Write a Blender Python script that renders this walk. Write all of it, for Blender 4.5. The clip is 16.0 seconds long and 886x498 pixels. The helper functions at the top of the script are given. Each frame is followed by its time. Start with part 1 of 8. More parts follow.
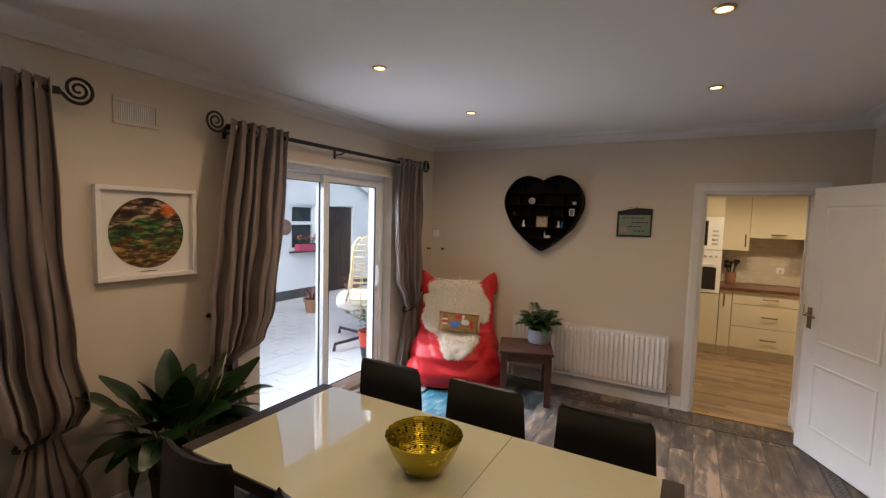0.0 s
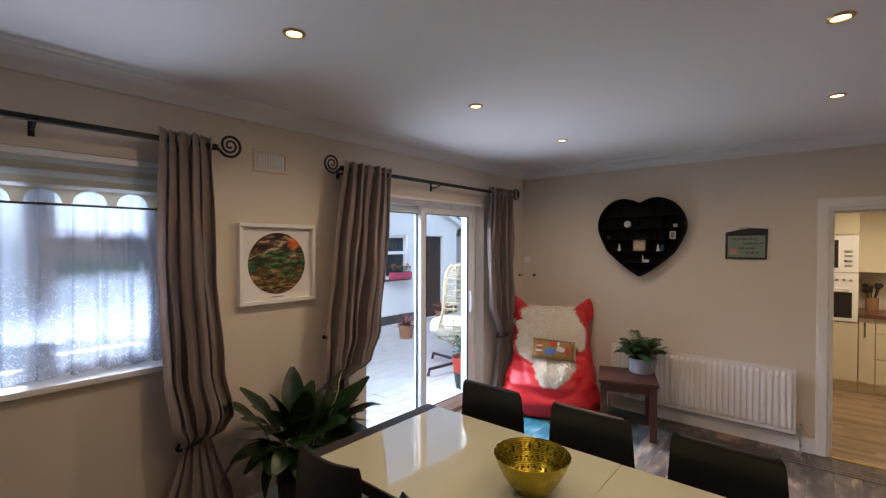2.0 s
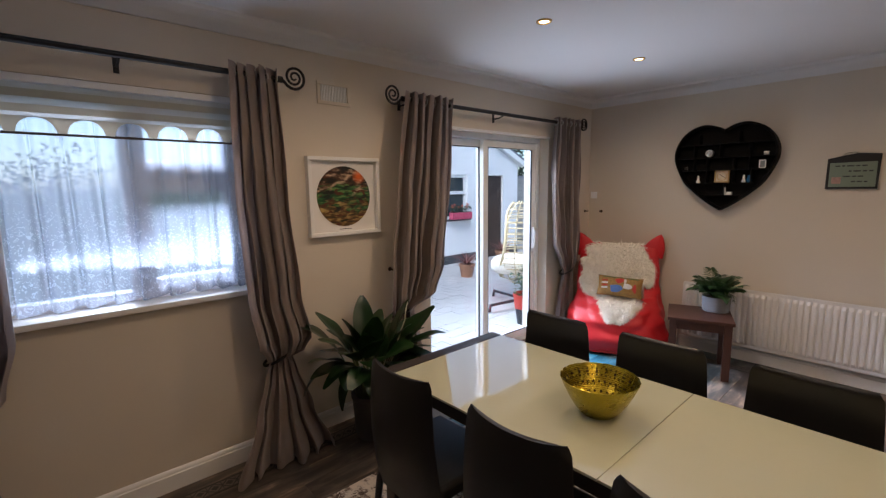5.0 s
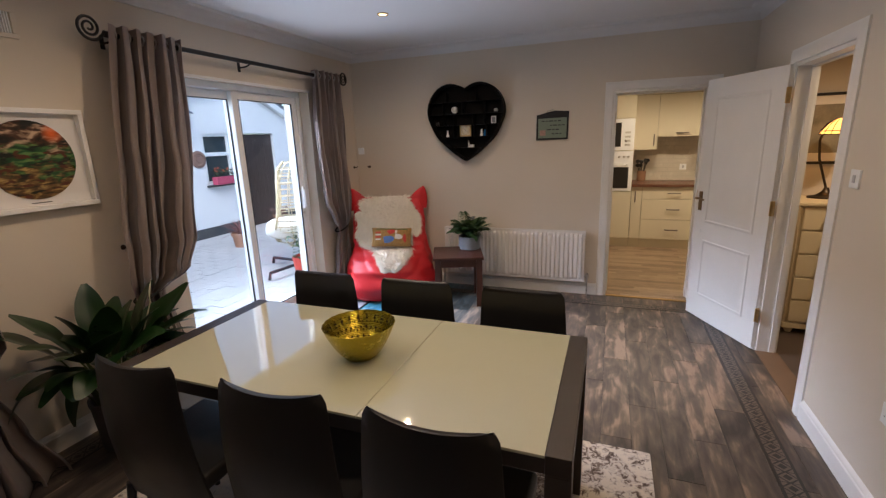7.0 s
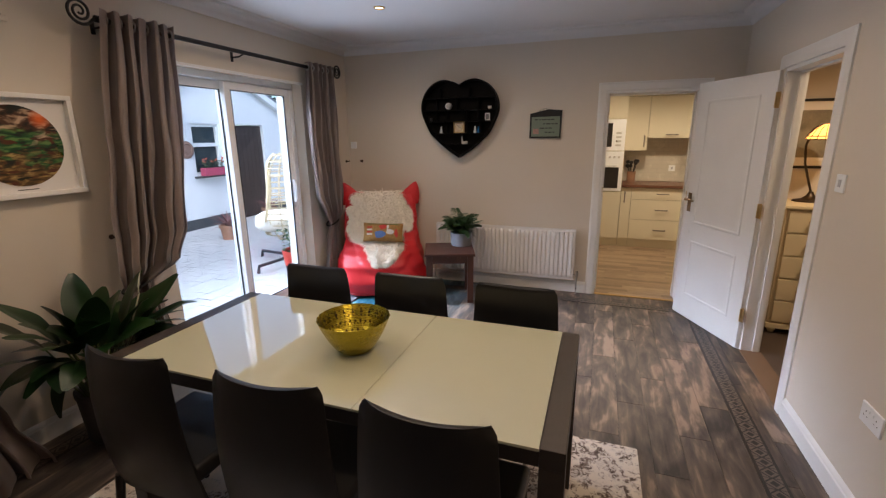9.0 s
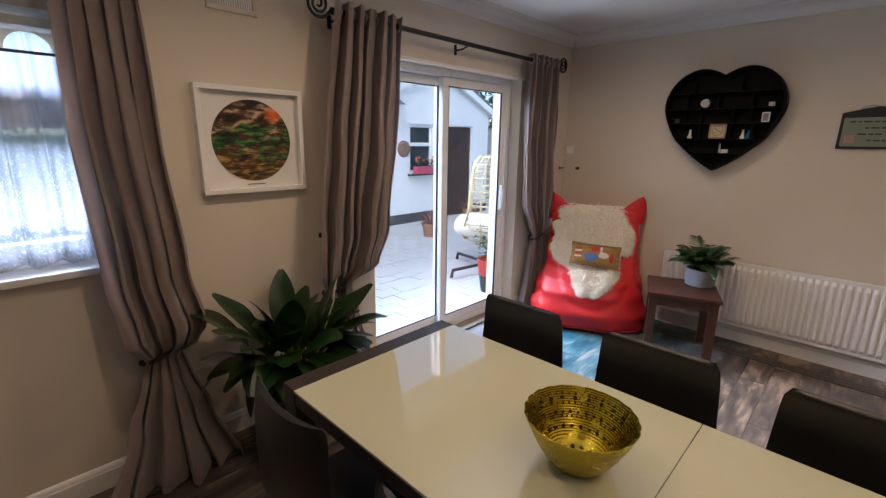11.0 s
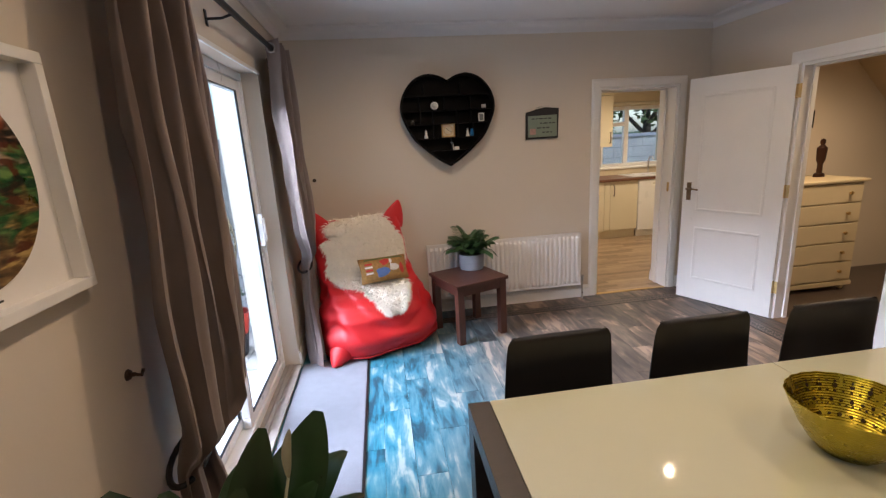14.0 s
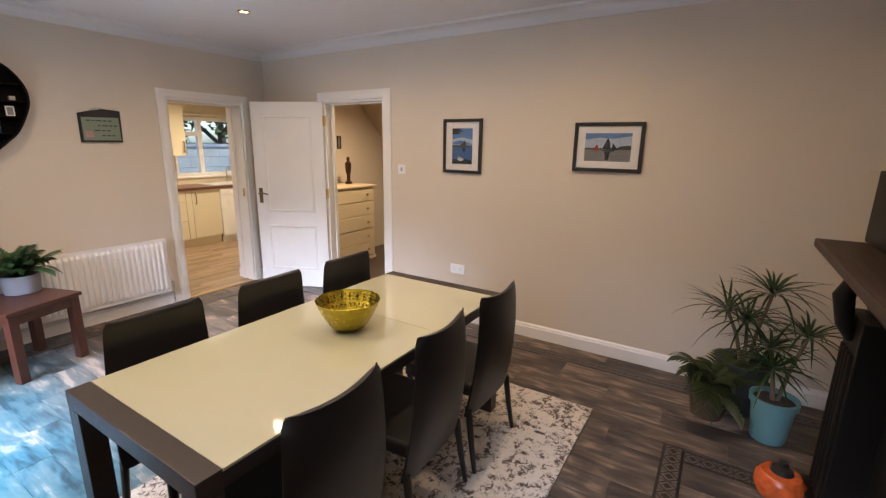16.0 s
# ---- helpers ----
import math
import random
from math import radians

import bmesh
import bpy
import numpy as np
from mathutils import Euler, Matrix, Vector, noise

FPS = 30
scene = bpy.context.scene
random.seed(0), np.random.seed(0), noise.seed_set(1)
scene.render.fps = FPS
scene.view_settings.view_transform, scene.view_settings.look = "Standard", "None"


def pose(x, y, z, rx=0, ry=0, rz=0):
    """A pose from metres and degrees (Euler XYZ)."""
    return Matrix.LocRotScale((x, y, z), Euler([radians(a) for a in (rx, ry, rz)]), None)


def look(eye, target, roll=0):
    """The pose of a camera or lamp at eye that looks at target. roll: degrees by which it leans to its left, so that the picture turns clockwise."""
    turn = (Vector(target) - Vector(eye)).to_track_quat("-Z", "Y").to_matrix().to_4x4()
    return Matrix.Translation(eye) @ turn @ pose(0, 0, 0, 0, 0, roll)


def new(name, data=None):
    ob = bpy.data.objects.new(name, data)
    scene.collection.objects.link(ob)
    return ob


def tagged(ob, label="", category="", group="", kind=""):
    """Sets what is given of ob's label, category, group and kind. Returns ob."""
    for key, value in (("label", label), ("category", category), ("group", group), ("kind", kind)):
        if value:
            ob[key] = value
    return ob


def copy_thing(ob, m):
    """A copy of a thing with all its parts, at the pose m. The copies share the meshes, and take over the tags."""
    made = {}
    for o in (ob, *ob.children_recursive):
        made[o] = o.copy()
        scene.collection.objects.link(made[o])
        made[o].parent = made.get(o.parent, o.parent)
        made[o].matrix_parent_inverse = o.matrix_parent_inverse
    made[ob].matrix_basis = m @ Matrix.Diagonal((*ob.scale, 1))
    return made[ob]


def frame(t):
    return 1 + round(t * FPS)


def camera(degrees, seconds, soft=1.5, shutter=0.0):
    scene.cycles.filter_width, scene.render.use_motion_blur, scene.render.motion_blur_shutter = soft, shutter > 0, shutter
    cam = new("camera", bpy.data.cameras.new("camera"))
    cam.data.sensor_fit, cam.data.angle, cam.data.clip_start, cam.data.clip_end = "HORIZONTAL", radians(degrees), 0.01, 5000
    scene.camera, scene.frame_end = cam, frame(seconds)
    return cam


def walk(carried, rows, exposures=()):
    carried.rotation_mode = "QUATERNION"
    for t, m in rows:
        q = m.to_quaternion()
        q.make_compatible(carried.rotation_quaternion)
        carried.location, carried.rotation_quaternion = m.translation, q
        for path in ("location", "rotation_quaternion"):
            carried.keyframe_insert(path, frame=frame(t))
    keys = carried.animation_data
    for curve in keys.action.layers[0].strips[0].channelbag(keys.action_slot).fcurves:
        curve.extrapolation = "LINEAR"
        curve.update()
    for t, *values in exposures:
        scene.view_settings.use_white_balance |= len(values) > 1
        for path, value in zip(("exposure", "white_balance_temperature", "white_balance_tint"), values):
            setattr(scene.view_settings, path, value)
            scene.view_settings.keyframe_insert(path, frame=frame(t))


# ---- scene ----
cam = camera(90.0, 16.0, soft=1.3)
PATH = [
    (0, (-0.343, 0.756, 1.701), (-1.314, 2.498, 1.554), 1.6),
    (0.5, (-0.278, 0.732, 1.731), (-1.003, 2.591, 1.862), 0.4),
    (1, (-0.278, 0.712, 1.731), (-1.079, 2.533, 1.93), 0.4),
    (1.5, (-0.308, 0.669, 1.718), (-1.337, 2.383, 1.797), 0.5),
    (2, (-0.342, 0.62, 1.695), (-1.631, 2.149, 1.668), 0.1),
    (2.5, (-0.36, 0.599, 1.665), (-1.822, 1.958, 1.539), -0.1),
    (3, (-0.373, 0.594, 1.669), (-1.89, 1.887, 1.502), -0.2),
    (3.2, (-0.383, 0.584, 1.679), (-1.904, 1.868, 1.493), -0.1),
    (5.3, (-0.37, 0.624, 1.616), (-1.804, 1.982, 1.296), -1.0),
    (5.5, (-0.345, 0.631, 1.629), (-1.733, 2.028, 1.284), -1.7),
    (6, (-0.322, 0.644, 1.619), (-1.535, 2.18, 1.208), -2.0),
    (6.5, (-0.286, 0.672, 1.597), (-1.233, 2.374, 1.144), -1.7),
    (7, (-0.25, 0.704, 1.591), (-0.943, 2.518, 1.114), -2.0),
    (7.5, (-0.241, 0.712, 1.592), (-0.827, 2.562, 1.107), -2.0),
    (8, (-0.251, 0.706, 1.589), (-0.801, 2.566, 1.098), -1.7),
    (8.5, (-0.268, 0.691, 1.591), (-0.815, 2.55, 1.094), -1.0),
    (9, (-0.276, 0.686, 1.588), (-0.919, 2.514, 1.095), -0.6),
    (9.5, (-0.326, 0.697, 1.587), (-1.236, 2.41, 1.097), -0.2),
    (10, (-0.41, 0.808, 1.575), (-1.651, 2.301, 1.093), 1.1),
    (10.2, (-0.446, 0.875, 1.577), (-1.804, 2.262, 1.095), 1.8),
    (12.3, (-1.486, 1.366, 1.605), (-2.76, 2.83, 1.123), -2.2),
    (12.5, (-1.622, 1.333, 1.611), (-2.808, 2.87, 1.131), -0.6),
    (12.6, (-1.693, 1.325, 1.6), (-2.817, 2.91, 1.129), -0.4),
    (13, (-1.889, 1.272, 1.588), (-2.65, 3.064, 1.132), 0.2),
    (13.5, (-2.099, 1.28, 1.565), (-2.358, 3.212, 1.121), -1.0),
    (14, (-2.296, 1.28, 1.587), (-2.045, 3.207, 1.116), -3.4),
    (14.5, (-2.454, 1.121, 1.578), (-1.696, 2.914, 1.119), -0.2),
    (15, (-2.575, 0.925, 1.578), (-1.405, 2.481, 1.119), 0.5),
    (15.5, (-2.569, 0.803, 1.573), (-1.057, 2.028, 1.113), 0.5),
    (16, (-2.545, 0.753, 1.58), (-0.895, 1.786, 1.121), 0.8),
]
EXPOSURES = [(t, stops, kelvin, 15) for t, stops, kelvin in (
    (0.0, 0.26, 6250), (1.5, 0.32, 5900), (3.0, 0.38, 5720), (6.0, 0.34, 5740), (7.5, 0.44, 5640), (9.0, 0.48, 5650), (10.0, 0.36, 5720),
    (12.5, 0.46, 5760), (13.5, 0.54, 5960), (14.0, 0.66, 5760), (15.0, 0.90, 5560), (16.0, 1.12, 5720))]
walk(cam, [(t, look(eye, target, roll)) for t, eye, target, roll in PATH], EXPOSURES)

# ---------------------------------------------------------------- light
SKY, SUN = 0.18, 1.4
PATIO_SKY, WINDOW_SKY = 210.0, 5.0
PATIO_BOUNCE, WINDOW_BOUNCE = 3.8, 2.4
DOWNLIGHT, KITCHEN_LIGHT, HALL_FILL = 23.0, 60.0, 66.0

world = bpy.data.worlds.new("overcast_sky")
scene.world = world
world.use_nodes = True
wn = world.node_tree
sky = wn.nodes.new("ShaderNodeTexSky")
sky.sky_type = 'NISHITA'
sky.sun_disc = False
sky.sun_elevation, sky.sun_rotation = radians(49), radians(144)
sky.air_density, sky.dust_density, sky.ozone_density = 1.0, 1.5, 1.0
wn.nodes["Background"].inputs[1].default_value = SKY
wn.links.new(sky.outputs[0], wn.nodes["Background"].inputs[0])

sun = new("sun", bpy.data.lights.new("sun", 'SUN'))
sun.data.energy, sun.data.angle, sun.data.color = SUN, radians(20), (1.0, 0.97, 0.93)
sun.matrix_basis = look((5, -7, 10), (0, 0, 0))


def sky_lamp(name, eye, target, w, h, watts, spread=55):
    """Stands in for the bright sky above an opening."""
    lamp = new(name, bpy.data.lights.new(name, 'AREA'))
    lamp.data.shape, lamp.data.size, lamp.data.size_y = 'RECTANGLE', w, h
    lamp.data.energy, lamp.data.color = watts, (0.86, 0.91, 1.0)
    lamp.data.spread = radians(spread)
    lamp.matrix_basis = look(eye, target)
    return lamp


sky_lamp("patio_sky_light", (-6.8, 3.20, 3.75), (-3.2, 3.66, 1.35), 5.0, 1.8, PATIO_SKY)
sky_lamp("window_sky_light", (-6.8, 0.60, 3.9), (-3.2, 1.0, 1.6), 2.4, 1.6, WINDOW_SKY)
# added fill lamps in the openings, for daylight thrown up by the pale paving
sky_lamp("patio_bounce_light", (-3.10, 3.66, 0.85), (-2.30, 3.60, 1.80), 1.35, 0.8, PATIO_BOUNCE, 82)
sky_lamp("window_bounce_light", (-3.07, 0.97, 1.22), (-2.27, 1.05, 2.17), 0.9, 0.2, WINDOW_BOUNCE, 80)


def spot(name, x, y, z, watts, colour=(1.0, 0.69, 0.39), size=110, radius=0.02):
    lamp = new(name, bpy.data.lights.new(name, 'SPOT'))
    lamp.data.energy, lamp.data.color, lamp.data.spot_size = watts, colour, radians(size)
    lamp.data.spot_blend, lamp.data.shadow_soft_size = 0.9, radius
    lamp.matrix_basis = pose(x, y, z)
    return lamp


# place, and share of the full power: the eastern row is tilted and dimmer
# the lamp at y 0.37 is unseen, added weakly to light the wall there
DOWNLIGHTS = [(-1.95, 1.60, 0.9), (-1.945, 2.83, 1.15), (-1.935, 4.01, 1.1), (-0.263, 0.37, 0.2), (-0.27, 1.60, 0.9), (-0.282, 2.83, 0.75), (-0.262, 3.98, 0.75)]
CEIL = 2.535
for lx, ly, share in DOWNLIGHTS:
    spot("downlight_beam", lx, ly, CEIL - 0.012, DOWNLIGHT * share, size=172)
for lx, ly in ((0.2, 6.6), (1.4, 6.7)):
    spot("kitchen_beam", lx, ly, 2.42, KITCHEN_LIGHT, (1.0, 0.75, 0.44), 160, 0.06)
# unseen spot without a fitting, added to brighten the hall
spot("hall_fill_beam", 1.6, 4.1, 2.42, HALL_FILL, (1.0, 0.70, 0.38), 150, 0.06)


# ---------------------------------------------------------------- materials
def nodes_of(m):
    return m.node_tree.nodes, m.node_tree.links


def surf(name, colour, rough=0.5, metal=0.0, var=0.12, scale=6.0, bump=0.15, fine=90.0, coat=0.0, spec=0.5, stretch=(1, 1, 1), sheen=0.0, dist=0.002):
    """A painted, woven or moulded surface: large mottling, fine grain and relief, at world size."""
    m = bpy.data.materials.new(name)
    m.use_nodes = True
    n, l = nodes_of(m)
    b = n["Principled BSDF"]
    b.inputs["Metallic"].default_value = metal
    b.inputs["Coat Weight"].default_value = coat
    b.inputs["Coat Roughness"].default_value = 0.04
    b.inputs["Specular IOR Level"].default_value = spec
    b.inputs["Sheen Weight"].default_value = sheen
    geo = n.new("ShaderNodeNewGeometry")
    mp = n.new("ShaderNodeMapping")
    mp.inputs["Scale"].default_value = stretch
    l.new(geo.outputs["Position"], mp.inputs[0])
    big, small = n.new("ShaderNodeTexNoise"), n.new("ShaderNodeTexNoise")
    big.inputs["Scale"].default_value, big.inputs["Detail"].default_value = scale, 5
    small.inputs["Scale"].default_value, small.inputs["Detail"].default_value = fine, 4
    l.new(mp.outputs[0], big.inputs[0]); l.new(mp.outputs[0], small.inputs[0])
    mix = n.new("ShaderNodeMix"); mix.data_type = 'RGBA'
    mix.inputs[6].default_value = (*[c * (1 - var) for c in colour], 1)
    mix.inputs[7].default_value = (*[min(1, c * (1 + var)) for c in colour], 1)
    add = n.new("ShaderNodeMath"); add.operation = 'MULTIPLY_ADD'
    add.inputs[1].default_value = 0.35
    l.new(small.outputs[0], add.inputs[0])
    half = n.new("ShaderNodeMath"); half.operation = 'MULTIPLY_ADD'
    half.inputs[1].default_value, half.inputs[2].default_value = 1.3, -0.32
    l.new(big.outputs[0], half.inputs[0]); l.new(half.outputs[0], add.inputs[2])
    l.new(add.outputs[0], mix.inputs[0])
    l.new(mix.outputs[2], b.inputs["Base Color"])
    rr = n.new("ShaderNodeMapRange")
    rr.inputs[3].default_value, rr.inputs[4].default_value = max(0.012, rough - min(0.1, rough * 0.5)), min(1, rough + min(0.1, rough * 0.5))
    l.new(big.outputs[0], rr.inputs[0]); l.new(rr.outputs[0], b.inputs["Roughness"])
    if bump:
        bp = n.new("ShaderNodeBump")
        bp.inputs["Strength"].default_value, bp.inputs["Distance"].default_value = bump, dist
        l.new(small.outputs[0], bp.inputs["Height"]); l.new(bp.outputs[0], b.inputs["Normal"])
    return m


def glow(name, colour, strength):
    m = bpy.data.materials.new(name)
    m.use_nodes = True
    n, l = nodes_of(m)
    b = n["Principled BSDF"]
    b.inputs["Base Color"].default_value = (*colour, 1)
    b.inputs["Emission Color"].default_value = (*colour, 1)
    b.inputs["Emission Strength"].default_value = strength
    return m


def glass(name, tint=(0.93, 0.97, 0.97)):
    """A thin pane: clear, with a faint mirror image."""
    m = bpy.data.materials.new(name)
    m.use_nodes = True
    n, l = nodes_of(m)
    out = n["Material Output"]
    n.remove(n["Principled BSDF"])
    tr, gl, mx, fr, pw = (n.new("ShaderNode" + k) for k in ("BsdfTransparent", "BsdfGlossy", "MixShader", "LayerWeight", "Math"))
    tr.inputs[0].default_value = (*tint, 1)
    gl.inputs["Roughness"].default_value = 0.02
    fr.inputs[0].default_value = 0.5
    pw.operation = 'POWER'
    pw.inputs[1].default_value = 4.0
    ad = n.new("ShaderNodeMath")
    ad.operation = 'MULTIPLY_ADD'
    ad.inputs[1].default_value, ad.inputs[2].default_value = 0.5, 0.025
    l.new(fr.outputs["Facing"], pw.inputs[0]); l.new(pw.outputs[0], ad.inputs[0])
    l.new(ad.outputs[0], mx.inputs[0]); l.new(tr.outputs[0], mx.inputs[1]); l.new(gl.outputs[0], mx.inputs[2])
    l.new(mx.outputs[0], out.inputs[0])
    return m


WALL = surf("cream_wall_paint", (0.665, 0.595, 0.495), 0.75, var=0.035, scale=1.3, bump=0.12, fine=160)
CEILING = surf("white_ceiling_paint", (0.69, 0.68, 0.67), 0.85, var=0.03, scale=1.0, bump=0.1, fine=140)
TRIM = surf("white_gloss_paint", (0.80, 0.79, 0.76), 0.32, var=0.03, scale=5, bump=0.05, fine=50)
UPVC = surf("white_upvc", (0.82, 0.83, 0.83), 0.3, var=0.02, bump=0.0)
LEATHER = surf("black_brown_leather", (0.012, 0.0112, 0.0112), 0.38, var=0.2, scale=9, bump=0.28, fine=420, dist=0.0012, spec=0.5)
DARK_WOOD = surf("dark_wenge_veneer", (0.035, 0.027, 0.023), 0.4, var=0.3, scale=4, bump=0.2, fine=60, stretch=(1, 9, 9))
MAHOGANY = surf("mahogany_wood", (0.055, 0.020, 0.012), 0.4, var=0.35, scale=5, bump=0.2, fine=70, stretch=(2, 9, 2))
TABLE_GLASS = surf("cream_back_painted_glass", (0.60, 0.60, 0.43), 0.02, var=0.02, bump=0.0, spec=1.0, coat=1.0)
TABLE_GLASS.node_tree.nodes["Principled BSDF"].inputs["Coat IOR"].default_value = 1.75
FABRIC = surf("grey_curtain_velvet", (0.355, 0.290, 0.262), 0.8, var=0.12, scale=12, bump=0.4, fine=500, sheen=0.35)
IRON = surf("black_wrought_iron", (0.015, 0.014, 0.014), 0.45, metal=0.3, var=0.2, bump=0.2)
RED = surf("red_nylon", (0.56, 0.012, 0.016), 0.5, var=0.12, scale=7, bump=0.3, fine=300)
HEART_BLACK = surf("black_lacquer_wood", (0.004, 0.0035, 0.0035), 0.6, var=0.3, scale=8, bump=0.1, spec=0.12)
RADIATOR = surf("white_radiator_enamel", (0.76, 0.74, 0.71), 0.35, var=0.03, bump=0.04)
BRASS = surf("aged_brass", (0.55, 0.38, 0.16), 0.35, metal=1.0, var=0.2, scale=40, bump=0.1)
STEEL = surf("brushed_steel", (0.6, 0.58, 0.55), 0.3, metal=1.0, var=0.1, scale=40, bump=0.1)
CONCRETE = surf("grey_concrete_planter", (0.25, 0.26, 0.29), 0.8, var=0.12, scale=15, bump=0.4, fine=120)
SOIL = surf("dark_soil", (0.035, 0.025, 0.018), 0.95, var=0.5, scale=60, bump=0.8, fine=150, dist=0.006)
LEAF = surf("dark_green_leaf", (0.010, 0.033, 0.007), 0.32, var=0.35, scale=14, bump=0.1, fine=80)
PALM = surf("palm_green_leaf", (0.030, 0.072, 0.020), 0.45, var=0.35, scale=18, bump=0.1, fine=80)
STEM = surf("green_stem", (0.09, 0.12, 0.04), 0.5, var=0.2)
CREAM_UNIT = surf("cream_gloss_kitchen_door", (0.70, 0.64, 0.48), 0.18, var=0.02, scale=3, bump=0.0, coat=0.4)
WORKTOP = surf("walnut_worktop", (0.13, 0.055, 0.028), 0.3, var=0.35, scale=5, bump=0.1, stretch=(1, 8, 8))
SPLASH = surf("pale_wall_tile", (0.60, 0.55, 0.45), 0.25, var=0.06, scale=9, bump=0.05)
RENDER = surf("white_house_render", (0.78, 0.79, 0.80), 0.9, var=0.05, scale=2, bump=0.5, fine=70, dist=0.005)
PLINTH = surf("dark_grey_plinth_paint", (0.06, 0.065, 0.07), 0.8, var=0.2, bump=0.4)
PAVER = surf("pale_grey_paving", (0.50, 0.48, 0.46), 0.85, var=0.14, scale=4, bump=0.5, fine=120, dist=0.003)
MAT = surf("grey_felt_mat", (0.17, 0.18, 0.205), 0.95, var=0.10, scale=14, bump=0.6, fine=260)


def through_cloth(name, colour, share=0.5):
    """Cloth that lets light through."""
    m = surf(name, colour, 0.85, var=0.05, bump=0.2, fine=300)
    n, l = nodes_of(m)
    t, mx = n.new("ShaderNodeBsdfTranslucent"), n.new("ShaderNodeMixShader")
    t.inputs[0].default_value = (*colour, 1)
    mx.inputs[0].default_value = share
    l.new(n["Principled BSDF"].outputs[0], mx.inputs[1]); l.new(t.outputs[0], mx.inputs[2])
    l.new(mx.outputs[0], n["Material Output"].inputs[0])
    return m


PANE = glass("window_glass")


# ---------------------------------------------------------------- mesh helpers
def link(name, bm, material, parent=None, smooth=True, angle=38):
    me = bpy.data.meshes.new(name)
    bm.normal_update()
    bent = [not f.select for f in bm.faces]
    bm.to_mesh(me)
    bm.free()
    for mt in (material if isinstance(material, (list, tuple)) else [material]):
        me.materials.append(mt)
    if smooth:
        me.set_sharp_from_angle(angle=radians(angle))
        me.polygons.foreach_set("use_smooth", bent)
    ob = new(name, me)
    ob.parent = parent
    return ob


def part(name, bm, material, parent, label="", smooth=True, angle=38):
    ob = link(name, bm, material, parent, smooth, angle)
    if label:
        tagged(ob, label)
    return ob


def thing(name, m, label, category, group="", kind=""):
    """An empty at the thing's base; its parts are built in its own coordinates."""
    ob = new(name)
    ob.empty_display_size = 0.05
    ob.matrix_basis = m
    return tagged(ob, label, category, group, kind)


def at(x=0, y=0, z=0, rz=0):
    return pose(x, y, z, 0, 0, rz)


def box(bm, x0, x1, y0, y1, z0, z1, bevel=0.0, m=None, seg=2):
    verts = [bm.verts.new((x, y, z)) for z in (z0, z1) for y in (y0, y1) for x in (x0, x1)]
    faces = [bm.faces.new([verts[i] for i in f]) for f in ((0, 2, 3, 1), (4, 5, 7, 6), (0, 1, 5, 4), (2, 6, 7, 3), (0, 4, 6, 2), (1, 3, 7, 5))]
    if bevel:
        edges = list({e for f in faces for e in f.edges})
        out = bmesh.ops.bevel(bm, geom=edges, offset=bevel, segments=seg, profile=0.6, affect='EDGES')
        verts = list({v for f in out["faces"] for v in f.verts} | {v for v in verts if v.is_valid})
        for f in {f for v in verts for f in v.link_faces}:
            f.normal_update()
            f.select = max(abs(c) for c in f.normal) > 0.9999
    if m:
        for v in verts:
            v.co = m @ v.co
    return verts


def solid(*args, **kw):
    bm = bmesh.new()
    box(bm, *args, **kw)
    return bm


def lathe(bm, profile, n=32, cx=0, cy=0, wave=None):
    """A turned body from (radius, height) pairs."""
    rings = []
    for r, z in profile:
        ring = []
        for i in range(n):
            a = 2 * math.pi * i / n
            k = wave(a, r, z) if wave else 1
            ring.append(bm.verts.new((cx + r * k * math.cos(a), cy + r * k * math.sin(a), z)))
        rings.append(ring)
    for a, b in zip(rings, rings[1:]):
        for i in range(n):
            bm.faces.new((a[i], a[(i + 1) % n], b[(i + 1) % n], b[i]))
    for ring, flip in ((rings[0], True), (rings[-1], False)):
        if max(abs(ring[0].co.x - cx), abs(ring[0].co.y - cy)) > 1e-4:
            bm.faces.new(ring[::-1] if flip else ring)
    return rings


def tube(bm, pts, r, n=8, closed=False):
    """A round bar along points; r is one radius or one for each point."""
    pts = [Vector(p) for p in pts]
    rs = r if isinstance(r, (list, tuple)) else [r] * len(pts)
    rings, up = [], None
    for i, p in enumerate(pts):
        a = pts[i - 1] if i or closed else p
        b = pts[(i + 1) % len(pts)] if i < len(pts) - 1 or closed else p
        d = (b - a).normalized()
        if up is None:
            up = Vector((0, 0, 1)) if abs(d.z) < 0.9 else Vector((1, 0, 0))
        side = d.cross(up).normalized()
        up = side.cross(d).normalized()
        rings.append([bm.verts.new(p + rs[i] * (math.cos(t) * side + math.sin(t) * up)) for t in (2 * math.pi * k / n for k in range(n))])
    pairs = list(zip(rings, rings[1:])) + ([(rings[-1], rings[0])] if closed else [])
    for a, b in pairs:
        for k in range(n):
            bm.faces.new((a[k], a[(k + 1) % n], b[(k + 1) % n], b[k]))
    if not closed:
        bm.faces.new(rings[0][::-1]); bm.faces.new(rings[-1])


def sheet(bm, rows, closed=False):
    """Quads over a grid of points."""
    vs = [[bm.verts.new(p) for p in row] for row in rows]
    for a, b in zip(vs, vs[1:]):
        n = len(a)
        for i in range(n if closed else n - 1):
            bm.faces.new((a[i], a[(i + 1) % n], b[(i + 1) % n], b[i]))
    return vs


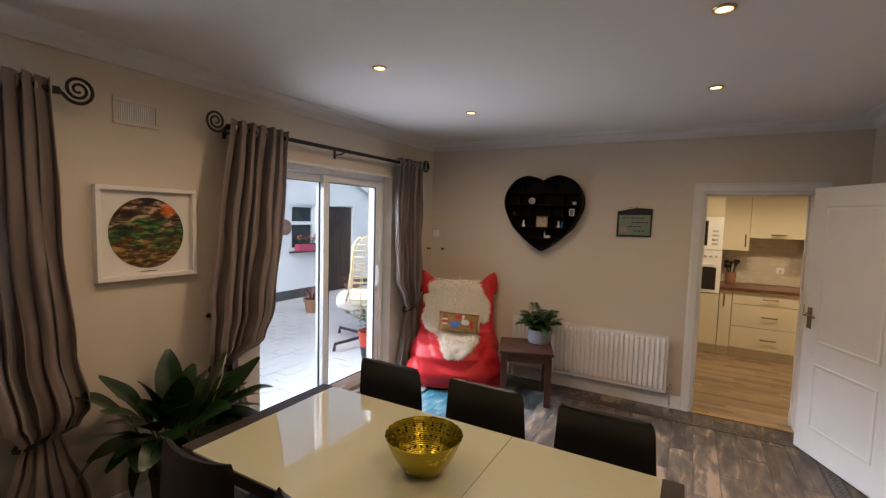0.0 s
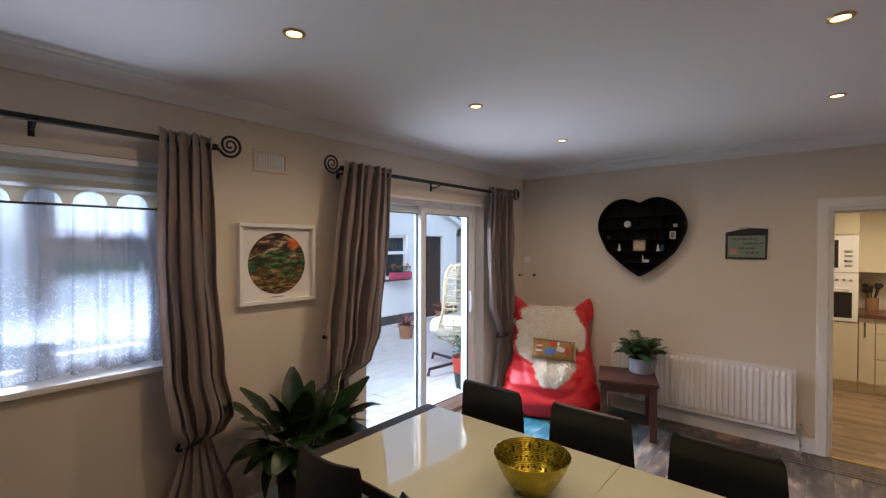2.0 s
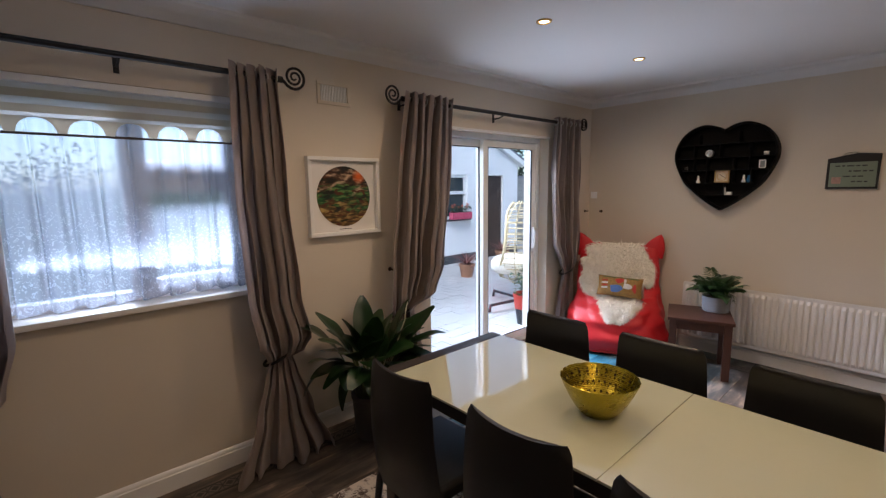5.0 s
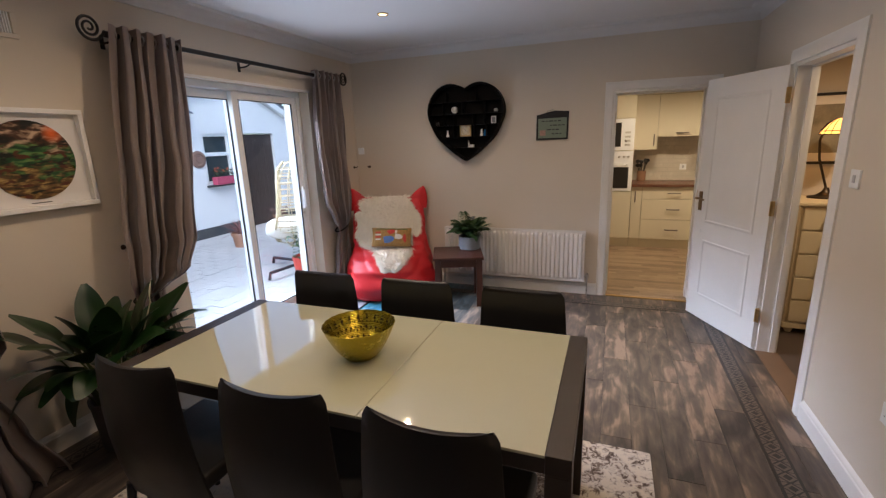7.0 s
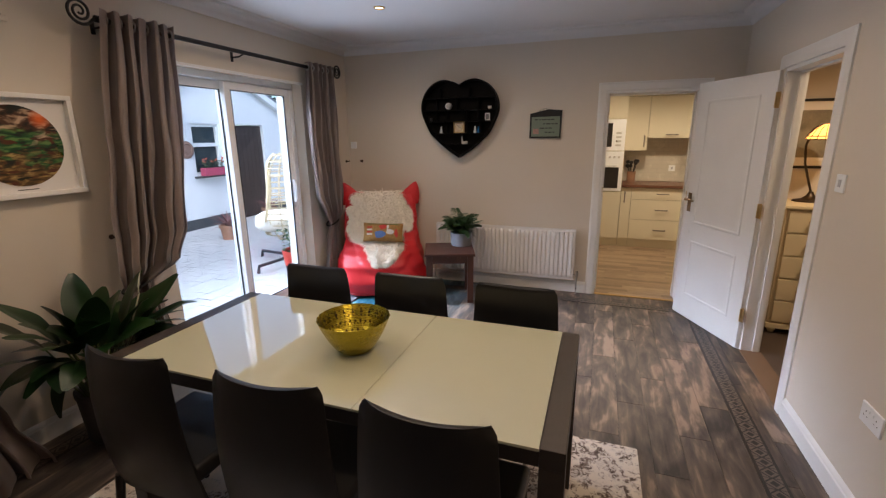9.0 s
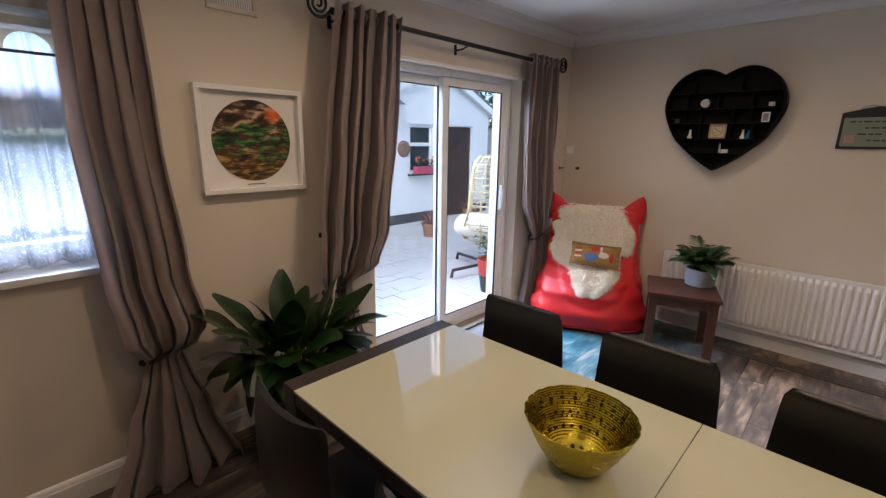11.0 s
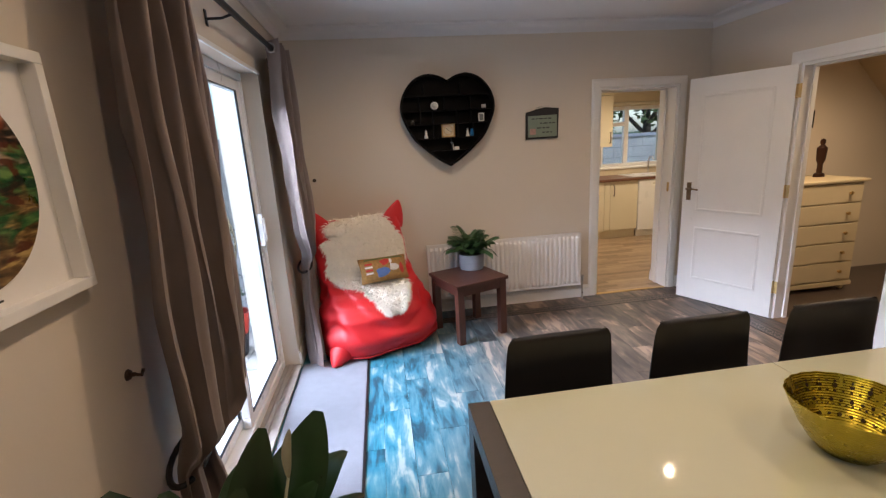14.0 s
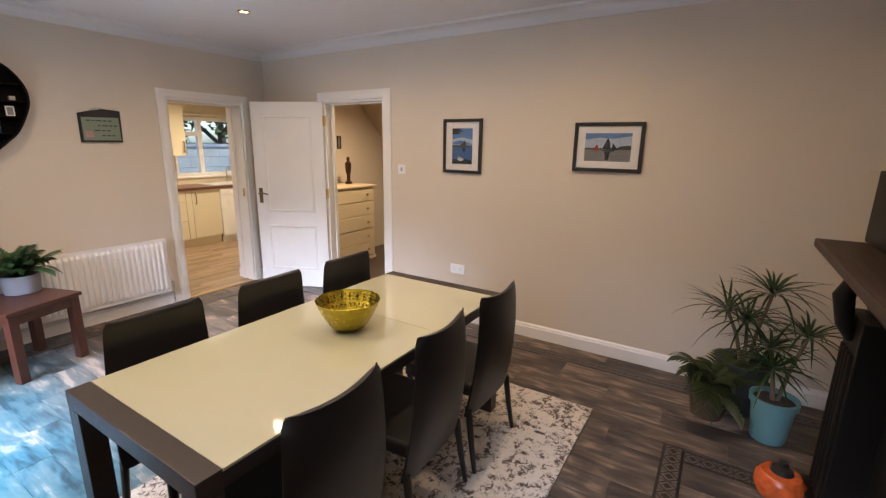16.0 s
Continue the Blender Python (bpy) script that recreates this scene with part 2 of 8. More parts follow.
def flat(bm, pts, z0, z1, to=None):
    """A plate with the outline pts, from z0 to z1; to maps (x, y, z) to its place."""
    to = to or (lambda p: p)
    lo = [bm.verts.new(to((x, y, z0))) for x, y in pts]
    hi = [bm.verts.new(to((x, y, z1))) for x, y in pts]
    bm.faces.new(lo[::-1]); bm.faces.new(hi)
    for i in range(len(pts)):
        j = (i + 1) % len(pts)
        bm.faces.new((lo[i], lo[j], hi[j], hi[i]))


def structure(name, bm, material, label, category, smooth=False):
    return tagged(link(name, bm, material, None, smooth), label, category, "", "structure")


def wall(name, axis, p0, p1, a0, a1, z0, z1, holes, material, label):
    """A wall from p0 to p1 across and a0 to a1 along, with openings (a0, a1, z0, z1) right through it."""
    aa = sorted({a0, a1, *[h[0] for h in holes], *[h[1] for h in holes]})
    zz = sorted({z0, z1, *[h[2] for h in holes], *[h[3] for h in holes]})
    full = lambda i, k: 0 <= i < len(aa) - 1 and 0 <= k < len(zz) - 1 and not any(
        h[0] < (aa[i] + aa[i + 1]) / 2 < h[1] and h[2] < (zz[k] + zz[k + 1]) / 2 < h[3] for h in holes)
    put = (lambda p, a, z: (p, a, z)) if axis == "x" else (lambda p, a, z: (a, p, z))
    bm = bmesh.new()
    quad = lambda *c: bm.faces.new([bm.verts.new(put(*q)) for q in c])
    for i in range(len(aa) - 1):
        for k in range(len(zz) - 1):
            if not full(i, k):
                continue
            l, r, b, t = aa[i], aa[i + 1], zz[k], zz[k + 1]
            quad((p0, l, b), (p0, l, t), (p0, r, t), (p0, r, b)); quad((p1, l, b), (p1, r, b), (p1, r, t), (p1, l, t))
            if not full(i - 1, k): quad((p0, l, b), (p1, l, b), (p1, l, t), (p0, l, t))
            if not full(i + 1, k): quad((p0, r, b), (p0, r, t), (p1, r, t), (p1, r, b))
            if not full(i, k - 1): quad((p0, l, b), (p0, r, b), (p1, r, b), (p1, l, b))
            if not full(i, k + 1): quad((p0, l, t), (p1, l, t), (p1, r, t), (p0, r, t))
    bmesh.ops.remove_doubles(bm, verts=bm.verts, dist=1e-5)
    bmesh.ops.recalc_face_normals(bm, faces=bm.faces)
    return structure(name, bm, material, label, "wall")


# ---------------------------------------------------------------- the shell
WX, EX, NY, SY = -3.02, 0.822, 5.27, -0.40
WIN = (0.42, 1.52, 1.04, 2.12)
PATIO = (2.87, 4.46, 0.02, 2.085)
KDOOR = (-0.266, 0.524, 0.0, 1.980)
HDOOR = (3.532, 4.325, 0.0, 1.995)

wall("wall_west", "x", WX - 0.30, WX, SY - 0.2, NY + 0.25, 0.0, 2.7, [WIN, PATIO], WALL, "cream painted wall with a window and a patio door")
wall("wall_north", "y", NY, NY + 0.25, WX, 3.6, 0.0, 2.7, [KDOOR], WALL, "cream painted wall with an opening to the kitchen")
wall("wall_east", "x", EX, EX + 0.12, SY - 0.2, NY, 0.0, 2.7, [HDOOR], WALL, "cream painted wall with a doorway to the hall")
wall("wall_south", "y", SY - 0.2, SY, WX, EX, 0.0, 2.7, [], WALL, "cream painted wall behind the fireplace")
structure("ceiling", solid(WX, EX, SY, NY, CEIL, CEIL + 0.1), CEILING, "white painted plaster ceiling", "ceiling")
structure("floor_base", solid(WX, 3.6, SY, NY, -0.14, -0.006), surf("dark_underlay", (0.03, 0.028, 0.026), 0.9), "dark screed under the floor planks", "floor")

# coved cornice round the room
bm = bmesh.new()
cove = [(0.0, 2.445), (0.010, 2.445), (0.014, 2.458)]
for i in range(7):
    a = i / 6 * math.pi / 2
    cove.append((0.095 - 0.078 * math.cos(a), 2.462 + 0.055 * math.sin(a) ** 0.9))
cove += [(0.100, 2.522), (0.104, CEIL), (0.0, CEIL)]
rows = [[(WX + d, SY + d, z), (EX - d, SY + d, z), (EX - d, NY - d, z), (WX + d, NY - d, z)] for d, z in cove]
sheet(bm, rows, closed=True)
bmesh.ops.recalc_face_normals(bm, faces=bm.faces)
structure("cornice", bm, CEILING, "white coved plaster cornice", "cornice", True)


def skirting(name, p, q, inward, material=TRIM):
    """A moulded board along a wall from p to q; inward is the room side."""
    bm = bmesh.new()
    prof = [(0.0, 0.0), (0.018, 0.0), (0.018, 0.088), (0.013, 0.094), (0.013, 0.102), (0.006, 0.114), (0.0, 0.118)]
    ins = Vector((*inward, 0))
    rows = [[Vector((*e, z)) + ins * d for d, z in prof] for e in (p, q)]
    vs = sheet(bm, rows)
    bm.faces.new(vs[0]); bm.faces.new(vs[1][::-1])
    bmesh.ops.recalc_face_normals(bm, faces=bm.faces)
    return structure(name, bm, material, "white moulded skirting board", "skirting", True)


skirting("baseboard", (WX, SY), (WX, 2.86), (1, 0))
skirting("baseboard", (WX, 4.47), (WX, NY), (1, 0))
skirting("baseboard", (WX, NY), (-0.337, NY), (0, -1))
skirting("baseboard", (0.600, NY), (EX, NY), (0, -1))
skirting("baseboard", (EX, NY), (EX, 4.412), (-1, 0))
skirting("baseboard", (EX, 3.445), (EX, SY), (-1, 0))


def architrave(name, axis, p, side, a0, a1, top, w=0.072, t=0.02):
    """Moulded trim round a doorway on one face of a wall."""
    bm = bmesh.new()
    prof = [(0.0, 0.0), (0.0, t * 0.75), (w * 0.2, t), (w * 0.75, t), (w * 0.9, t * 0.55), (w, t * 0.5), (w, 0.0)]
    put = (lambda d, a, z: (p + side * d, a, z)) if axis == "x" else (lambda d, a, z: (a, p + side * d, z))
    rows = []
    for o, d in prof:
        rows.append([put(d, a0 - o, 0.0), put(d, a0 - o, top + o), put(d, a1 + o, top + o), put(d, a1 + o, 0.0)])
    sheet(bm, rows)
    bmesh.ops.recalc_face_normals(bm, faces=bm.faces)
    return structure(name, bm, TRIM, "white moulded door architrave", "door frame", True)


architrave("trim_kitchen_door", "y", NY, -1, KDOOR[0], KDOOR[1], KDOOR[3])
architrave("trim_hall_door", "x", EX, -1, HDOOR[0], HDOOR[1], HDOOR[3], w=0.082)


def lining(name, axis, p0, p1, a0, a1, top, t=0.024, stop=0.6):
    """Door lining inside an opening, with its stop bead."""
    bm = bmesh.new()
    put = lambda x0, x1, y0, y1, z0, z1, bv: box(bm, x0, x1, y0, y1, z0, z1, bv) if axis == "y" else box(bm, y0, y1, x0, x1, z0, z1, bv)
    put(a0 + 0.001, a0 + t, p0, p1, 0, top - t, 0.002)
    put(a1 - t, a1 - 0.001, p0, p1, 0, top - t, 0.002)
    put(a0 + 0.001, a1 - 0.001, p0, p1, top - t, top - 0.001, 0.002)
    s = p0 + (p1 - p0) * stop
    put(a0 + t, a0 + t + 0.012, s, s + 0.035, 0, top - t, 0.002)
    put(a1 - t - 0.012, a1 - t, s, s + 0.035, 0, top - t, 0.002)
    put(a0 + t, a1 - t, s, s + 0.035, top - t - 0.012, top - t, 0.002)
    return structure(name, bm, TRIM, "white painted door lining with stop", "door frame")


lining("jamb_kitchen", "y", NY - 0.002, NY + 0.252, KDOOR[0], KDOOR[1], KDOOR[3])
lining("jamb_hall", "x", EX - 0.002, EX + 0.122, HDOOR[0], HDOOR[1], HDOOR[3])


# ---------------------------------------------------------------- patio door and window
def frame_bars(bm, x0, x1, y0, y1, z0, z1, w, bevel=0.005):
    """Four bars of width w round a rectangle in the y-z plane."""
    box(bm, x0, x1, y0, y1, z1 - w, z1, bevel); box(bm, x0, x1, y0, y1, z0, z0 + w, bevel)
    box(bm, x0, x1, y0, y0 + w, z0 + w, z1 - w, bevel); box(bm, x0, x1, y1 - w, y1, z0 + w, z1 - w, bevel)


def pane(name, x, y0, y1, z0, z1, parent):
    ob = part(name, solid(x - 0.004, x + 0.004, y0, y1, z0, z1), PANE, parent, smooth=False)
    ob.visible_shadow = False
    return ob


def patio_door():
    d = thing("patio_door", at(), "white sliding patio door with two glass leaves", "patio door", kind="structure")
    y0, y1, z0, z1 = PATIO
    bm = bmesh.new()
    frame_bars(bm, -3.245, -3.125, y0, y1, z0, z1, 0.05)
    part("door_frame", bm, UPVC, d)
    mid = 3.66
    for k, (a, b, x) in enumerate(((y0 + 0.05, mid + 0.035, -3.215), (mid - 0.035, y1 - 0.05, -3.160))):
        bm = bmesh.new()
        frame_bars(bm, x - 0.022, x + 0.022, a, b, z0 + 0.052, z1 - 0.052, 0.066)
        leaf = part("sliding_leaf", bm, UPVC, d)
        pane("glass_pane", x, a + 0.06, b - 0.06, z0 + 0.11, z1 - 0.11, leaf)
        bm = bmesh.new()
        frame_bars(bm, x + 0.010, x + 0.0228, a + 0.062, b - 0.062, z0 + 0.114, z1 - 0.114, 0.006, 0.0)
        part("glazing_gasket", bm, IRON, leaf, "black rubber gasket")
    bm = bmesh.new()
    box(bm, -3.135, -3.10, y1 - 0.112, y1 - 0.082, 0.97, 1.19, 0.006)
    box(bm, -3.105, -3.088, y1 - 0.108, y1 - 0.086, 1.0, 1.16, 0.005)
    part("pull_handle", bm, UPVC, d, "white pull handle")
    bm = bmesh.new()
    lathe(bm, [(0.011, 0), (0.011, 0.008), (0.0, 0.008)], 12)
    bmesh.ops.transform(bm, matrix=pose(-3.138, y1 - 0.097, 0.93, 0, 90, 0), verts=bm.verts)
    part("lock_cylinder", bm, STEEL, d, "small steel lock cylinder")
    bm = bmesh.new()
    box(bm, -3.125, WX + 0.015, y0 + 0.002, y1 - 0.002, 0.004, 0.022, 0.003)
    for x in (-3.10, -3.07):
        box(bm, x, x + 0.008, y0 + 0.004, y1 - 0.004, 0.022, 0.032, 0.001)
    part("threshold", bm, surf("dusty_aluminium_threshold", (0.45, 0.42, 0.38), 0.5, metal=0.5, var=0.2, scale=20), d, "worn aluminium threshold")
    box_bm = bmesh.new()
    box(box_bm, WX - 0.004, WX + 0.010, y0 - 0.01, y1 + 0.014, z1 - 0.012, z1 + 0.010, 0.003)
    part("head_trim", box_bm, TRIM, d)
    return d


patio_door()


def window_unit():
    d = thing("window_1", at(), "white casement window with a fixed light", "window", kind="structure")
    y0, y1, z0, z1 = WIN
    bm = bmesh.new()
    frame_bars(bm, -3.23, -3.16, y0, y1, z0, z1, 0.055)
    box(bm, -3.23, -3.16, 0.935, 0.995, z0 + 0.055, z1 - 0.055, 0.004)
    part("window_frame", bm, UPVC, d)
    pane("glass_pane", -3.195, y0 + 0.05, 0.94, z0 + 0.05, z1 - 0.05, d)
    for a, b in ((z0 + 0.055, 1.655), (1.715, z1 - 0.055)):
        bm = bmesh.new()
        frame_bars(bm, -3.215, -3.145, 0.997, y1 - 0.055, a, b, 0.052)
        sash = part("casement", bm, UPVC, d)
        pane("glass_pane", -3.18, 1.045, y1 - 0.10, a + 0.048, b - 0.048, sash)
    bm = bmesh.new()
    box(bm, -3.23, -3.16, 0.995, y1 - 0.055, 1.655, 1.715, 0.003)
    part("transom", bm, UPVC, d)
    bm = bmesh.new()
    box(bm, -3.147, -3.132, 1.22, 1.30, 1.70, 1.72, 0.004)
    box(bm, -3.135, -3.12, 1.20, 1.30, 1.703, 1.716, 0.004)
    part("window_handle", bm, STEEL, d)
    sill = bmesh.new()
    box(sill, -3.16, WX + 0.035, y0 - 0.03, y1 + 0.03, z0 - 0.028, z0 + 0.004, 0.008)
    part("window_sill", sill, TRIM, d)
    return d


window_unit()


# ---------------------------------------------------------------- table, chairs, rug
TX0, TX1, TY0, TY1, TZ = -2.080, -0.306, 1.756, 2.548, 0.752


def dining_table():
    d = thing("dining_table", at((TX0 + TX1) / 2, (TY0 + TY1) / 2), "extending dining table with cream glass top and dark frame", "table")
    hx, hy = (TX1 - TX0) / 2, (TY1 - TY0) / 2
    seam = -0.968 - (TX0 + TX1) / 2
    for a, b in ((-hx + 0.073, seam - 0.001), (seam + 0.001, hx - 0.073)):
        part("glass_panel", solid(a, b, -hy, hy, TZ - 0.010, TZ, 0.002), TABLE_GLASS, d, "cream back-painted glass panel")
    for s in (-1, 1):
        x0, x1 = sorted((s * hx, s * (hx - 0.072)))
        part("end_rail", solid(x0, x1, -hy, hy, TZ - 0.062, TZ + 0.001, 0.003), DARK_WOOD, d)
        part("side_apron", solid(-hx + 0.072, hx - 0.072, min(s * (hy - 0.004), s * (hy - 0.026)), max(s * (hy - 0.004), s * (hy - 0.026)), TZ - 0.062, TZ - 0.0105, 0.002), DARK_WOOD, d)
        for t in (-1, 1):
            y0, y1 = sorted((t * hy, t * (hy - 0.078)))
            part("leg", solid(x0, x1, y0, y1, 0.012, TZ - 0.0622, 0.003), DARK_WOOD, d)
    bm = bmesh.new()
    box(bm, seam + 0.03, seam + 0.07, -hy + 0.03, -hy + 0.045, TZ - 0.085, TZ - 0.063, 0.002)
    part("extension_catch", bm, STEEL, d, "small bright metal catch")
    return d


dining_table()


def dining_chair():
    """A leather-wrapped chair that looks along +y, with its back at y = 0."""
    d = thing("dining_chair", at(), "black-brown leather dining chair pushed under the table", "chair", "chairs round the table")
    # back: curved in plan, narrowing to the top, leaning slightly
    front, rear = [], []
    zs = [0.30, 0.36, 0.45, 0.56, 0.68, 0.78, 0.84, 0.875, 0.893, 0.900]
    for z in zs:
        k = (z - 0.30) / 0.60
        w = 0.222 - 0.030 * k ** 1.5
        if z > 0.86:
            w -= 0.016 * ((z - 0.86) / 0.04) ** 2.2
        lean = 0.055 * (1 - k) ** 2 - 0.012 * math.sin(k * math.pi)
        th = 0.036 - 0.012 * k - (0.008 if z > 0.895 else 0)
        rf, rb = [], []
        for i in range(13):
            s = -1 + i / 6
            bow = 0.028 * (s * s) * (0.35 + 0.65 * k) - 0.012
            edge = 0.012 * abs(s) ** 8
            sag = -0.012 * (1 - s * s) * max(0, (z - 0.8) / 0.1)
            rf.append((s * w, lean + bow + th - edge, z + sag)); rb.append((s * w, lean + bow + edge, z + sag))
        front.append(rf); rear.append(rb)
    bm = bmesh.new()
    rows = [f + r[::-1] for f, r in zip(front, rear)]
    vs = sheet(bm, rows, closed=True)
    bm.faces.new(vs[0][::-1])
    top = vs[-1]
    n = len(top) // 2
    for i in range(n - 1):
        bm.faces.new((top[i], top[i + 1], top[-2 - i], top[-1 - i]))
    bmesh.ops.recalc_face_normals(bm, faces=bm.faces)
    part("backrest", bm, LEATHER, d, angle=60)
    bm = bmesh.new()
    box(bm, -0.215, 0.215, 0.045, 0.44, 0.405, 0.470, 0.018, seg=3)
    for v in bm.verts:
        v.co.z += 0.010 * (1 - (v.co.x / 0.215) ** 2) * (1 if v.co.z > 0.44 else 0)
        v.co.x *= 1.0 + 0.03 * (v.co.y / 0.44)
    part("seat", bm, LEATHER, d)
    for sx in (-1, 1):
        bm = bmesh.new()
        tube(bm, [(sx * 0.207, 0.058, 0.33), (sx * 0.212, 0.035, 0.16), (sx * 0.218, 0.010, 0.012)], [0.017, 0.015, 0.011], 10)
        part("leg", bm, LEATHER, d)
        bm = bmesh.new()
        tube(bm, [(sx * 0.200, 0.415, 0.42), (sx * 0.205, 0.418, 0.2), (sx * 0.208, 0.420, 0.012)], [0.017, 0.015, 0.012], 10)
        part("leg", bm, LEATHER, d)
    return d


chair = dining_chair()
chair.matrix_basis = at(-1.740, 1.583, 0.004, 0.6)
for cx, cy, rz in ((-1.164, 1.590, 2.6), (-0.658, 1.585, -0.9), (-1.716, 2.690, 180.5), (-1.158, 2.688, 181.0), (-0.610, 2.684, 179.4)):
    copy_thing(chair, at(cx, cy, 0.004, rz))


def rug_material():
    m = surf("cream_and_brown_worn_rug", (0.52, 0.46, 0.40), 0.95, var=0.1, bump=0.7, fine=320, dist=0.004)
    n, l = nodes_of(m)
    b = n["Principled BSDF"]
    geo = n.new("ShaderNodeNewGeometry")
    a, c = n.new("ShaderNodeTexNoise"), n.new("ShaderNodeTexNoise")
    a.inputs["Scale"].default_value, a.inputs["Detail"].default_value, a.inputs["Distortion"].default_value = 9.0, 6, 1.6
    c.inputs["Scale"].default_value, c.inputs["Detail"].default_value, c.inputs["Distortion"].default_value = 34.0, 5, 1.4
    l.new(geo.outputs["Position"], a.inputs[0]); l.new(geo.outputs["Position"], c.inputs[0])
    mul = n.new("ShaderNodeMath"); mul.operation = 'MULTIPLY'
    l.new(a.outputs[0], mul.inputs[0]); l.new(c.outputs[0], mul.inputs[1])
    r = n.new("ShaderNodeValToRGB")
    r.color_ramp.elements[0].position, r.color_ramp.elements[0].color = 0.21, (0.64, 0.57, 0.48, 1)
    r.color_ramp.elements[1].position, r.color_ramp.elements[1].color = 0.37, (0.085, 0.060, 0.045, 1)
    e = r.color_ramp.elements.new(0.27); e.color = (0.50, 0.45, 0.39, 1)
    e = r.color_ramp.elements.new(0.31); e.color = (0.22, 0.17, 0.14, 1)
    l.new(mul.outputs[0], r.inputs[0]); l.new(r.outputs[0], b.inputs["Base Color"])
    return m


bm = solid(-2.365, 0.010, 1.25, 2.87, 0.001, 0.012, 0.004)
rug = tagged(link("rug", bm, rug_material()), "cream and brown distressed patterned rug under the table", "rug")

tagged(link("floor_mat", solid(-2.995, -2.515, 2.42, 4.472, 0.0015, 0.007, 0.002), MAT), "grey felt floor mat before the patio door", "mat")
tagged(link("mat_edge", solid(-2.514, -2.500, 2.42, 4.472, 0.0015, 0.0085, 0.002), IRON), "thin black edging strip beside the grey mat", "edging")


# ---------------------------------------------------------------- curtains
def curtain(spec, folds, label, seed=0):
    """A hung curtain. spec: rows of (z, y0, y1, x, depth of folds) from the top down."""
    rnd = random.Random(seed)
    ph = [rnd.uniform(-0.5, 0.5) for _ in range(folds + 2)]
    zs = [r[0] for r in spec]
    n = folds * 18
    rows = []
    steps = 60
    for k in range(steps + 1):
        z = zs[0] + (zs[-1] - zs[0]) * k / steps
        j = max(i for i in range(len(spec) - 1) if spec[i][0] >= z - 1e-9)
        a, b = spec[j], spec[j + 1]
        t = (a[0] - z) / (a[0] - b[0])
        t = t * t * (3 - 2 * t) if j else t
        y0, y1, x, d = (a[i] + (b[i] - a[i]) * t for i in (1, 2, 3, 4))
        d = min(0.090, d * 1.75)
        row = []
        for i in range(n + 1):
            s = i / n
            drift = 0.35 * math.sin(2.1 * z + 5 * s + ph[0] * 6) * (1 - k / steps * 0.3)
            loose = min(1, 2 * k / steps)
            turn = math.pi * (folds * s + 0.5) + 0.5 * drift * min(1, 3 * k / steps) + 0.35 * math.sin(2 * math.pi * s * 1.7 + ph[2] * 8) * loose
            deep = 0.82 + 0.28 * math.sin(2 * math.pi * s * folds * 0.37 + ph[3] * 9)
            f = (2.1 * abs(math.sin(turn)) ** 0.65 - 1.15) * deep + 0.10 * math.sin(6 * math.pi * folds * s + 4 * z) * loose
            row.append((x + d * f + 0.006 * math.sin(9 * z + 11 * s), y0 + (y1 - y0) * s - 0.36 * d * math.cos(2 * math.pi * folds * s), z))
        rows.append(row)
    bm = bmesh.new()
    sheet(bm, rows)
    bmesh.ops.solidify(bm, geom=bm.faces[:], thickness=0.003)
    d = thing("curtain", at(0, 0, 0), label, "curtain", "grey curtains")
    part("drape", bm, FABRIC, d, angle=80)
    return d


def ring_eyelets(d, ys, x=-2.905, z=2.222):
    for y in ys:
        bm = bmesh.new()
        tube(bm, [(x + 0.027 * math.cos(a), y, z + 0.027 * math.sin(a)) for a in (2 * math.pi * i / 14 for i in range(14))], 0.006, 6, True)
        part("eyelet", bm, STEEL, d, "steel curtain eyelet")


def tieback(d, y, z, w, x=-2.93):
    bm = bmesh.new()
    tube(bm, [(x + 0.05 * math.sin(a), y + 0.8 * w * math.cos(a), z + 0.03 * math.cos(a)) for a in (2 * math.pi * i / 20 for i in range(20))], 0.009, 8, True)
    part("tieback", bm, IRON, d, "dark cord tieback")


C = curtain([(2.272, 2.565, 3.020, -2.900, 0.036), (1.60, 2.462, 2.950, -2.880, 0.044), (1.05, 2.405, 2.870, -2.865, 0.046), (0.84, 2.380, 2.78, -2.860, 0.046),
             (0.72, 2.43, 2.62, -2.92, 0.026), (0.55, 2.43, 2.66, -2.92, 0.026), (0.012, 2.36, 2.79, -2.91, 0.040)], 6, "grey curtain tied back beside the patio door", 1)
ring_eyelets(C, [2.59, 2.67, 2.75, 2.83, 2.91, 2.99]); tieback(C, 2.525, 0.72, 0.12)
C = curtain([(2.270, 4.385, 4.835, -2.905, 0.034), (1.60, 4.34, 4.83, -2.90, 0.036), (1.05, 4.36, 4.81, -2.88, 0.036), (0.84, 4.47, 4.79, -2.88, 0.030),
             (0.72, 4.60, 4.79, -2.92, 0.022), (0.50, 4.55, 4.79, -2.92, 0.026), (0.012, 4.40, 4.76, -2.90, 0.040)], 6, "grey curtain tied back beside the red bean bag", 2)
ring_eyelets(C, [4.41, 4.49, 4.57, 4.65, 4.73, 4.80]); tieback(C, 4.70, 0.72, 0.12)
C = curtain([(2.272, 1.420, 1.675, -2.905, 0.034), (1.60, 1.405, 1.695, -2.90, 0.040), (1.00, 1.43, 1.735, -2.89, 0.040), (0.74, 1.455, 1.775, -2.86, 0.040),
             (0.66, 1.50, 1.735, -2.88, 0.030), (0.61, 1.53, 1.665, -2.92, 0.020), (0.55, 1.50, 1.69, -2.91, 0.022), (0.30, 1.41, 1.76, -2.87, 0.034), (0.012, 1.28, 1.87, -2.82, 0.056)], 5, "grey curtain tied back beside the window, hem on the floor", 3)
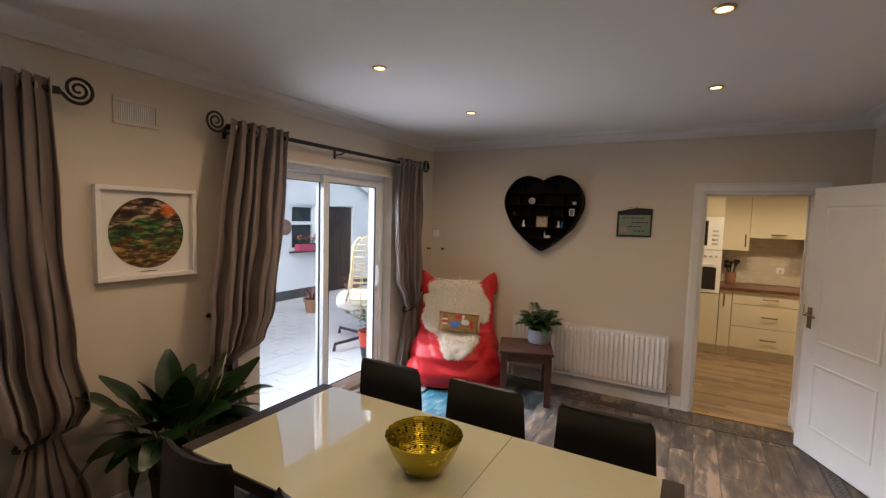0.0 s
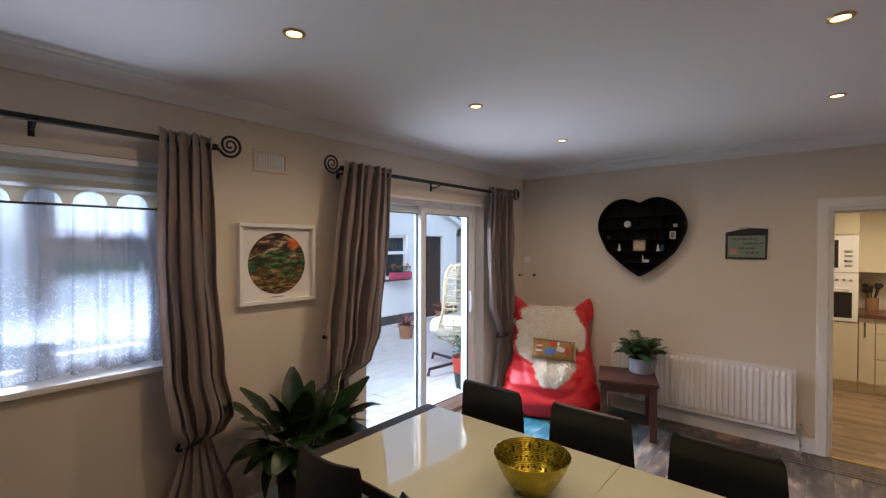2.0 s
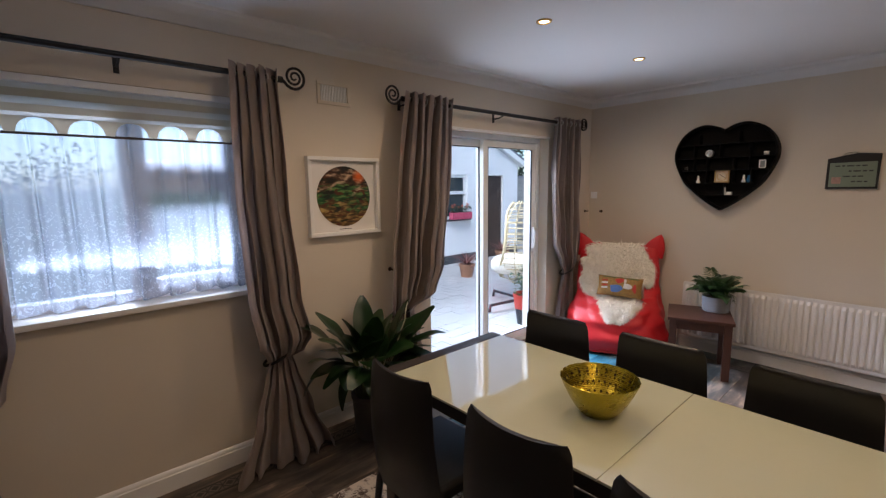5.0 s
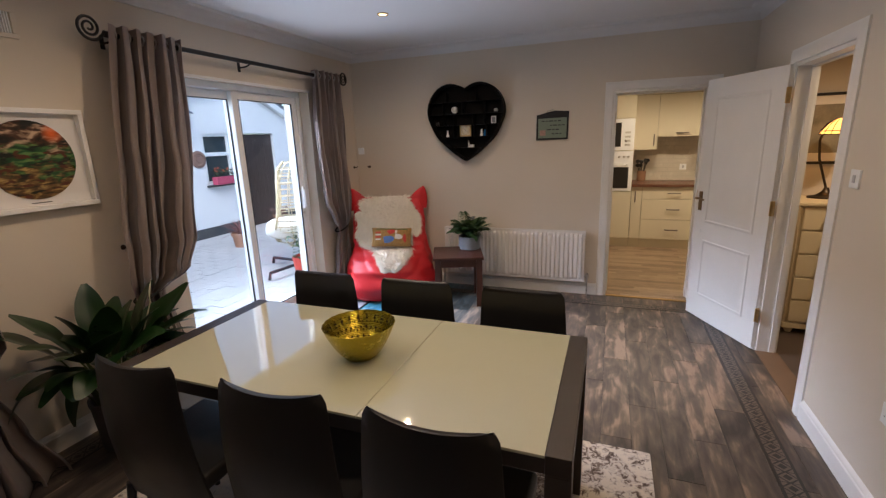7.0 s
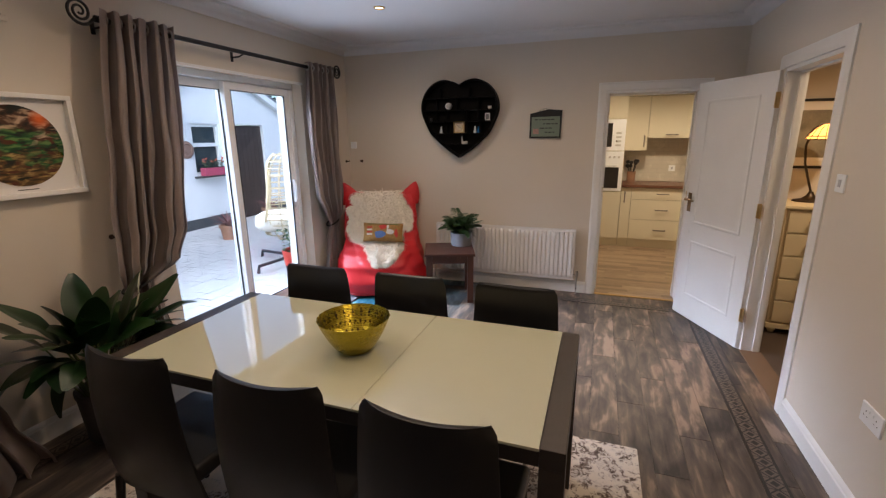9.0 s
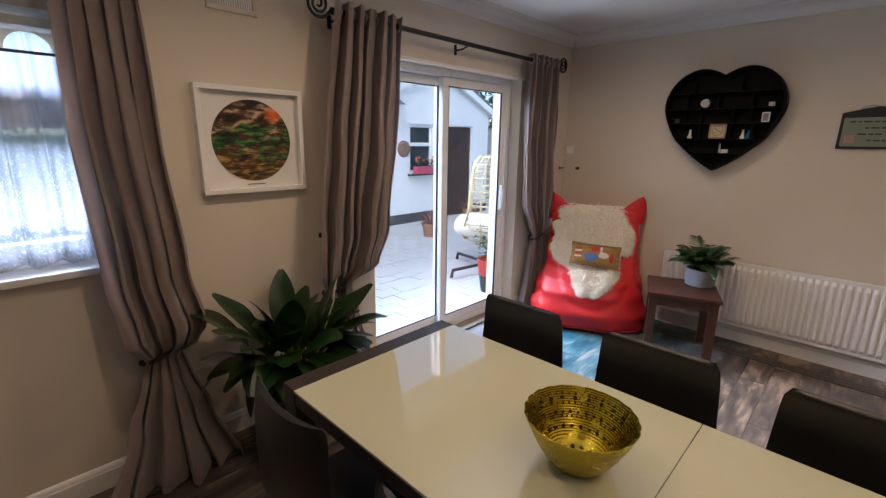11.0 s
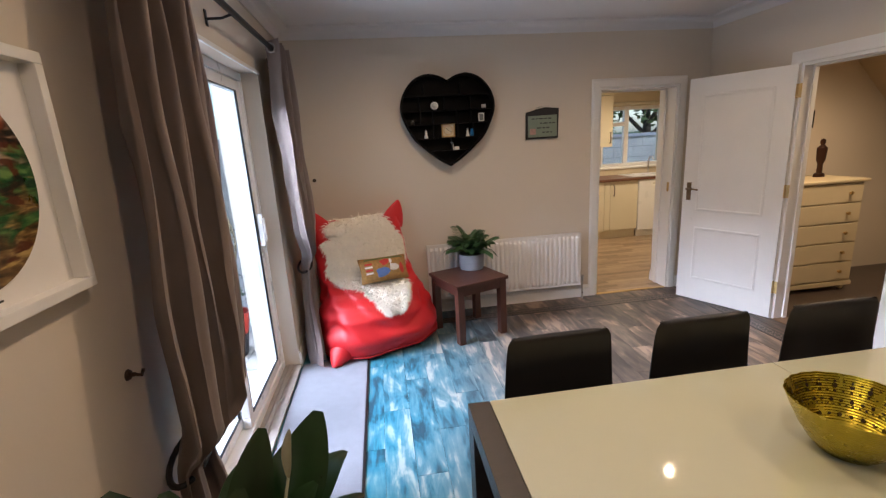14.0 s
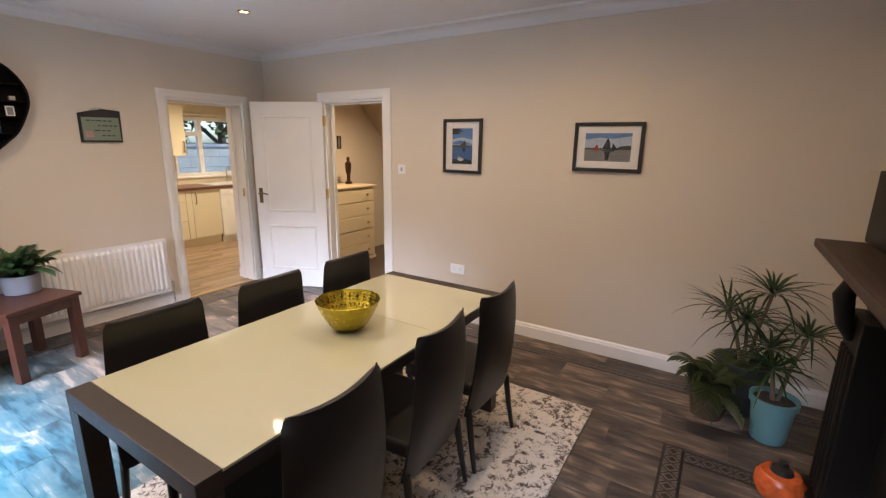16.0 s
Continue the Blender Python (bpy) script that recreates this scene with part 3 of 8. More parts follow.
ring_eyelets(C, [1.44, 1.50, 1.55, 1.61, 1.66], z=2.226); tieback(C, 1.58, 0.62, 0.10)
C = curtain([(2.272, 0.185, 0.490, -2.905, 0.036), (1.60, 0.17, 0.495, -2.90, 0.040), (1.00, 0.14, 0.49, -2.88, 0.042), (0.78, 0.13, 0.44, -2.87, 0.036),
             (0.62, 0.16, 0.32, -2.92, 0.022), (0.40, 0.14, 0.36, -2.88, 0.034), (0.012, 0.08, 0.46, -2.84, 0.060)], 5, "grey curtain tied back on the far side of the window", 4)
ring_eyelets(C, [0.20, 0.26, 0.33, 0.40, 0.47], z=2.226); tieback(C, 0.24, 0.62, 0.10)


def curtain_pole(y0, y1, z, brackets):
    d = thing("curtain_pole", at(), "black wrought iron curtain pole with scroll finials", "curtain pole", "curtain poles")
    bm = bmesh.new()
    tube(bm, [(-2.905, y0, z), (-2.905, y1, z)], 0.0155, 12)
    part("rod", bm, IRON, d)
    for end, s in ((y0, -1), (y1, 1)):
        bm = bmesh.new()
        tube(bm, [(-2.905, end - s * 0.02, z), (-2.905, end + s * 0.012, z)], 0.018, 10)
        pts, rad = [], []
        for i in range(44):
            t = i / 43
            a = t * 4.6 * math.pi
            r = 0.058 * (1 - t) + 0.010
            cx, cz = end + s * 0.085, z + 0.022
            pts.append((-2.905, cx - s * r * math.cos(a * 1.0 + 0.5), cz - r * math.sin(a + 0.5)))
            rad.append(0.0085 - 0.003 * t)
        tube(bm, [(-2.905, end, z), (-2.905, end + s * 0.018, z - 0.004)] + pts, [0.009, 0.0085] + rad, 7)
        part("finial", bm, IRON, d, "scrolled iron finial")
    for y in brackets:
        bm = bmesh.new()
        tube(bm, [(WX, y, z - 0.03), (-2.95, y, z - 0.028), (-2.905, y, z - 0.014)], 0.006, 8)
        box(bm, WX, WX + 0.006, y - 0.012, y + 0.012, z - 0.06, z + 0.01, 0.002)
        part("bracket", bm, IRON, d)
    return d


curtain_pole(2.555, 4.835, 2.222, (3.62, 2.60, 4.86 - 0.06))
curtain_pole(0.16, 1.690, 2.226, (0.95, 1.66, 0.22))


# ---------------------------------------------------------------- radiator, stool, door leaf
def radiator():
    x0, x1, z0, z1 = -1.93, -0.460, 0.152, 0.668
    d = thing("radiator", at((x0 + x1) / 2, NY, z0), "white ribbed panel radiator on the wall", "radiator")
    hw, h = (x1 - x0) / 2, z1 - z0
    n = 33
    prof = []
    for i in range(n):
        c = -hw + 0.012 + (i + 0.5) * (2 * hw - 0.024) / n
        p = (2 * hw - 0.024) / n
        prof += [(c - p * 0.40, 0), (c - p * 0.27, 0.85), (c - p * 0.12, 1), (c + p * 0.12, 1), (c + p * 0.27, 0.85), (c + p * 0.40, 0)]
    prof = [(-hw, 0)] + prof + [(hw, 0)]
    zs = [(0.0, 0), (0.022, 0), (0.05, 1), (h - 0.05, 1), (h - 0.022, 0), (h, 0)]
    bm = bmesh.new()
    sheet(bm, [[(x, -0.086 - 0.019 * k * q, z) for x, k in prof] for z, q in zs])
    bmesh.ops.recalc_face_normals(bm, faces=bm.faces)
    if bm.faces[0].normal.y > 0:
        bmesh.ops.reverse_faces(bm, faces=bm.faces[:])
    part("front_panel", bm, RADIATOR, d, angle=25)
    part("back_panel", solid(-hw, hw, -0.045, -0.03, 0.005, h - 0.005, 0.003), RADIATOR, d)
    bm = bmesh.new()
    for i in range(60):
        x = -hw + 0.02 + i * (2 * hw - 0.04) / 59
        box(bm, x - 0.002, x + 0.002, -0.083, -0.05, h - 0.006, h)
    box(bm, -hw, hw, -0.088, -0.083, h - 0.012, h + 0.002); box(bm, -hw, hw, -0.048, -0.043, h - 0.012, h + 0.002)
    part("top_grille", bm, RADIATOR, d)
    for s in (-1, 1):
        part("side_panel", solid(min(s * hw, s * (hw + 0.004)), max(s * hw, s * (hw + 0.004)), -0.092, -0.03, 0.0, h, 0.0015), RADIATOR, d)
        bm = bmesh.new()
        x = s * (hw + 0.035)
        tube(bm, [(s * (hw - 0.01), -0.06, 0.045), (x, -0.06, 0.045)], 0.009, 8)
        tube(bm, [(x, -0.06, 0.06), (x, -0.06, -0.152)], 0.0075, 8)
        lathe(bm, [(0.0, 0.03), (0.015, 0.03), (0.017, 0.06), (0.013, 0.085), (0.0, 0.09)], 12, x, -0.06)
        part("valve", bm, STEEL, d, "chrome valve and pipe")
    return d


radiator()


def side_table():
    d = thing("side_table", at(-1.648, 4.772, 0, 20.0), "square mahogany side table beside the radiator", "side table")
    part("tabletop", solid(-0.243, 0.243, -0.243, 0.243, 0.472, 0.500, 0.006), MAHOGANY, d)
    for sx in (-1, 1):
        part("apron", solid(min(sx * 0.17, -sx * 0.17), max(sx * 0.17, -sx * 0.17), min(sx * 0.200, sx * 0.218), max(sx * 0.200, sx * 0.218), 0.40, 0.4715, 0.002), MAHOGANY, d)
        part("apron", solid(min(sx * 0.200, sx * 0.218), max(sx * 0.200, sx * 0.218), -0.17, 0.17, 0.40, 0.4715, 0.002), MAHOGANY, d)
        for sy in (-1, 1):
            part("leg", solid(min(sx * 0.17, sx * 0.228), max(sx * 0.17, sx * 0.228), min(sy * 0.17, sy * 0.228), max(sy * 0.17, sy * 0.228), 0.0, 0.4715, 0.004), MAHOGANY, d)
    return d


side_table()


DOOR_METAL = surf("darkened_brass", (0.22, 0.15, 0.085), 0.35, metal=1.0, var=0.25, scale=40, bump=0.1)


def hall_door():
    ang = math.degrees(math.atan2(5.040 - 4.325, 0.464 - 0.806))
    d = thing("door_1", at(0.806, 4.325, 0.008, ang), "white two-panel door standing open", "door", kind="structure")
    W, H, T = 0.782, 1.978, 0.040
    bm = bmesh.new()
    box(bm, 0.0, W, -T / 2, T / 2, 0.0, H, 0.0025)
    leaf = part("door_leaf", bm, TRIM, d)
    for s in (-1, 1):
        for z0, z1 in ((0.20, 0.69), (0.84, 1.84)):
            bm = bmesh.new()
            f = s * T / 2
            x0, x1 = 0.125, W - 0.125
            rings = []
            for o, dep in ((0.0, 0.0005), (0.006, 0.006), (0.016, 0.006), (0.024, 0.001), (0.034, 0.001), (0.060, 0.0055)):
                rings.append([(x0 + o, f + s * dep, z0 + o), (x1 - o, f + s * dep, z0 + o), (x1 - o, f + s * dep, z1 - o), (x0 + o, f + s * dep, z1 - o)])
            vs = sheet(bm, rings, closed=True)
            bm.faces.new(vs[-1])
            bmesh.ops.recalc_face_normals(bm, faces=bm.faces)
            part("panel_moulding", bm, TRIM, leaf, angle=20)
        bm = bmesh.new()
        f = s * (T / 2)
        box(bm, W - 0.075, W - 0.035, min(f, f + s * 0.006), max(f, f + s * 0.006), 0.93, 1.09, 0.002)
        tube(bm, [(W - 0.055, f, 1.035), (W - 0.055, f + s * 0.045, 1.035)], 0.009, 10)
        tube(bm, [(W - 0.050, f + s * 0.045, 1.035), (W - 0.10, f + s * 0.048, 1.037), (W - 0.155, f + s * 0.045, 1.030)], [0.009, 0.008, 0.007], 10)
        part("door_handle", bm, DOOR_METAL, d, "brass lever handle on a plate")
    for z in (0.22, 1.0, 1.74):
        bm = bmesh.new()
        tube(bm, [(-0.006, T / 2 + 0.004, z), (-0.006, T / 2 + 0.004, z + 0.1)], 0.007, 10)
        box(bm, -0.0025, 0.0, -T / 2 + 0.004, T / 2, z, z + 0.1)
        box(bm, -0.035, -0.006, T / 2 + 0.001, T / 2 + 0.0035, z, z + 0.1)
        part("hinge", bm, BRASS, d, "brass butt hinge")
    return d


hall_door()

# brass plates on the kitchen lining
for x, zs in ((KDOOR[0] + 0.0245, (0.22, 1.0, 1.70)), (KDOOR[1] - 0.0275, (0.98,))):
    for z in zs:
        bm = bmesh.new()
        box(bm, x, x + 0.003, NY + 0.03, NY + 0.06, z, z + 0.09, 0.001)
        tagged(link("hinge_plate", bm, BRASS), "aged brass plate on the white door lining", "hinge", "kitchen lining plates")


# ---------------------------------------------------------------- heart shelf
def heart_shelf():
    cx, y1, ztip, ztop = -1.672, NY, 1.372, 2.143
    d = thing("heart_shelf", at(cx, NY, 0), "black heart-shaped display shelf with small ornaments", "wall shelf")
    half = [(0, 0.925), (0.08, 0.95), (0.2, 0.978), (0.38, 0.995), (0.55, 0.98), (0.72, 0.935), (0.86, 0.86), (0.96, 0.765), (1.0, 0.66), (0.965, 0.54), (0.78, 0.335), (0.6, 0.235), (0.42, 0.15), (0.2, 0.063), (0, 0)]
    curve = []
    for i in range(len(half) - 1):
        p0, p1, p2, p3 = half[max(i - 1, 0)], half[i], half[i + 1], half[min(i + 2, len(half) - 1)]
        for k in range(3):
            t = k / 3
            curve.append(tuple(0.5 * (2 * b + (c - a) * t + (2 * a - 5 * b + 4 * c - d0) * t * t + (3 * b - a - 3 * c + d0) * t ** 3) for a, b, c, d0 in zip(p0, p1, p2, p3)))
    curve.append(half[-1])
    pts = curve + [(-u, v) for u, v in curve[-2:0:-1]]
    pts = [(u * 0.405, ztip + v * (ztop - ztip)) for u, v in pts]
    cz = 1.80
    inset = lambda k: [(x * k, cz + (z - cz) * k) for x, z in pts]
    depth = 0.105
    bm = bmesh.new()
    rows = []
    for k, y in ((1.0, -0.004), (1.0, -depth + 0.004), (0.992, -depth), (0.962, -depth), (0.955, -depth + 0.004), (0.955, -0.012)):
        rows.append([(x, y, z) for x, z in inset(k)])
    sheet(bm, rows, closed=True)
    bmesh.ops.recalc_face_normals(bm, faces=bm.faces)
    part("rim", bm, HEART_BLACK, d)
    bm = bmesh.new()
    flat(bm, inset(0.975), 0.004, 0.013, lambda p: (p[0], -p[2], p[1]))
    bmesh.ops.recalc_face_normals(bm, faces=bm.faces)
    part("back_board", bm, HEART_BLACK, d)

    inner = inset(0.955)

    def span(z):
        xs = []
        for (xa, za), (xb, zb) in zip(inner, inner[1:] + inner[:1]):
            if (za - z) * (zb - z) < 0:
                xs.append(xa + (xb - xa) * (z - za) / (zb - za))
        return min(xs), max(xs)
    for z in (1.505, 1.615, 1.735, 1.845, 1.965):
        a, b = span(z)
        part("shelf_board", solid(a, b, -depth + 0.012, -0.013, z - 0.004, z + 0.004), HEART_BLACK, d)
    for x, z0, z1 in ((-0.24, 1.739, 1.961), (-0.13, 1.619, 1.841), (0.08, 1.619, 1.841), (0.20, 1.739, 1.961), (-0.03, 1.849, 1.961), (0.02, 1.509, 1.611), (0.22, 1.619, 1.731), (0.11, 1.969, 2.06), (-0.2, 1.969, 2.06)):
        part("divider", solid(x - 0.003, x + 0.003, -depth + 0.014, -0.013, z0, z1), HEART_BLACK, d)
    return d


heart_shelf()


# ---------------------------------------------------------------- bean bag, sheepskin, cushion
BB = pose(-2.42, 4.80, 0, 0, 0, 24)
# height, middle depth, half width, half depth
BEAN = [(0.0, 0.02, 0.455, 0.30), (0.06, 0.01, 0.50, 0.37), (0.16, 0.0, 0.495, 0.395), (0.30, 0.015, 0.455, 0.37), (0.40, 0.04, 0.43, 0.325), (0.47, 0.08, 0.41, 0.26),
        (0.53, 0.135, 0.40, 0.19), (0.62, 0.18, 0.395, 0.145), (0.76, 0.215, 0.39, 0.125), (0.88, 0.235, 0.385, 0.105), (0.955, 0.245, 0.365, 0.080), (0.985, 0.25, 0.34, 0.03)]


def bean_at(z):
    z = min(max(z, 0), BEAN[-1][0])
    for a, b in zip(BEAN, BEAN[1:]):
        if z <= b[0]:
            t = (z - a[0]) / (b[0] - a[0])
            t = t * t * (3 - 2 * t)
            return [p + (q - p) * t for p, q in zip(a[1:], b[1:])]
    return list(BEAN[-1][1:])


def bean_point(z, a, grow=0.0):
    """A point of the bag's skin at height z and angle a (0: its left when seen from in front)."""
    c, w, d = bean_at(z)
    ca, sa = math.cos(a), math.sin(a)
    e = 0.72 if z > 0.5 else 0.80
    x = (w + grow) * math.copysign(abs(ca) ** e, ca)
    y = c + (d + grow) * math.copysign(abs(sa) ** e, sa)
    k = abs(x) / max(w, 0.01)
    ear = 0.04 * max(0, k - 0.55) ** 1.3 * 2.2 * max(0, (z - 0.85) / 0.135)
    skin = 0.010 * math.sin(9 * a + 14 * z) * (1 if z < 0.55 else 0.4) + 0.016 * noise.noise(Vector((x * 5, y * 5, z * 7)))
    crease = -0.020 * max(0, math.sin(22 * z + 3 * math.sin(3 * a) + 2 * ca)) ** 4 * (1 if 0.1 < z < 0.55 else 0)
    r = 1 + (skin + crease) / max(w, 0.2)
    return Vector((x * r, c + (y - c) * r, z + ear))


def bean_bag():
    d = thing("bean_bag", BB, "large red nylon bean bag chair in the corner", "bean bag")
    bm = bmesh.new()
    rows = []
    n = 96
    for k in range(65):
        z = 0.985 * k / 64
        rows.append([bean_point(z, 2 * math.pi * i / n) for i in range(n)])
    vs = sheet(bm, rows, closed=True)
    bm.faces.new(vs[0][::-1]); bm.faces.new(vs[-1])
    bmesh.ops.recalc_face_normals(bm, faces=bm.faces)
    part("bag", bm, RED, d, angle=70)
    for s in (-1, 1):
        bm = bmesh.new()
        rows = []
        for k in range(9):
            t = k / 8
            w = 0.105 * (1 - t ** 1.6) ** 0.8 + 0.006
            cx, cz = s * (0.300 + 0.085 * t), 0.90 + 0.215 * t
            rows.append([(cx + w * math.cos(a), 0.245 - 0.01 * t + 0.055 * (1 - t * 0.8) * math.sin(a), cz + 0.03 * math.cos(a) * -s * (1 - t)) for a in (2 * math.pi * i / 20 for i in range(20))])
        vs = sheet(bm, rows, closed=True)
        bm.faces.new(vs[0][::-1]); bm.faces.new(vs[-1])
        bmesh.ops.recalc_face_normals(bm, faces=bm.faces)
        part("corner_ear", bm, RED, d)
    bm = bmesh.new()
    pts = [bean_point(0.035, math.pi + i * math.pi / 24, 0.012) for i in range(25)]
    tube(bm, pts, 0.007, 6)
    part("seam_piping", bm, RED, d)
    # pulled-out lower corner
    bm = bmesh.new()
    rows = []
    for k in range(8):
        t = k / 7
        r = 0.15 * (1 - t) ** 0.7 + 0.004
        c = Vector((-0.37 - 0.13 * t, -0.17 - 0.11 * t, 0.12 - 0.10 * t))
        rows.append([(c.x + 0.5 * r * math.cos(a), c.y - 0.6 * r * math.cos(a), c.z + r * 0.8 * math.sin(a) if c.z + r * 0.8 * math.sin(a) > 0.002 else 0.002) for a in (2 * math.pi * i / 18 for i in range(18))])
    vs = sheet(bm, rows, closed=True)
    bm.faces.new(vs[-1])
    bmesh.ops.recalc_face_normals(bm, faces=bm.faces)
    part("lower_corner", bm, RED, d)
    return d


bean_bag()

WOOL = surf("cream_sheepskin_wool", (0.93, 0.88, 0.77), 0.95, var=0.06, scale=30, bump=0.3, fine=300, sheen=0.3)


def front(u, z, lift):
    """A point in front of the bag's face; u runs across it."""
    c, w, d = bean_at(z)
    x = u
    k = min(0.999, abs(x) / w)
    y = c - d * (1 - k ** 2.6) ** 0.45
    return Vector((x, y - lift * 0.9, z + lift * 0.35))


def fleece_edge(z):
    """Left and right edge of the fleece at height z."""
    if z > 0.86:
        return -0.265 + 0.02 * math.sin(31 * z), 0.235 + 0.02 * math.sin(37 * z)
    if z > 0.62:
        return -0.325 - 0.018 * math.sin(23 * z), 0.300 + 0.02 * math.sin(19 * z)
    if z > 0.50:
        t = (0.62 - z) / 0.12
        return -0.320 + 0.15 * t ** 2, 0.22 - 0.02 * t
    t = (0.50 - z) / 0.155
    return -0.14 + 0.10 * t, 0.22 - 0.19 * t ** 1.5


def sheepskin():
    d = thing("sheepskin", BB, "cream long-haired sheepskin draped over the red bean bag", "sheepskin")
    bm = bmesh.new()
    rows = []
    zs = [1.015 - 0.012 * i for i in range(60)]
    zs = [z for z in zs if z > 0.345]
    for z in zs:
        a, b = fleece_edge(z)
        row = []
        for i in range(33):
            u = a + (b - a) * i / 32
            lift = 0.036 + 0.040 * noise.noise(Vector((u * 9, z * 9, 1))) + 0.018 * noise.noise(Vector((u * 24, z * 24, 4)))
            edge = min(1, min(i, 32 - i) / 3)
            p = front(u, min(z, 0.98), 0.006 + lift * edge)
            if z > 0.98:
                p.z = z; p.y += (z - 0.98) * 2.0
            row.append(p)
        rows.append(row)
    sheet(bm, rows)
    bmesh.ops.recalc_face_normals(bm, faces=bm.faces)
    pelt = part("pelt", bm, WOOL, d, angle=80)
    rnd = random.Random(5)
    verts, faces = [], []
    for _ in range(30000):
        k = rnd.randrange(len(rows) - 1)
        i = rnd.random() * 32
        j = int(min(31, i))
        f = i - j
        p = rows[k][j].lerp(rows[k][j + 1], f).lerp(rows[k + 1][j].lerp(rows[k + 1][j + 1], f), rnd.random())
        rim = min(i, 32 - i) < 1.5 or k > len(rows) - 5
        L = rnd.uniform(0.03, 0.058) * (1.3 if rim else 1.0)
        out = Vector((rnd.gauss(0, 0.55) + (0.7 * (1 if i > 16 else -1) if rim else 0), -0.42 + rnd.gauss(0, 0.18), -0.6 + rnd.gauss(0, 0.5))).normalized()
        side = out.cross(Vector((rnd.gauss(0, 0.25), -0.9, 0.4 + rnd.gauss(0, 0.2)))).normalized()
        curl = Vector((rnd.gauss(0, 0.4), rnd.gauss(0, 0.2), -0.6))
        w = rnd.uniform(0.0022, 0.0048)
        q = len(verts)
        mid, tip = p + out * L * 0.55, p + (out + curl * 0.6).normalized() * L
        verts += [p - side * w, p + side * w, mid - side * w * 0.8, mid + side * w * 0.8, tip]
        faces += [(q, q + 1, q + 3, q + 2), (q + 2, q + 3, q + 4)]
    me = bpy.data.meshes.new("wool")
    me.from_pydata(verts, [], faces)
    me.materials.append(WOOL)
    ob = new("wool", me)
    ob.parent = d
    tagged(ob, kind="stuff")
    return d


sheepskin()


def pillow(bm, w, h, t, n=18):
    for s in (-1, 1):
        rows = []
        for i in range(n + 1):
            a = -1 + 2 * i / n
            row = []
            for j in range(n + 1):
                b = -1 + 2 * j / n
                bulge = ((1 - abs(a) ** 2.4) * (1 - abs(b) ** 2.4)) ** 0.5
                pull = 1 - 0.05 * (1 - abs(a) ** 2) * abs(b) ** 3 - 0.05 * (1 - abs(b) ** 2) * abs(a) ** 3
                row.append((a * w / 2 * pull, s * (0.002 + t / 2 * bulge), b * h / 2 * pull))
            rows.append(row)
        sheet(bm, rows)
    bmesh.ops.remove_doubles(bm, verts=bm.verts, dist=0.0045)
    bmesh.ops.recalc_face_normals(bm, faces=bm.faces)


def cushion():
    m = BB @ pose(0.035, -0.135, 0.635, -24, 3, 0)
    d = thing("cushion", m, "small mustard cushion with bright embroidered shapes", "cushion")
    bm = bmesh.new()
    pillow(bm, 0.41, 0.20, 0.11)
    mustard = surf("mustard_embroidered_cloth", (0.33, 0.19, 0.055), 0.9, var=0.4, scale=45, bump=0.6, fine=350)
    part("cover", bm, mustard, d)
    cols = {"blue": (0.10, 0.18, 0.42), "red": (0.50, 0.05, 0.035), "white": (0.66, 0.62, 0.55), "green": (0.13, 0.15, 0.05)}
    mats = {k: surf(k + "_embroidery_wool", c, 0.9, var=0.25, scale=60, bump=0.6, fine=400) for k, c in cols.items()}

    def patch(colour, pts):
        bm = bmesh.new()

        def lay(p):
            a, b = p[0] / 0.205, p[1] / 0.10
            bulge = (max(0, 1 - abs(a) ** 2.4) * max(0, 1 - abs(b) ** 2.4)) ** 0.5
            return (p[0], -(0.002 + 0.055 * bulge) - p[2], p[1])
        cx, cy = sum(p[0] for p in pts) / len(pts), sum(p[1] for p in pts) / len(pts)
        loops = [[lay((cx + (x - cx) * k, cy + (y - cy) * k, h)) for x, y in pts] for k, h in ((1.0, -0.001), (0.97, 0.0035), (0.55, 0.0045), (0.15, 0.0045))]
        vs = sheet(bm, loops, closed=True)
        bm.faces.new(vs[-1])
        bmesh.ops.recalc_face_normals(bm, faces=bm.faces)
        part("embroidery", bm, mats[colour], d)
    blob = lambda x, y, rx, ry, n=12, ph=0.0: [(x + rx * (1 + 0.22 * math.sin(3 * t + ph)) * math.cos(t), y + ry * (1 + 0.18 * math.sin(2 * t + ph)) * math.sin(t)) for t in (2 * math.pi * i / n for i in range(n))]
    patch("blue", blob(-0.035, -0.030, 0.055, 0.042, ph=1)); patch("red", blob(-0.005, 0.048, 0.040, 0.026)); patch("white", blob(0.065, 0.000, 0.040, 0.032, ph=2))
    patch("white", blob(0.045, 0.05, 0.012, 0.022)); patch("red", blob(0.132, -0.015, 0.018, 0.04, ph=4))
    for i in range(4):
        y = -0.035 + i * 0.024
        patch("red" if i % 2 else "white", [(-0.165, y), (-0.11, y), (-0.11, y + 0.014), (-0.165, y + 0.014)])
    patch("green", [(-0.17, 0.072), (0.17, 0.072), (0.15, 0.088), (-0.15, 0.088)])
    return d


cushion()


# ---------------------------------------------------------------- plants
def leaf_rows(L, w, droop, fold=0.25, nu=7, nv=12, tip=0.9):
    """A leaf along +y from the origin, midrib sunk, drooping towards its tip."""
    rows = []
    for j in range(nv + 1):
        t = j / nv
        ww = w * (math.sin(math.pi * min(1, t * 0.92 + 0.04) ** tip)) ** 0.8
        y, z = L * (t - 0.25 * droop * t ** 3), -droop * L * t ** 2.2
        rows.append([((s * ww), y, z + fold * abs(s) * ww + 0.02 * w * math.sin(9 * t + 3 * s)) for s in (-1 + 2 * i / (nu - 1) for i in range(nu))])
    return rows


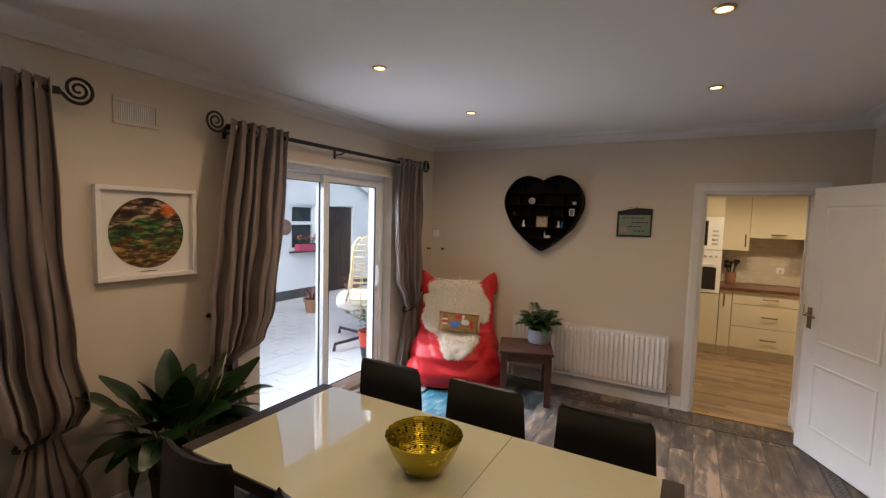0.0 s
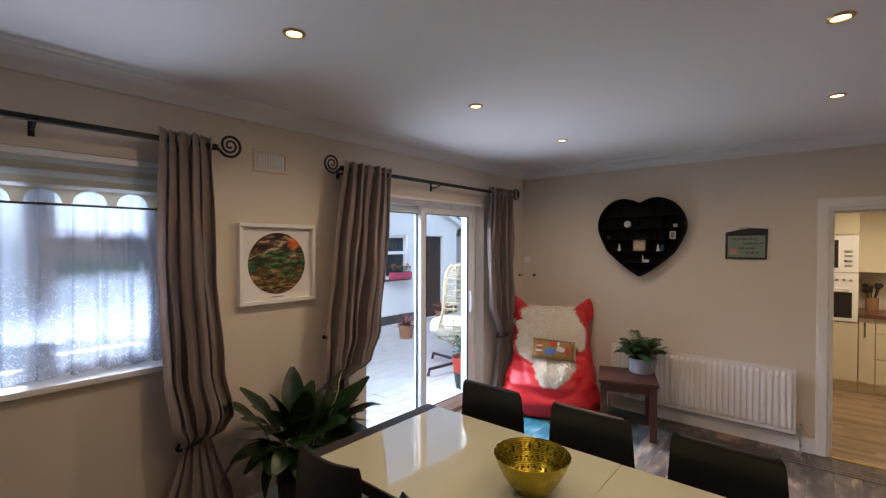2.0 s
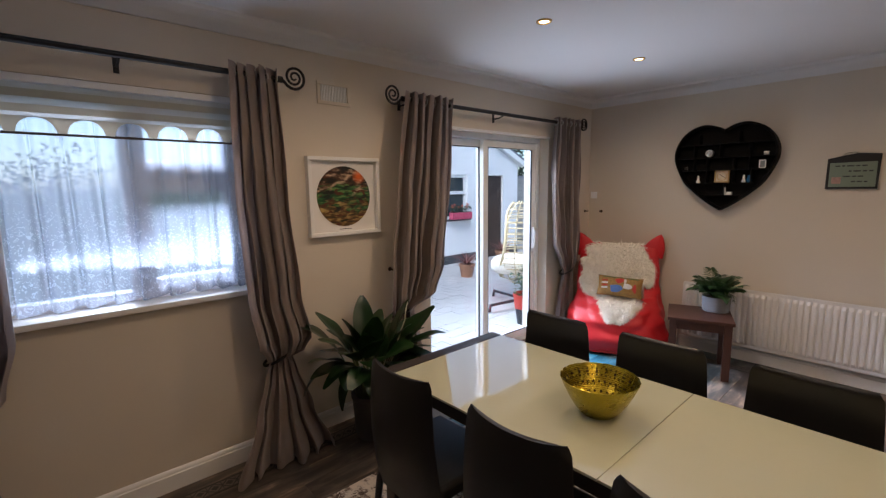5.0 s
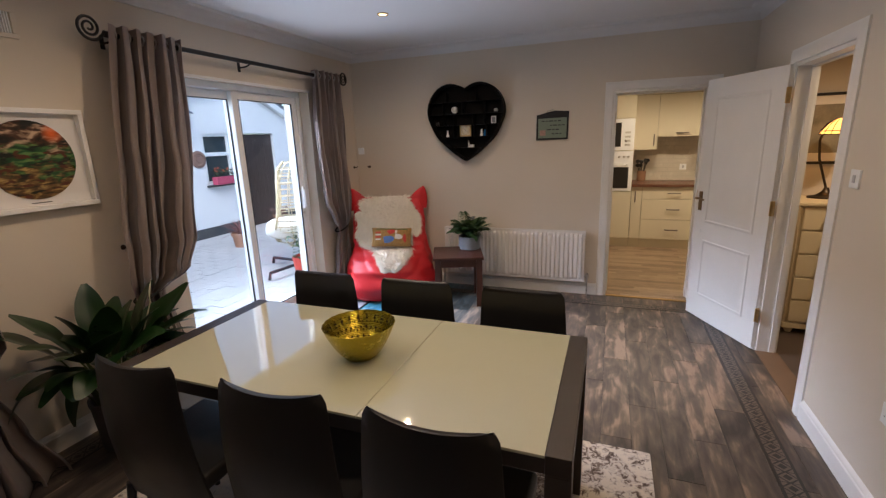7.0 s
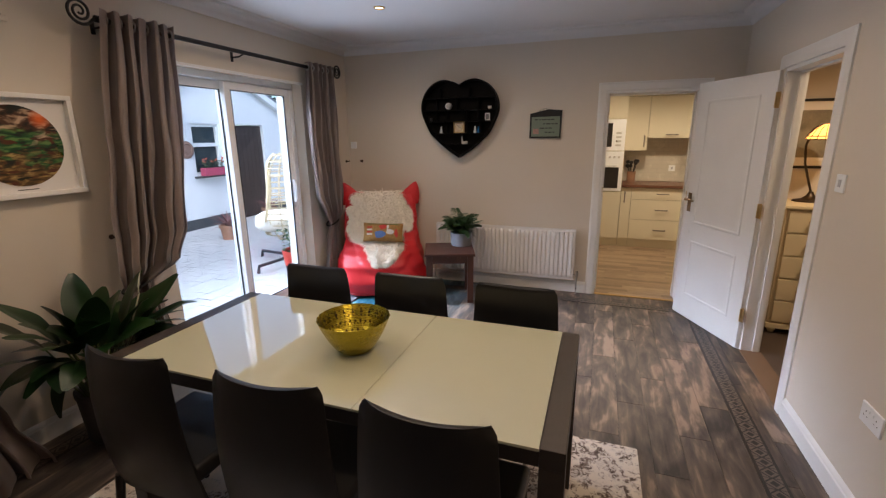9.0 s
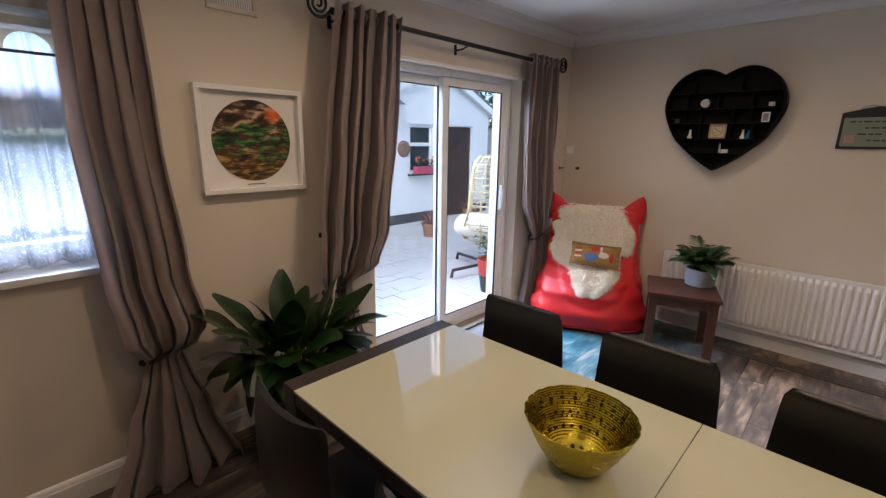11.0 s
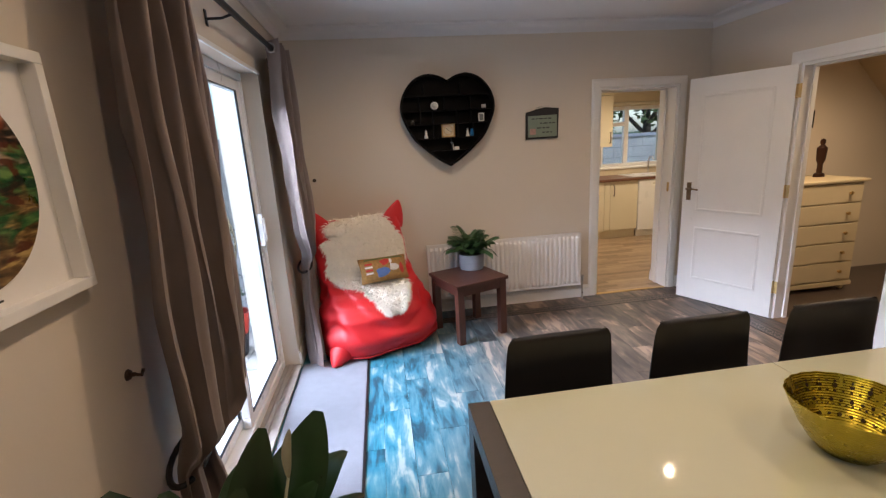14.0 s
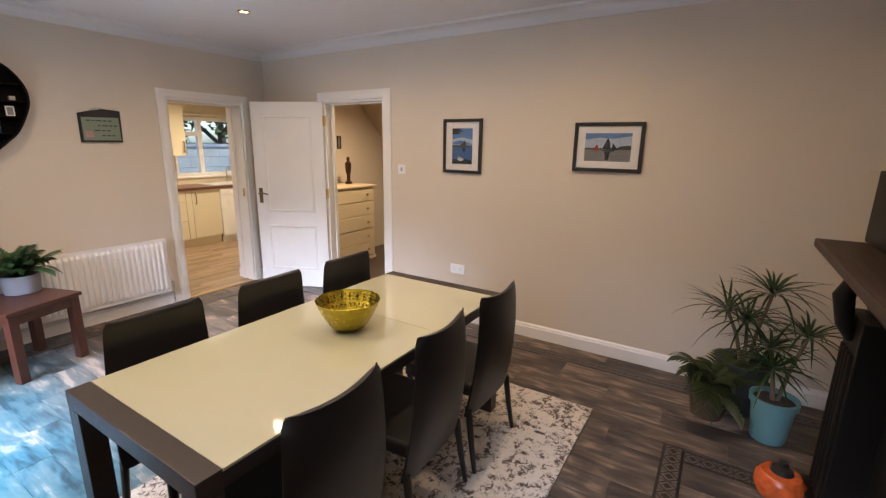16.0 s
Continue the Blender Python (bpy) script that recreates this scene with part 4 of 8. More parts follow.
def set_rows(bm, rows, m):
    sheet(bm, [[m @ Vector(p) for p in r] for r in rows])


def frame_along(p, d, roll=0.0):
    d = d.normalized()
    q = d.to_track_quat('Y', 'Z').to_matrix().to_4x4()
    return Matrix.Translation(p) @ q @ pose(0, 0, 0, 0, roll, 0)


def peace_lily():
    bx, by = -2.735, 2.10
    d = thing("peace_lily", at(bx, by), "large dark green peace lily in a grey pot", "plant")
    bm = bmesh.new()
    lathe(bm, [(0.0, 0.0), (0.092, 0.0), (0.105, 0.02), (0.122, 0.27), (0.128, 0.275), (0.128, 0.30), (0.118, 0.30), (0.114, 0.255), (0.0, 0.255)], 32)
    part("pot", bm, surf("dark_grey_pot", (0.075, 0.075, 0.08), 0.6, var=0.15), d)
    bm = bmesh.new()
    lathe(bm, [(0.112, 0.256), (0.08, 0.262), (0.0, 0.266)], 24)
    part("soil", bm, SOIL, d)
    rnd = random.Random(11)
    # leaf tip, droop, half width
    spec = [(-0.19, 0.07, 0.88, 0.10, 0.062), (0.19, 0.35, 0.82, 0.16, 0.078), (0.06, 0.25, 0.86, 0.10, 0.062), (-0.10, -0.25, 0.84, 0.20, 0.075), (-0.11, -0.36, 0.80, 0.30, 0.075),
            (-0.13, -0.40, 0.36, 0.62, 0.072), (-0.04, -0.36, 0.60, 0.40, 0.055), (0.20, -0.10, 0.72, 0.34, 0.074), (0.26, 0.06, 0.64, 0.40, 0.072), (0.12, -0.24, 0.66, 0.40, 0.066),
            (0.25, 0.30, 0.60, 0.45, 0.066), (0.10, 0.42, 0.58, 0.45, 0.060), (-0.16, 0.26, 0.66, 0.30, 0.060), (0.08, -0.02, 0.80, 0.20, 0.068), (0.02, 0.12, 0.78, 0.18, 0.066),
            (0.16, 0.16, 0.74, 0.26, 0.070), (-0.06, -0.10, 0.78, 0.22, 0.066), (0.28, 0.20, 0.46, 0.50, 0.058), (0.20, -0.20, 0.50, 0.50, 0.058), (0.02, -0.24, 0.46, 0.55, 0.045),
            (-0.18, -0.14, 0.70, 0.30, 0.060), (0.30, -0.02, 0.48, 0.50, 0.056), (0.14, 0.28, 0.70, 0.30, 0.066), (-0.02, 0.34, 0.70, 0.30, 0.060), (0.04, -0.30, 0.74, 0.30, 0.066),
            (0.22, 0.40, 0.66, 0.36, 0.060), (-0.14, 0.16, 0.76, 0.24, 0.058)]
    spec += [(ex * 0.80 + rnd.uniform(-0.05, 0.05), ey * 0.80 + rnd.uniform(-0.05, 0.05), ez * 0.78 + rnd.uniform(-0.05, 0.03), droop + 0.1, hw) for ex, ey, ez, droop, hw in spec[6:]]
    for ex, ey, ez, droop, hw in spec:
        base = Vector((0.15 * ex + rnd.uniform(-0.02, 0.02), 0.15 * ey + rnd.uniform(-0.02, 0.02), 0.26))
        tip = Vector((ex, ey, ez))
        start = base.lerp(tip, 0.40) + Vector((0, 0, 0.05 + 0.22 * droop))
        aim = tip + Vector((0, 0, droop * (tip - start).length))
        L = max(0.24, (aim - start).length)
        bm = bmesh.new()
        tube(bm, [base, base.lerp(start, 0.55) + Vector((0, 0, 0.03)), start], [0.0055, 0.005, 0.0035], 6)
        part("stalk", bm, STEM, d)
        bm = bmesh.new()
        set_rows(bm, leaf_rows(L, hw * 1.12, droop, 0.14, 9, 16), frame_along(start, aim - start, rnd.uniform(-24, 24)))
        for v in bm.verts:
            v.co.z += 0.006 * math.sin(26 * v.co.y + 19 * v.co.x)
            v.co.x = max(v.co.x, -0.262)
        part("leaf", bm, LEAF, d, angle=80)
    bm = bmesh.new()
    tube(bm, [(0.02, 0.06, 0.26), (0.10, 0.14, 0.6), (0.14, 0.19, 0.78)], 0.004, 6)
    set_rows(bm, leaf_rows(0.13, 0.022, 0.05), frame_along(Vector((0.14, 0.19, 0.78)), Vector((0.1, 0.1, 1))))
    part("flower", bm, surf("pale_spathe", (0.62, 0.62, 0.45), 0.5, var=0.1), d, "pale closed flower spathe")
    return d


peace_lily()


def frond(bm, p, d, L, n=13, w=0.017, droop=0.5, leaf=0.13):
    """A feathered palm frond from p towards d."""
    d = d.normalized()
    pts = []
    for i in range(n + 1):
        t = i / n
        pts.append(p + d * L * t + Vector((0, 0, -droop * L * t * t)))
    tube(bm, pts, [0.0035 * (1 - 0.7 * i / n) for i in range(n + 1)], 5)
    for i in range(3, n + 1):
        t = i / n
        tang = (pts[i] - pts[i - 1]).normalized()
        side = tang.cross(Vector((0, 0, 1))).normalized()
        for s in (-1, 1):
            ll = leaf * (1.15 - 0.75 * abs(t - 0.45))
            set_rows(bm, leaf_rows(ll, w * 0.55, 0.35, 0.3, 3, 5), frame_along(pts[i], side * s + tang * 0.75 + Vector((0, 0, 0.12)), s * 12))


def potted_palm():
    d = thing("parlour_palm", at(-1.575, 4.945, 0.500), "small green parlour palm in a grey concrete pot", "plant")
    bm = bmesh.new()
    lathe(bm, [(0.0, 0.0), (0.098, 0.0), (0.104, 0.006), (0.112, 0.128), (0.110, 0.134), (0.102, 0.134), (0.098, 0.112), (0.0, 0.112)], 36)
    part("pot", bm, CONCRETE, d)
    bm = bmesh.new()
    lathe(bm, [(0.097, 0.113), (0.05, 0.118), (0.0, 0.12)], 24)
    part("soil", bm, SOIL, d)
    rnd = random.Random(8)
    for i in range(34):
        a = i * 2.399 + rnd.uniform(-0.2, 0.2)
        up = rnd.uniform(0.8, 2.2) if i > 14 else rnd.uniform(2.2, 4.5)
        bm = bmesh.new()
        frond(bm, Vector((0.02 * math.cos(a), 0.02 * math.sin(a), 0.115)), Vector((math.cos(a), math.sin(a), up)), rnd.uniform(0.27, 0.40) * (0.8 if i > 11 else 1), n=13, droop=rnd.uniform(0.3, 0.6), leaf=0.085, w=0.017)
        part("frond", bm, PALM, d, angle=80)
    return d


potted_palm()


def spray(bm, p, n, L, w, rnd, droop=(0.1, 0.6), up=0.4):
    """A rosette of narrow strap leaves."""
    for i in range(n):
        a = i * 2.399
        e = up + 1.2 * (1 - i / n) + rnd.uniform(-0.2, 0.2)
        dirv = Vector((math.cos(a), math.sin(a), e))
        set_rows(bm, leaf_rows(L * rnd.uniform(0.75, 1.1), w, rnd.uniform(*droop), 0.3, 3, 8, 0.75), frame_along(p, dirv))


def dracaena(loc, stems, pot_mat, label, pot_h=0.26, pot_r=0.13, leaf=0.34, seed=3):
    d = thing("dracaena", at(*loc), label, "plant", "floor plants by the fireplace")
    bm = bmesh.new()
    lathe(bm, [(0.0, 0.0), (pot_r * 0.74, 0.0), (pot_r * 0.78, 0.01), (pot_r * 0.96, pot_h * 0.84), (pot_r * 1.06, pot_h * 0.85), (pot_r * 1.08, pot_h), (pot_r * 0.96, pot_h), (pot_r * 0.93, pot_h * 0.9), (0.0, pot_h * 0.9)], 32)
    part("pot", bm, pot_mat, d)
    bm = bmesh.new()
    lathe(bm, [(pot_r * 0.92, pot_h * 0.905), (pot_r * 0.5, pot_h * 0.93), (0.0, pot_h * 0.93)], 20)
    part("soil", bm, SOIL, d)
    rnd = random.Random(seed)
    bark = surf("ringed_cane_bark", (0.16, 0.12, 0.08), 0.8, var=0.3, scale=50)
    for sx, sy, h in stems:
        top = Vector((sx, sy, pot_h + h))
        bm = bmesh.new()
        tube(bm, [(sx * 0.15, sy * 0.15, pot_h * 0.9), (sx * 0.5, sy * 0.5, pot_h + h * 0.5), top], [0.012, 0.010, 0.009], 8)
        part("stem", bm, bark, d)
        bm = bmesh.new()
        spray(bm, top, 34, leaf * 1.12, 0.0075, rnd, (0.15, 0.9), 0.1)
        part("leaf_head", bm, LEAF, d, angle=80)
    return d


TEAL = surf("teal_glazed_pot", (0.13, 0.27, 0.29), 0.35, var=0.12, scale=10, bump=0.1)
dracaena((0.285, 0.360, 0.0), [(0.02, -0.09, 0.36), (0.07, 0.05, 0.24), (-0.03, 0.04, 0.16)], TEAL, "spiky dracaena in a teal pot beside the fireplace", 0.255, 0.108, 0.22, 3)
dracaena((0.54, 0.50, 0.0), [(-0.03, -0.07, 0.44), (-0.04, 0.13, 0.30), (0.05, 0.02, 0.22)], surf("dark_plastic_pot", (0.03, 0.035, 0.035), 0.5), "tall spiky dracaena in a dark pot by the wall", 0.33, 0.14, 0.26, 4)


def floor_palm():
    d = thing("palm", at(0.36, 0.66, 0.0), "low bushy palm spreading over the floor by the wall", "plant", "floor plants by the fireplace")
    bm = bmesh.new()
    lathe(bm, [(0.0, 0.0), (0.085, 0.0), (0.11, 0.17), (0.115, 0.18), (0.104, 0.18), (0.1, 0.15), (0.0, 0.15)], 24)
    part("pot", bm, surf("brown_plastic_pot", (0.07, 0.045, 0.03), 0.5), d)
    rnd = random.Random(21)
    olive = surf("olive_palm_leaf", (0.036, 0.048, 0.014), 0.5, var=0.4, scale=18)
    for i in range(24):
        a = i * 2.399
        bm = bmesh.new()
        frond(bm, Vector((0, 0, 0.15)), Vector((math.cos(a), math.sin(a), rnd.uniform(0.7, 4.5))), rnd.uniform(0.28, 0.48), droop=rnd.uniform(0.3, 0.9), leaf=0.10, w=0.018)
        for v in bm.verts:
            v.co.z = max(v.co.z, 0.006)
            v.co.x = min(v.co.x, EX - 0.36 - 0.03)
        part("frond", bm, olive, d, angle=80)
    return d


floor_palm()


# ---------------------------------------------------------------- bowl
def bowl_material():
    m = surf("embossed_green_gold_metal", (0.45, 0.36, 0.03), 0.25, metal=1.0, var=0.15, scale=30, bump=0.0)
    n, l = nodes_of(m)
    b = n["Principled BSDF"]
    tc = n.new("ShaderNodeTexCoord")
    v = n.new("ShaderNodeTexVoronoi"); v.inputs["Scale"].default_value = 55
    w = n.new("ShaderNodeTexWave"); w.bands_direction = 'Z'; w.inputs["Scale"].default_value = 50; w.inputs["Distortion"].default_value = 0.4
    l.new(tc.outputs["Object"], v.inputs[0]); l.new(tc.outputs["Object"], w.inputs[0])
    mx = n.new("ShaderNodeMath"); mx.operation = 'ADD'
    l.new(v.outputs[0], mx.inputs[0]); l.new(w.outputs[1], mx.inputs[1])
    bp = n.new("ShaderNodeBump"); bp.inputs["Strength"].default_value, bp.inputs["Distance"].default_value = 0.35, 0.002
    l.new(mx.outputs[0], bp.inputs["Height"]); l.new(bp.outputs[0], b.inputs["Normal"])
    return m


def bowl():
    d = thing("bowl", at(-1.163, 2.122, TZ), "scalloped green-gold metal bowl with punched pattern", "bowl")
    wave = lambda a, r, z: 1 + (0.020 * abs(math.sin(11 * a)) if z > 0.125 else 0.0)
    bm = bmesh.new()
    lathe(bm, [(0.0, 0.0), (0.058, 0.0), (0.066, 0.004), (0.088, 0.03), (0.110, 0.065), (0.130, 0.105), (0.143, 0.142), (0.141, 0.143), (0.127, 0.106), (0.106, 0.066), (0.084, 0.032), (0.060, 0.007), (0.0, 0.006)], 88, wave=wave)
    bmesh.ops.recalc_face_normals(bm, faces=bm.faces)
    part("body", bm, bowl_material(), d, angle=50)
    dark = surf("dark_punched_inlay", (0.05, 0.03, 0.008), 0.4, metal=0.6)
    bm = bmesh.new()
    for ring, (r, z, n, s) in enumerate(((0.1335, 0.123, 44, 0.0030), (0.1290, 0.112, 22, 0.0052), (0.1235, 0.099, 44, 0.0028), (0.112, 0.078, 32, 0.0042), (0.106, 0.068, 48, 0.0024), (0.092, 0.046, 24, 0.0046), (0.055, 0.0095, 14, 0.0055), (0.038, 0.0095, 10, 0.005), (0.018, 0.0095, 5, 0.005))):
        for i in range(n):
            a = 2 * math.pi * (i + 0.5 * (ring % 2)) / n
            tilt = 64 if r > 0.08 else 0
            k = pose(r * math.cos(a), r * math.sin(a), z, 0, 0, math.degrees(a)) @ pose(-0.003, 0, 0.001, 0, -tilt, 0)
            vs = [bm.verts.new(k @ Vector((s * math.cos(t) * (1.3 if i % 2 else 0.8), s * math.sin(t), 0))) for t in (2 * math.pi * q / 8 for q in range(8))]
            bm.faces.new(vs)
    ob = part("punched_pattern", bm, dark, d, "dark punched pattern inside")
    tagged(ob, "dark punched pattern inside", kind="stuff")
    return d


bowl()


# ---------------------------------------------------------------- pictures, plates and fittings on the walls
FRAME_BLACK = surf("black_picture_frame", (0.018, 0.015, 0.013), 0.35, var=0.2)
MOUNT = surf("white_picture_mount", (0.78, 0.76, 0.73), 0.8, var=0.02)
PICTURE_GLASS = glass("picture_glass", (0.97, 0.97, 0.97))


def rim(bm, w, h, fw, depth, bevel=0.003):
    """A rectangular frame in the x-z plane, facing -y, its back at y = 0."""
    for x0, x1, z0, z1 in ((-w / 2, w / 2, h / 2 - fw, h / 2), (-w / 2, w / 2, -h / 2, -h / 2 + fw), (-w / 2, -w / 2 + fw, -h / 2 + fw, h / 2 - fw), (w / 2 - fw, w / 2, -h / 2 + fw, h / 2 - fw)):
        box(bm, x0, x1, -depth, 0.0, z0, z1, bevel)


def poly(bm, pts, y):
    bm.faces.new([bm.verts.new((x, y, z)) for x, z in pts])


def round_painting_material():
    """Poured paint: horizontal smears, dark green below, brown and cream above, an orange sun."""
    m = surf("swirled_landscape_paint", (0.05, 0.08, 0.03), 0.3, var=0.2, bump=0.2, fine=150)
    n, l = nodes_of(m)
    b = n["Principled BSDF"]
    tc = n.new("ShaderNodeTexCoord")

    def smear(sx, sz, scale, detail, warp, off):
        mp = n.new("ShaderNodeMapping")
        mp.inputs["Scale"].default_value, mp.inputs["Location"].default_value = (sx, 1, sz), (off, off, off)
        l.new(tc.outputs["Object"], mp.inputs[0])
        ns = n.new("ShaderNodeTexNoise")
        ns.inputs["Scale"].default_value, ns.inputs["Detail"].default_value, ns.inputs["Distortion"].default_value = scale, detail, warp
        l.new(mp.outputs[0], ns.inputs[0])
        return ns.outputs[0]

    def ramp(fac, stops):
        r = n.new("ShaderNodeValToRGB")
        e = r.color_ramp.elements
        e[0].position, e[0].color = stops[0][0], (*stops[0][1], 1)
        e[1].position, e[1].color = stops[-1][0], (*stops[-1][1], 1)
        for q, c in stops[1:-1]:
            e.new(q).color = (*c, 1)
        l.new(fac, r.inputs[0])
        return r.outputs[0]

    def blend(fac, c1, c2):
        mx = n.new("ShaderNodeMix"); mx.data_type = 'RGBA'
        l.new(fac, mx.inputs[0]); l.new(c1, mx.inputs[6])
        if isinstance(c2, tuple):
            mx.inputs[7].default_value = c2
        else:
            l.new(c2, mx.inputs[7])
        return mx.outputs[2]

    def band(z0, z1, wob):
        sep = n.new("ShaderNodeSeparateXYZ"); l.new(tc.outputs["Object"], sep.inputs[0])
        ad = n.new("ShaderNodeMath"); ad.operation = 'MULTIPLY_ADD'; ad.inputs[1].default_value = 0.30
        l.new(wob, ad.inputs[0]); l.new(sep.outputs[2], ad.inputs[2])
        r = n.new("ShaderNodeMapRange"); r.inputs[1].default_value, r.inputs[2].default_value = z0 + 0.15, z1 + 0.15
        l.new(ad.outputs[0], r.inputs[0])
        return r.outputs[0]
    wob = smear(5, 12, 1.8, 2, 0.8, 3.1)
    low = ramp(smear(6, 22, 2.2, 3, 0.5, 0.4), [(0.36, (0.020, 0.014, 0.005)), (0.50, (0.14, 0.075, 0.022)), (0.64, (0.46, 0.32, 0.10))])
    mid = ramp(smear(5, 20, 2.3, 3, 0.5, 5.2), [(0.38, (0.003, 0.014, 0.006)), (0.50, (0.012, 0.090, 0.022)), (0.64, (0.13, 0.24, 0.06))])
    high = ramp(smear(6, 14, 2.0, 3, 0.5, 9.7), [(0.40, (0.006, 0.006, 0.003)), (0.51, (0.075, 0.030, 0.014)), (0.64, (0.56, 0.40, 0.26))])
    red = ramp(smear(7, 18, 2.4, 2, 0.4, 14.3), [(0.56, (0, 0, 0)), (0.66, (1, 1, 1))])
    dark = ramp(smear(6, 18, 1.7, 3, 0.5, 21.9), [(0.57, (0, 0, 0)), (0.66, (1, 1, 1))])
    col = blend(band(-0.085, -0.045, wob), low, mid)
    col = blend(band(0.025, 0.065, wob), col, high)
    col = blend(dark, blend(red, col, (0.09, 0.022, 0.008, 1)), (0.006, 0.008, 0.005, 1))
    dot = n.new("ShaderNodeVectorMath"); dot.operation = 'DISTANCE'
    dot.inputs[1].default_value = (0.112, 0, 0.132)
    l.new(tc.outputs["Object"], dot.inputs[0])
    sunr = n.new("ShaderNodeMapRange"); sunr.inputs[1].default_value, sunr.inputs[2].default_value, sunr.inputs[3].default_value, sunr.inputs[4].default_value = 0.012, 0.055, 1.0, 0.0
    l.new(dot.outputs[1], sunr.inputs[0])
    l.new(blend(sunr.outputs[0], col, (0.85, 0.15, 0.012, 1)), b.inputs["Base Color"])
    return m


def round_picture():
    w, h = 0.524, 0.508
    d = thing("framed_picture", pose(WX, 2.122, 1.562, 0, 0, 90), "white box frame with a round dark landscape painting", "picture")
    bm = bmesh.new()
    rim(bm, w, h, 0.024, 0.045)
    part("frame", bm, TRIM, d, "white wooden box frame")
    part("mount", solid(-w / 2 + 0.02, w / 2 - 0.02, -0.012, -0.002, -h / 2 + 0.02, h / 2 - 0.02), MOUNT, d)
    bm = bmesh.new()
    flat(bm, [(0.197 * math.cos(t), 0.197 * math.sin(t)) for t in (2 * math.pi * i / 64 for i in range(64))], 0.0125, 0.016, lambda p: (p[0], -p[2], p[1]))
    bmesh.ops.recalc_face_normals(bm, faces=bm.faces)
    part("painting", bm, round_painting_material(), d, "round green and brown landscape with an orange sun", smooth=False)
    part("caption", solid(-0.045, 0.045, -0.0135, -0.0122, -0.217, -0.213), FRAME_BLACK, d, "thin line of small writing")
    return d


round_picture()


def photo(name_label, y, z, w, h, iw, ih, build):
    d = thing("framed_photograph", pose(EX, y, z, 0, 0, -90), name_label, "picture", "photographs on the wall")
    bm = bmesh.new()
    rim(bm, w, h, 0.026, 0.022)
    part("frame", bm, FRAME_BLACK, d)
    part("mount", solid(-w / 2 + 0.02, w / 2 - 0.02, -0.010, -0.002, -h / 2 + 0.02, h / 2 - 0.02), MOUNT, d)
    build(d, iw / 2, ih / 2)
    g = part("glass", solid(-w / 2 + 0.022, w / 2 - 0.022, -0.0175, -0.0165, -h / 2 + 0.022, h / 2 - 0.022), PICTURE_GLASS, d, smooth=False)
    g.visible_shadow = False
    return d


def print_ink(name, c, v=0.3, s=40, st=(1, 1, 3)):
    return surf(name, c, 0.5, var=v, scale=s, bump=0.0, stretch=st)


INK = {k: print_ink("ink_" + k, c) for k, c in {"sky": (0.10, 0.22, 0.48), "cloud": (0.42, 0.50, 0.62), "water": (0.05, 0.13, 0.30), "land": (0.06, 0.07, 0.05), "dark": (0.015, 0.02, 0.03), "red": (0.30, 0.05, 0.03), "grey": (0.20, 0.21, 0.22), "pale": (0.60, 0.58, 0.56)}.items()}


def ink(d, name, colour, y, *shapes):
    bm = bmesh.new()
    for s in shapes:
        poly(bm, s, -0.0102 - y * 0.0006)
    bmesh.ops.recalc_face_normals(bm, faces=bm.faces)
    for f in bm.faces:
        if f.normal.y > 0:
            f.normal_flip()
    part(name, bm, INK[colour], d, smooth=False)


def rect(x0, x1, z0, z1):
    return [(x0, z0), (x1, z0), (x1, z1), (x0, z1)]


def lake(d, a, b):
    ink(d, "printed_sky", "sky", 1, rect(-a, a, 0, b)); ink(d, "printed_water", "water", 1, rect(-a, a, -b, 0))
    ink(d, "printed_cloud", "cloud", 2, [(-a, 0.03), (-a * 0.2, 0.05), (a, 0.02), (a, 0.055), (0, 0.075), (-a, 0.06)], [(-a, 0.005), (a, 0.005), (a, 0.014), (-a, 0.016)])
    ink(d, "printed_castle", "land", 3, [(-a, -0.004), (a, -0.006), (a, 0.008), (0.035, 0.012), (0.035, 0.04), (0.028, 0.046), (0.02, 0.04), (0.014, 0.05), (0.008, 0.03), (-0.02, 0.012), (-a, 0.010)])
    ink(d, "printed_branch", "dark", 3, [(-a, b), (0.0, b), (-0.03, b - 0.014), (0.02, b - 0.022), (-0.035, b - 0.03), (-0.02, b - 0.045), (-a, b - 0.05)], [(0.0, -0.01), (0.03, -0.01), (0.024, -0.05), (0.01, -0.04)], [(-a, -b), (a, -b), (a, -b + 0.03), (0.0, -b + 0.05), (-a, -b + 0.035)])
    ink(d, "printed_swan", "pale", 4, [(-0.045, -b + 0.035), (-0.01, -b + 0.024), (0.02, -b + 0.035), (0.0, -b + 0.055), (-0.02, -b + 0.05), (-0.03, -b + 0.068)])


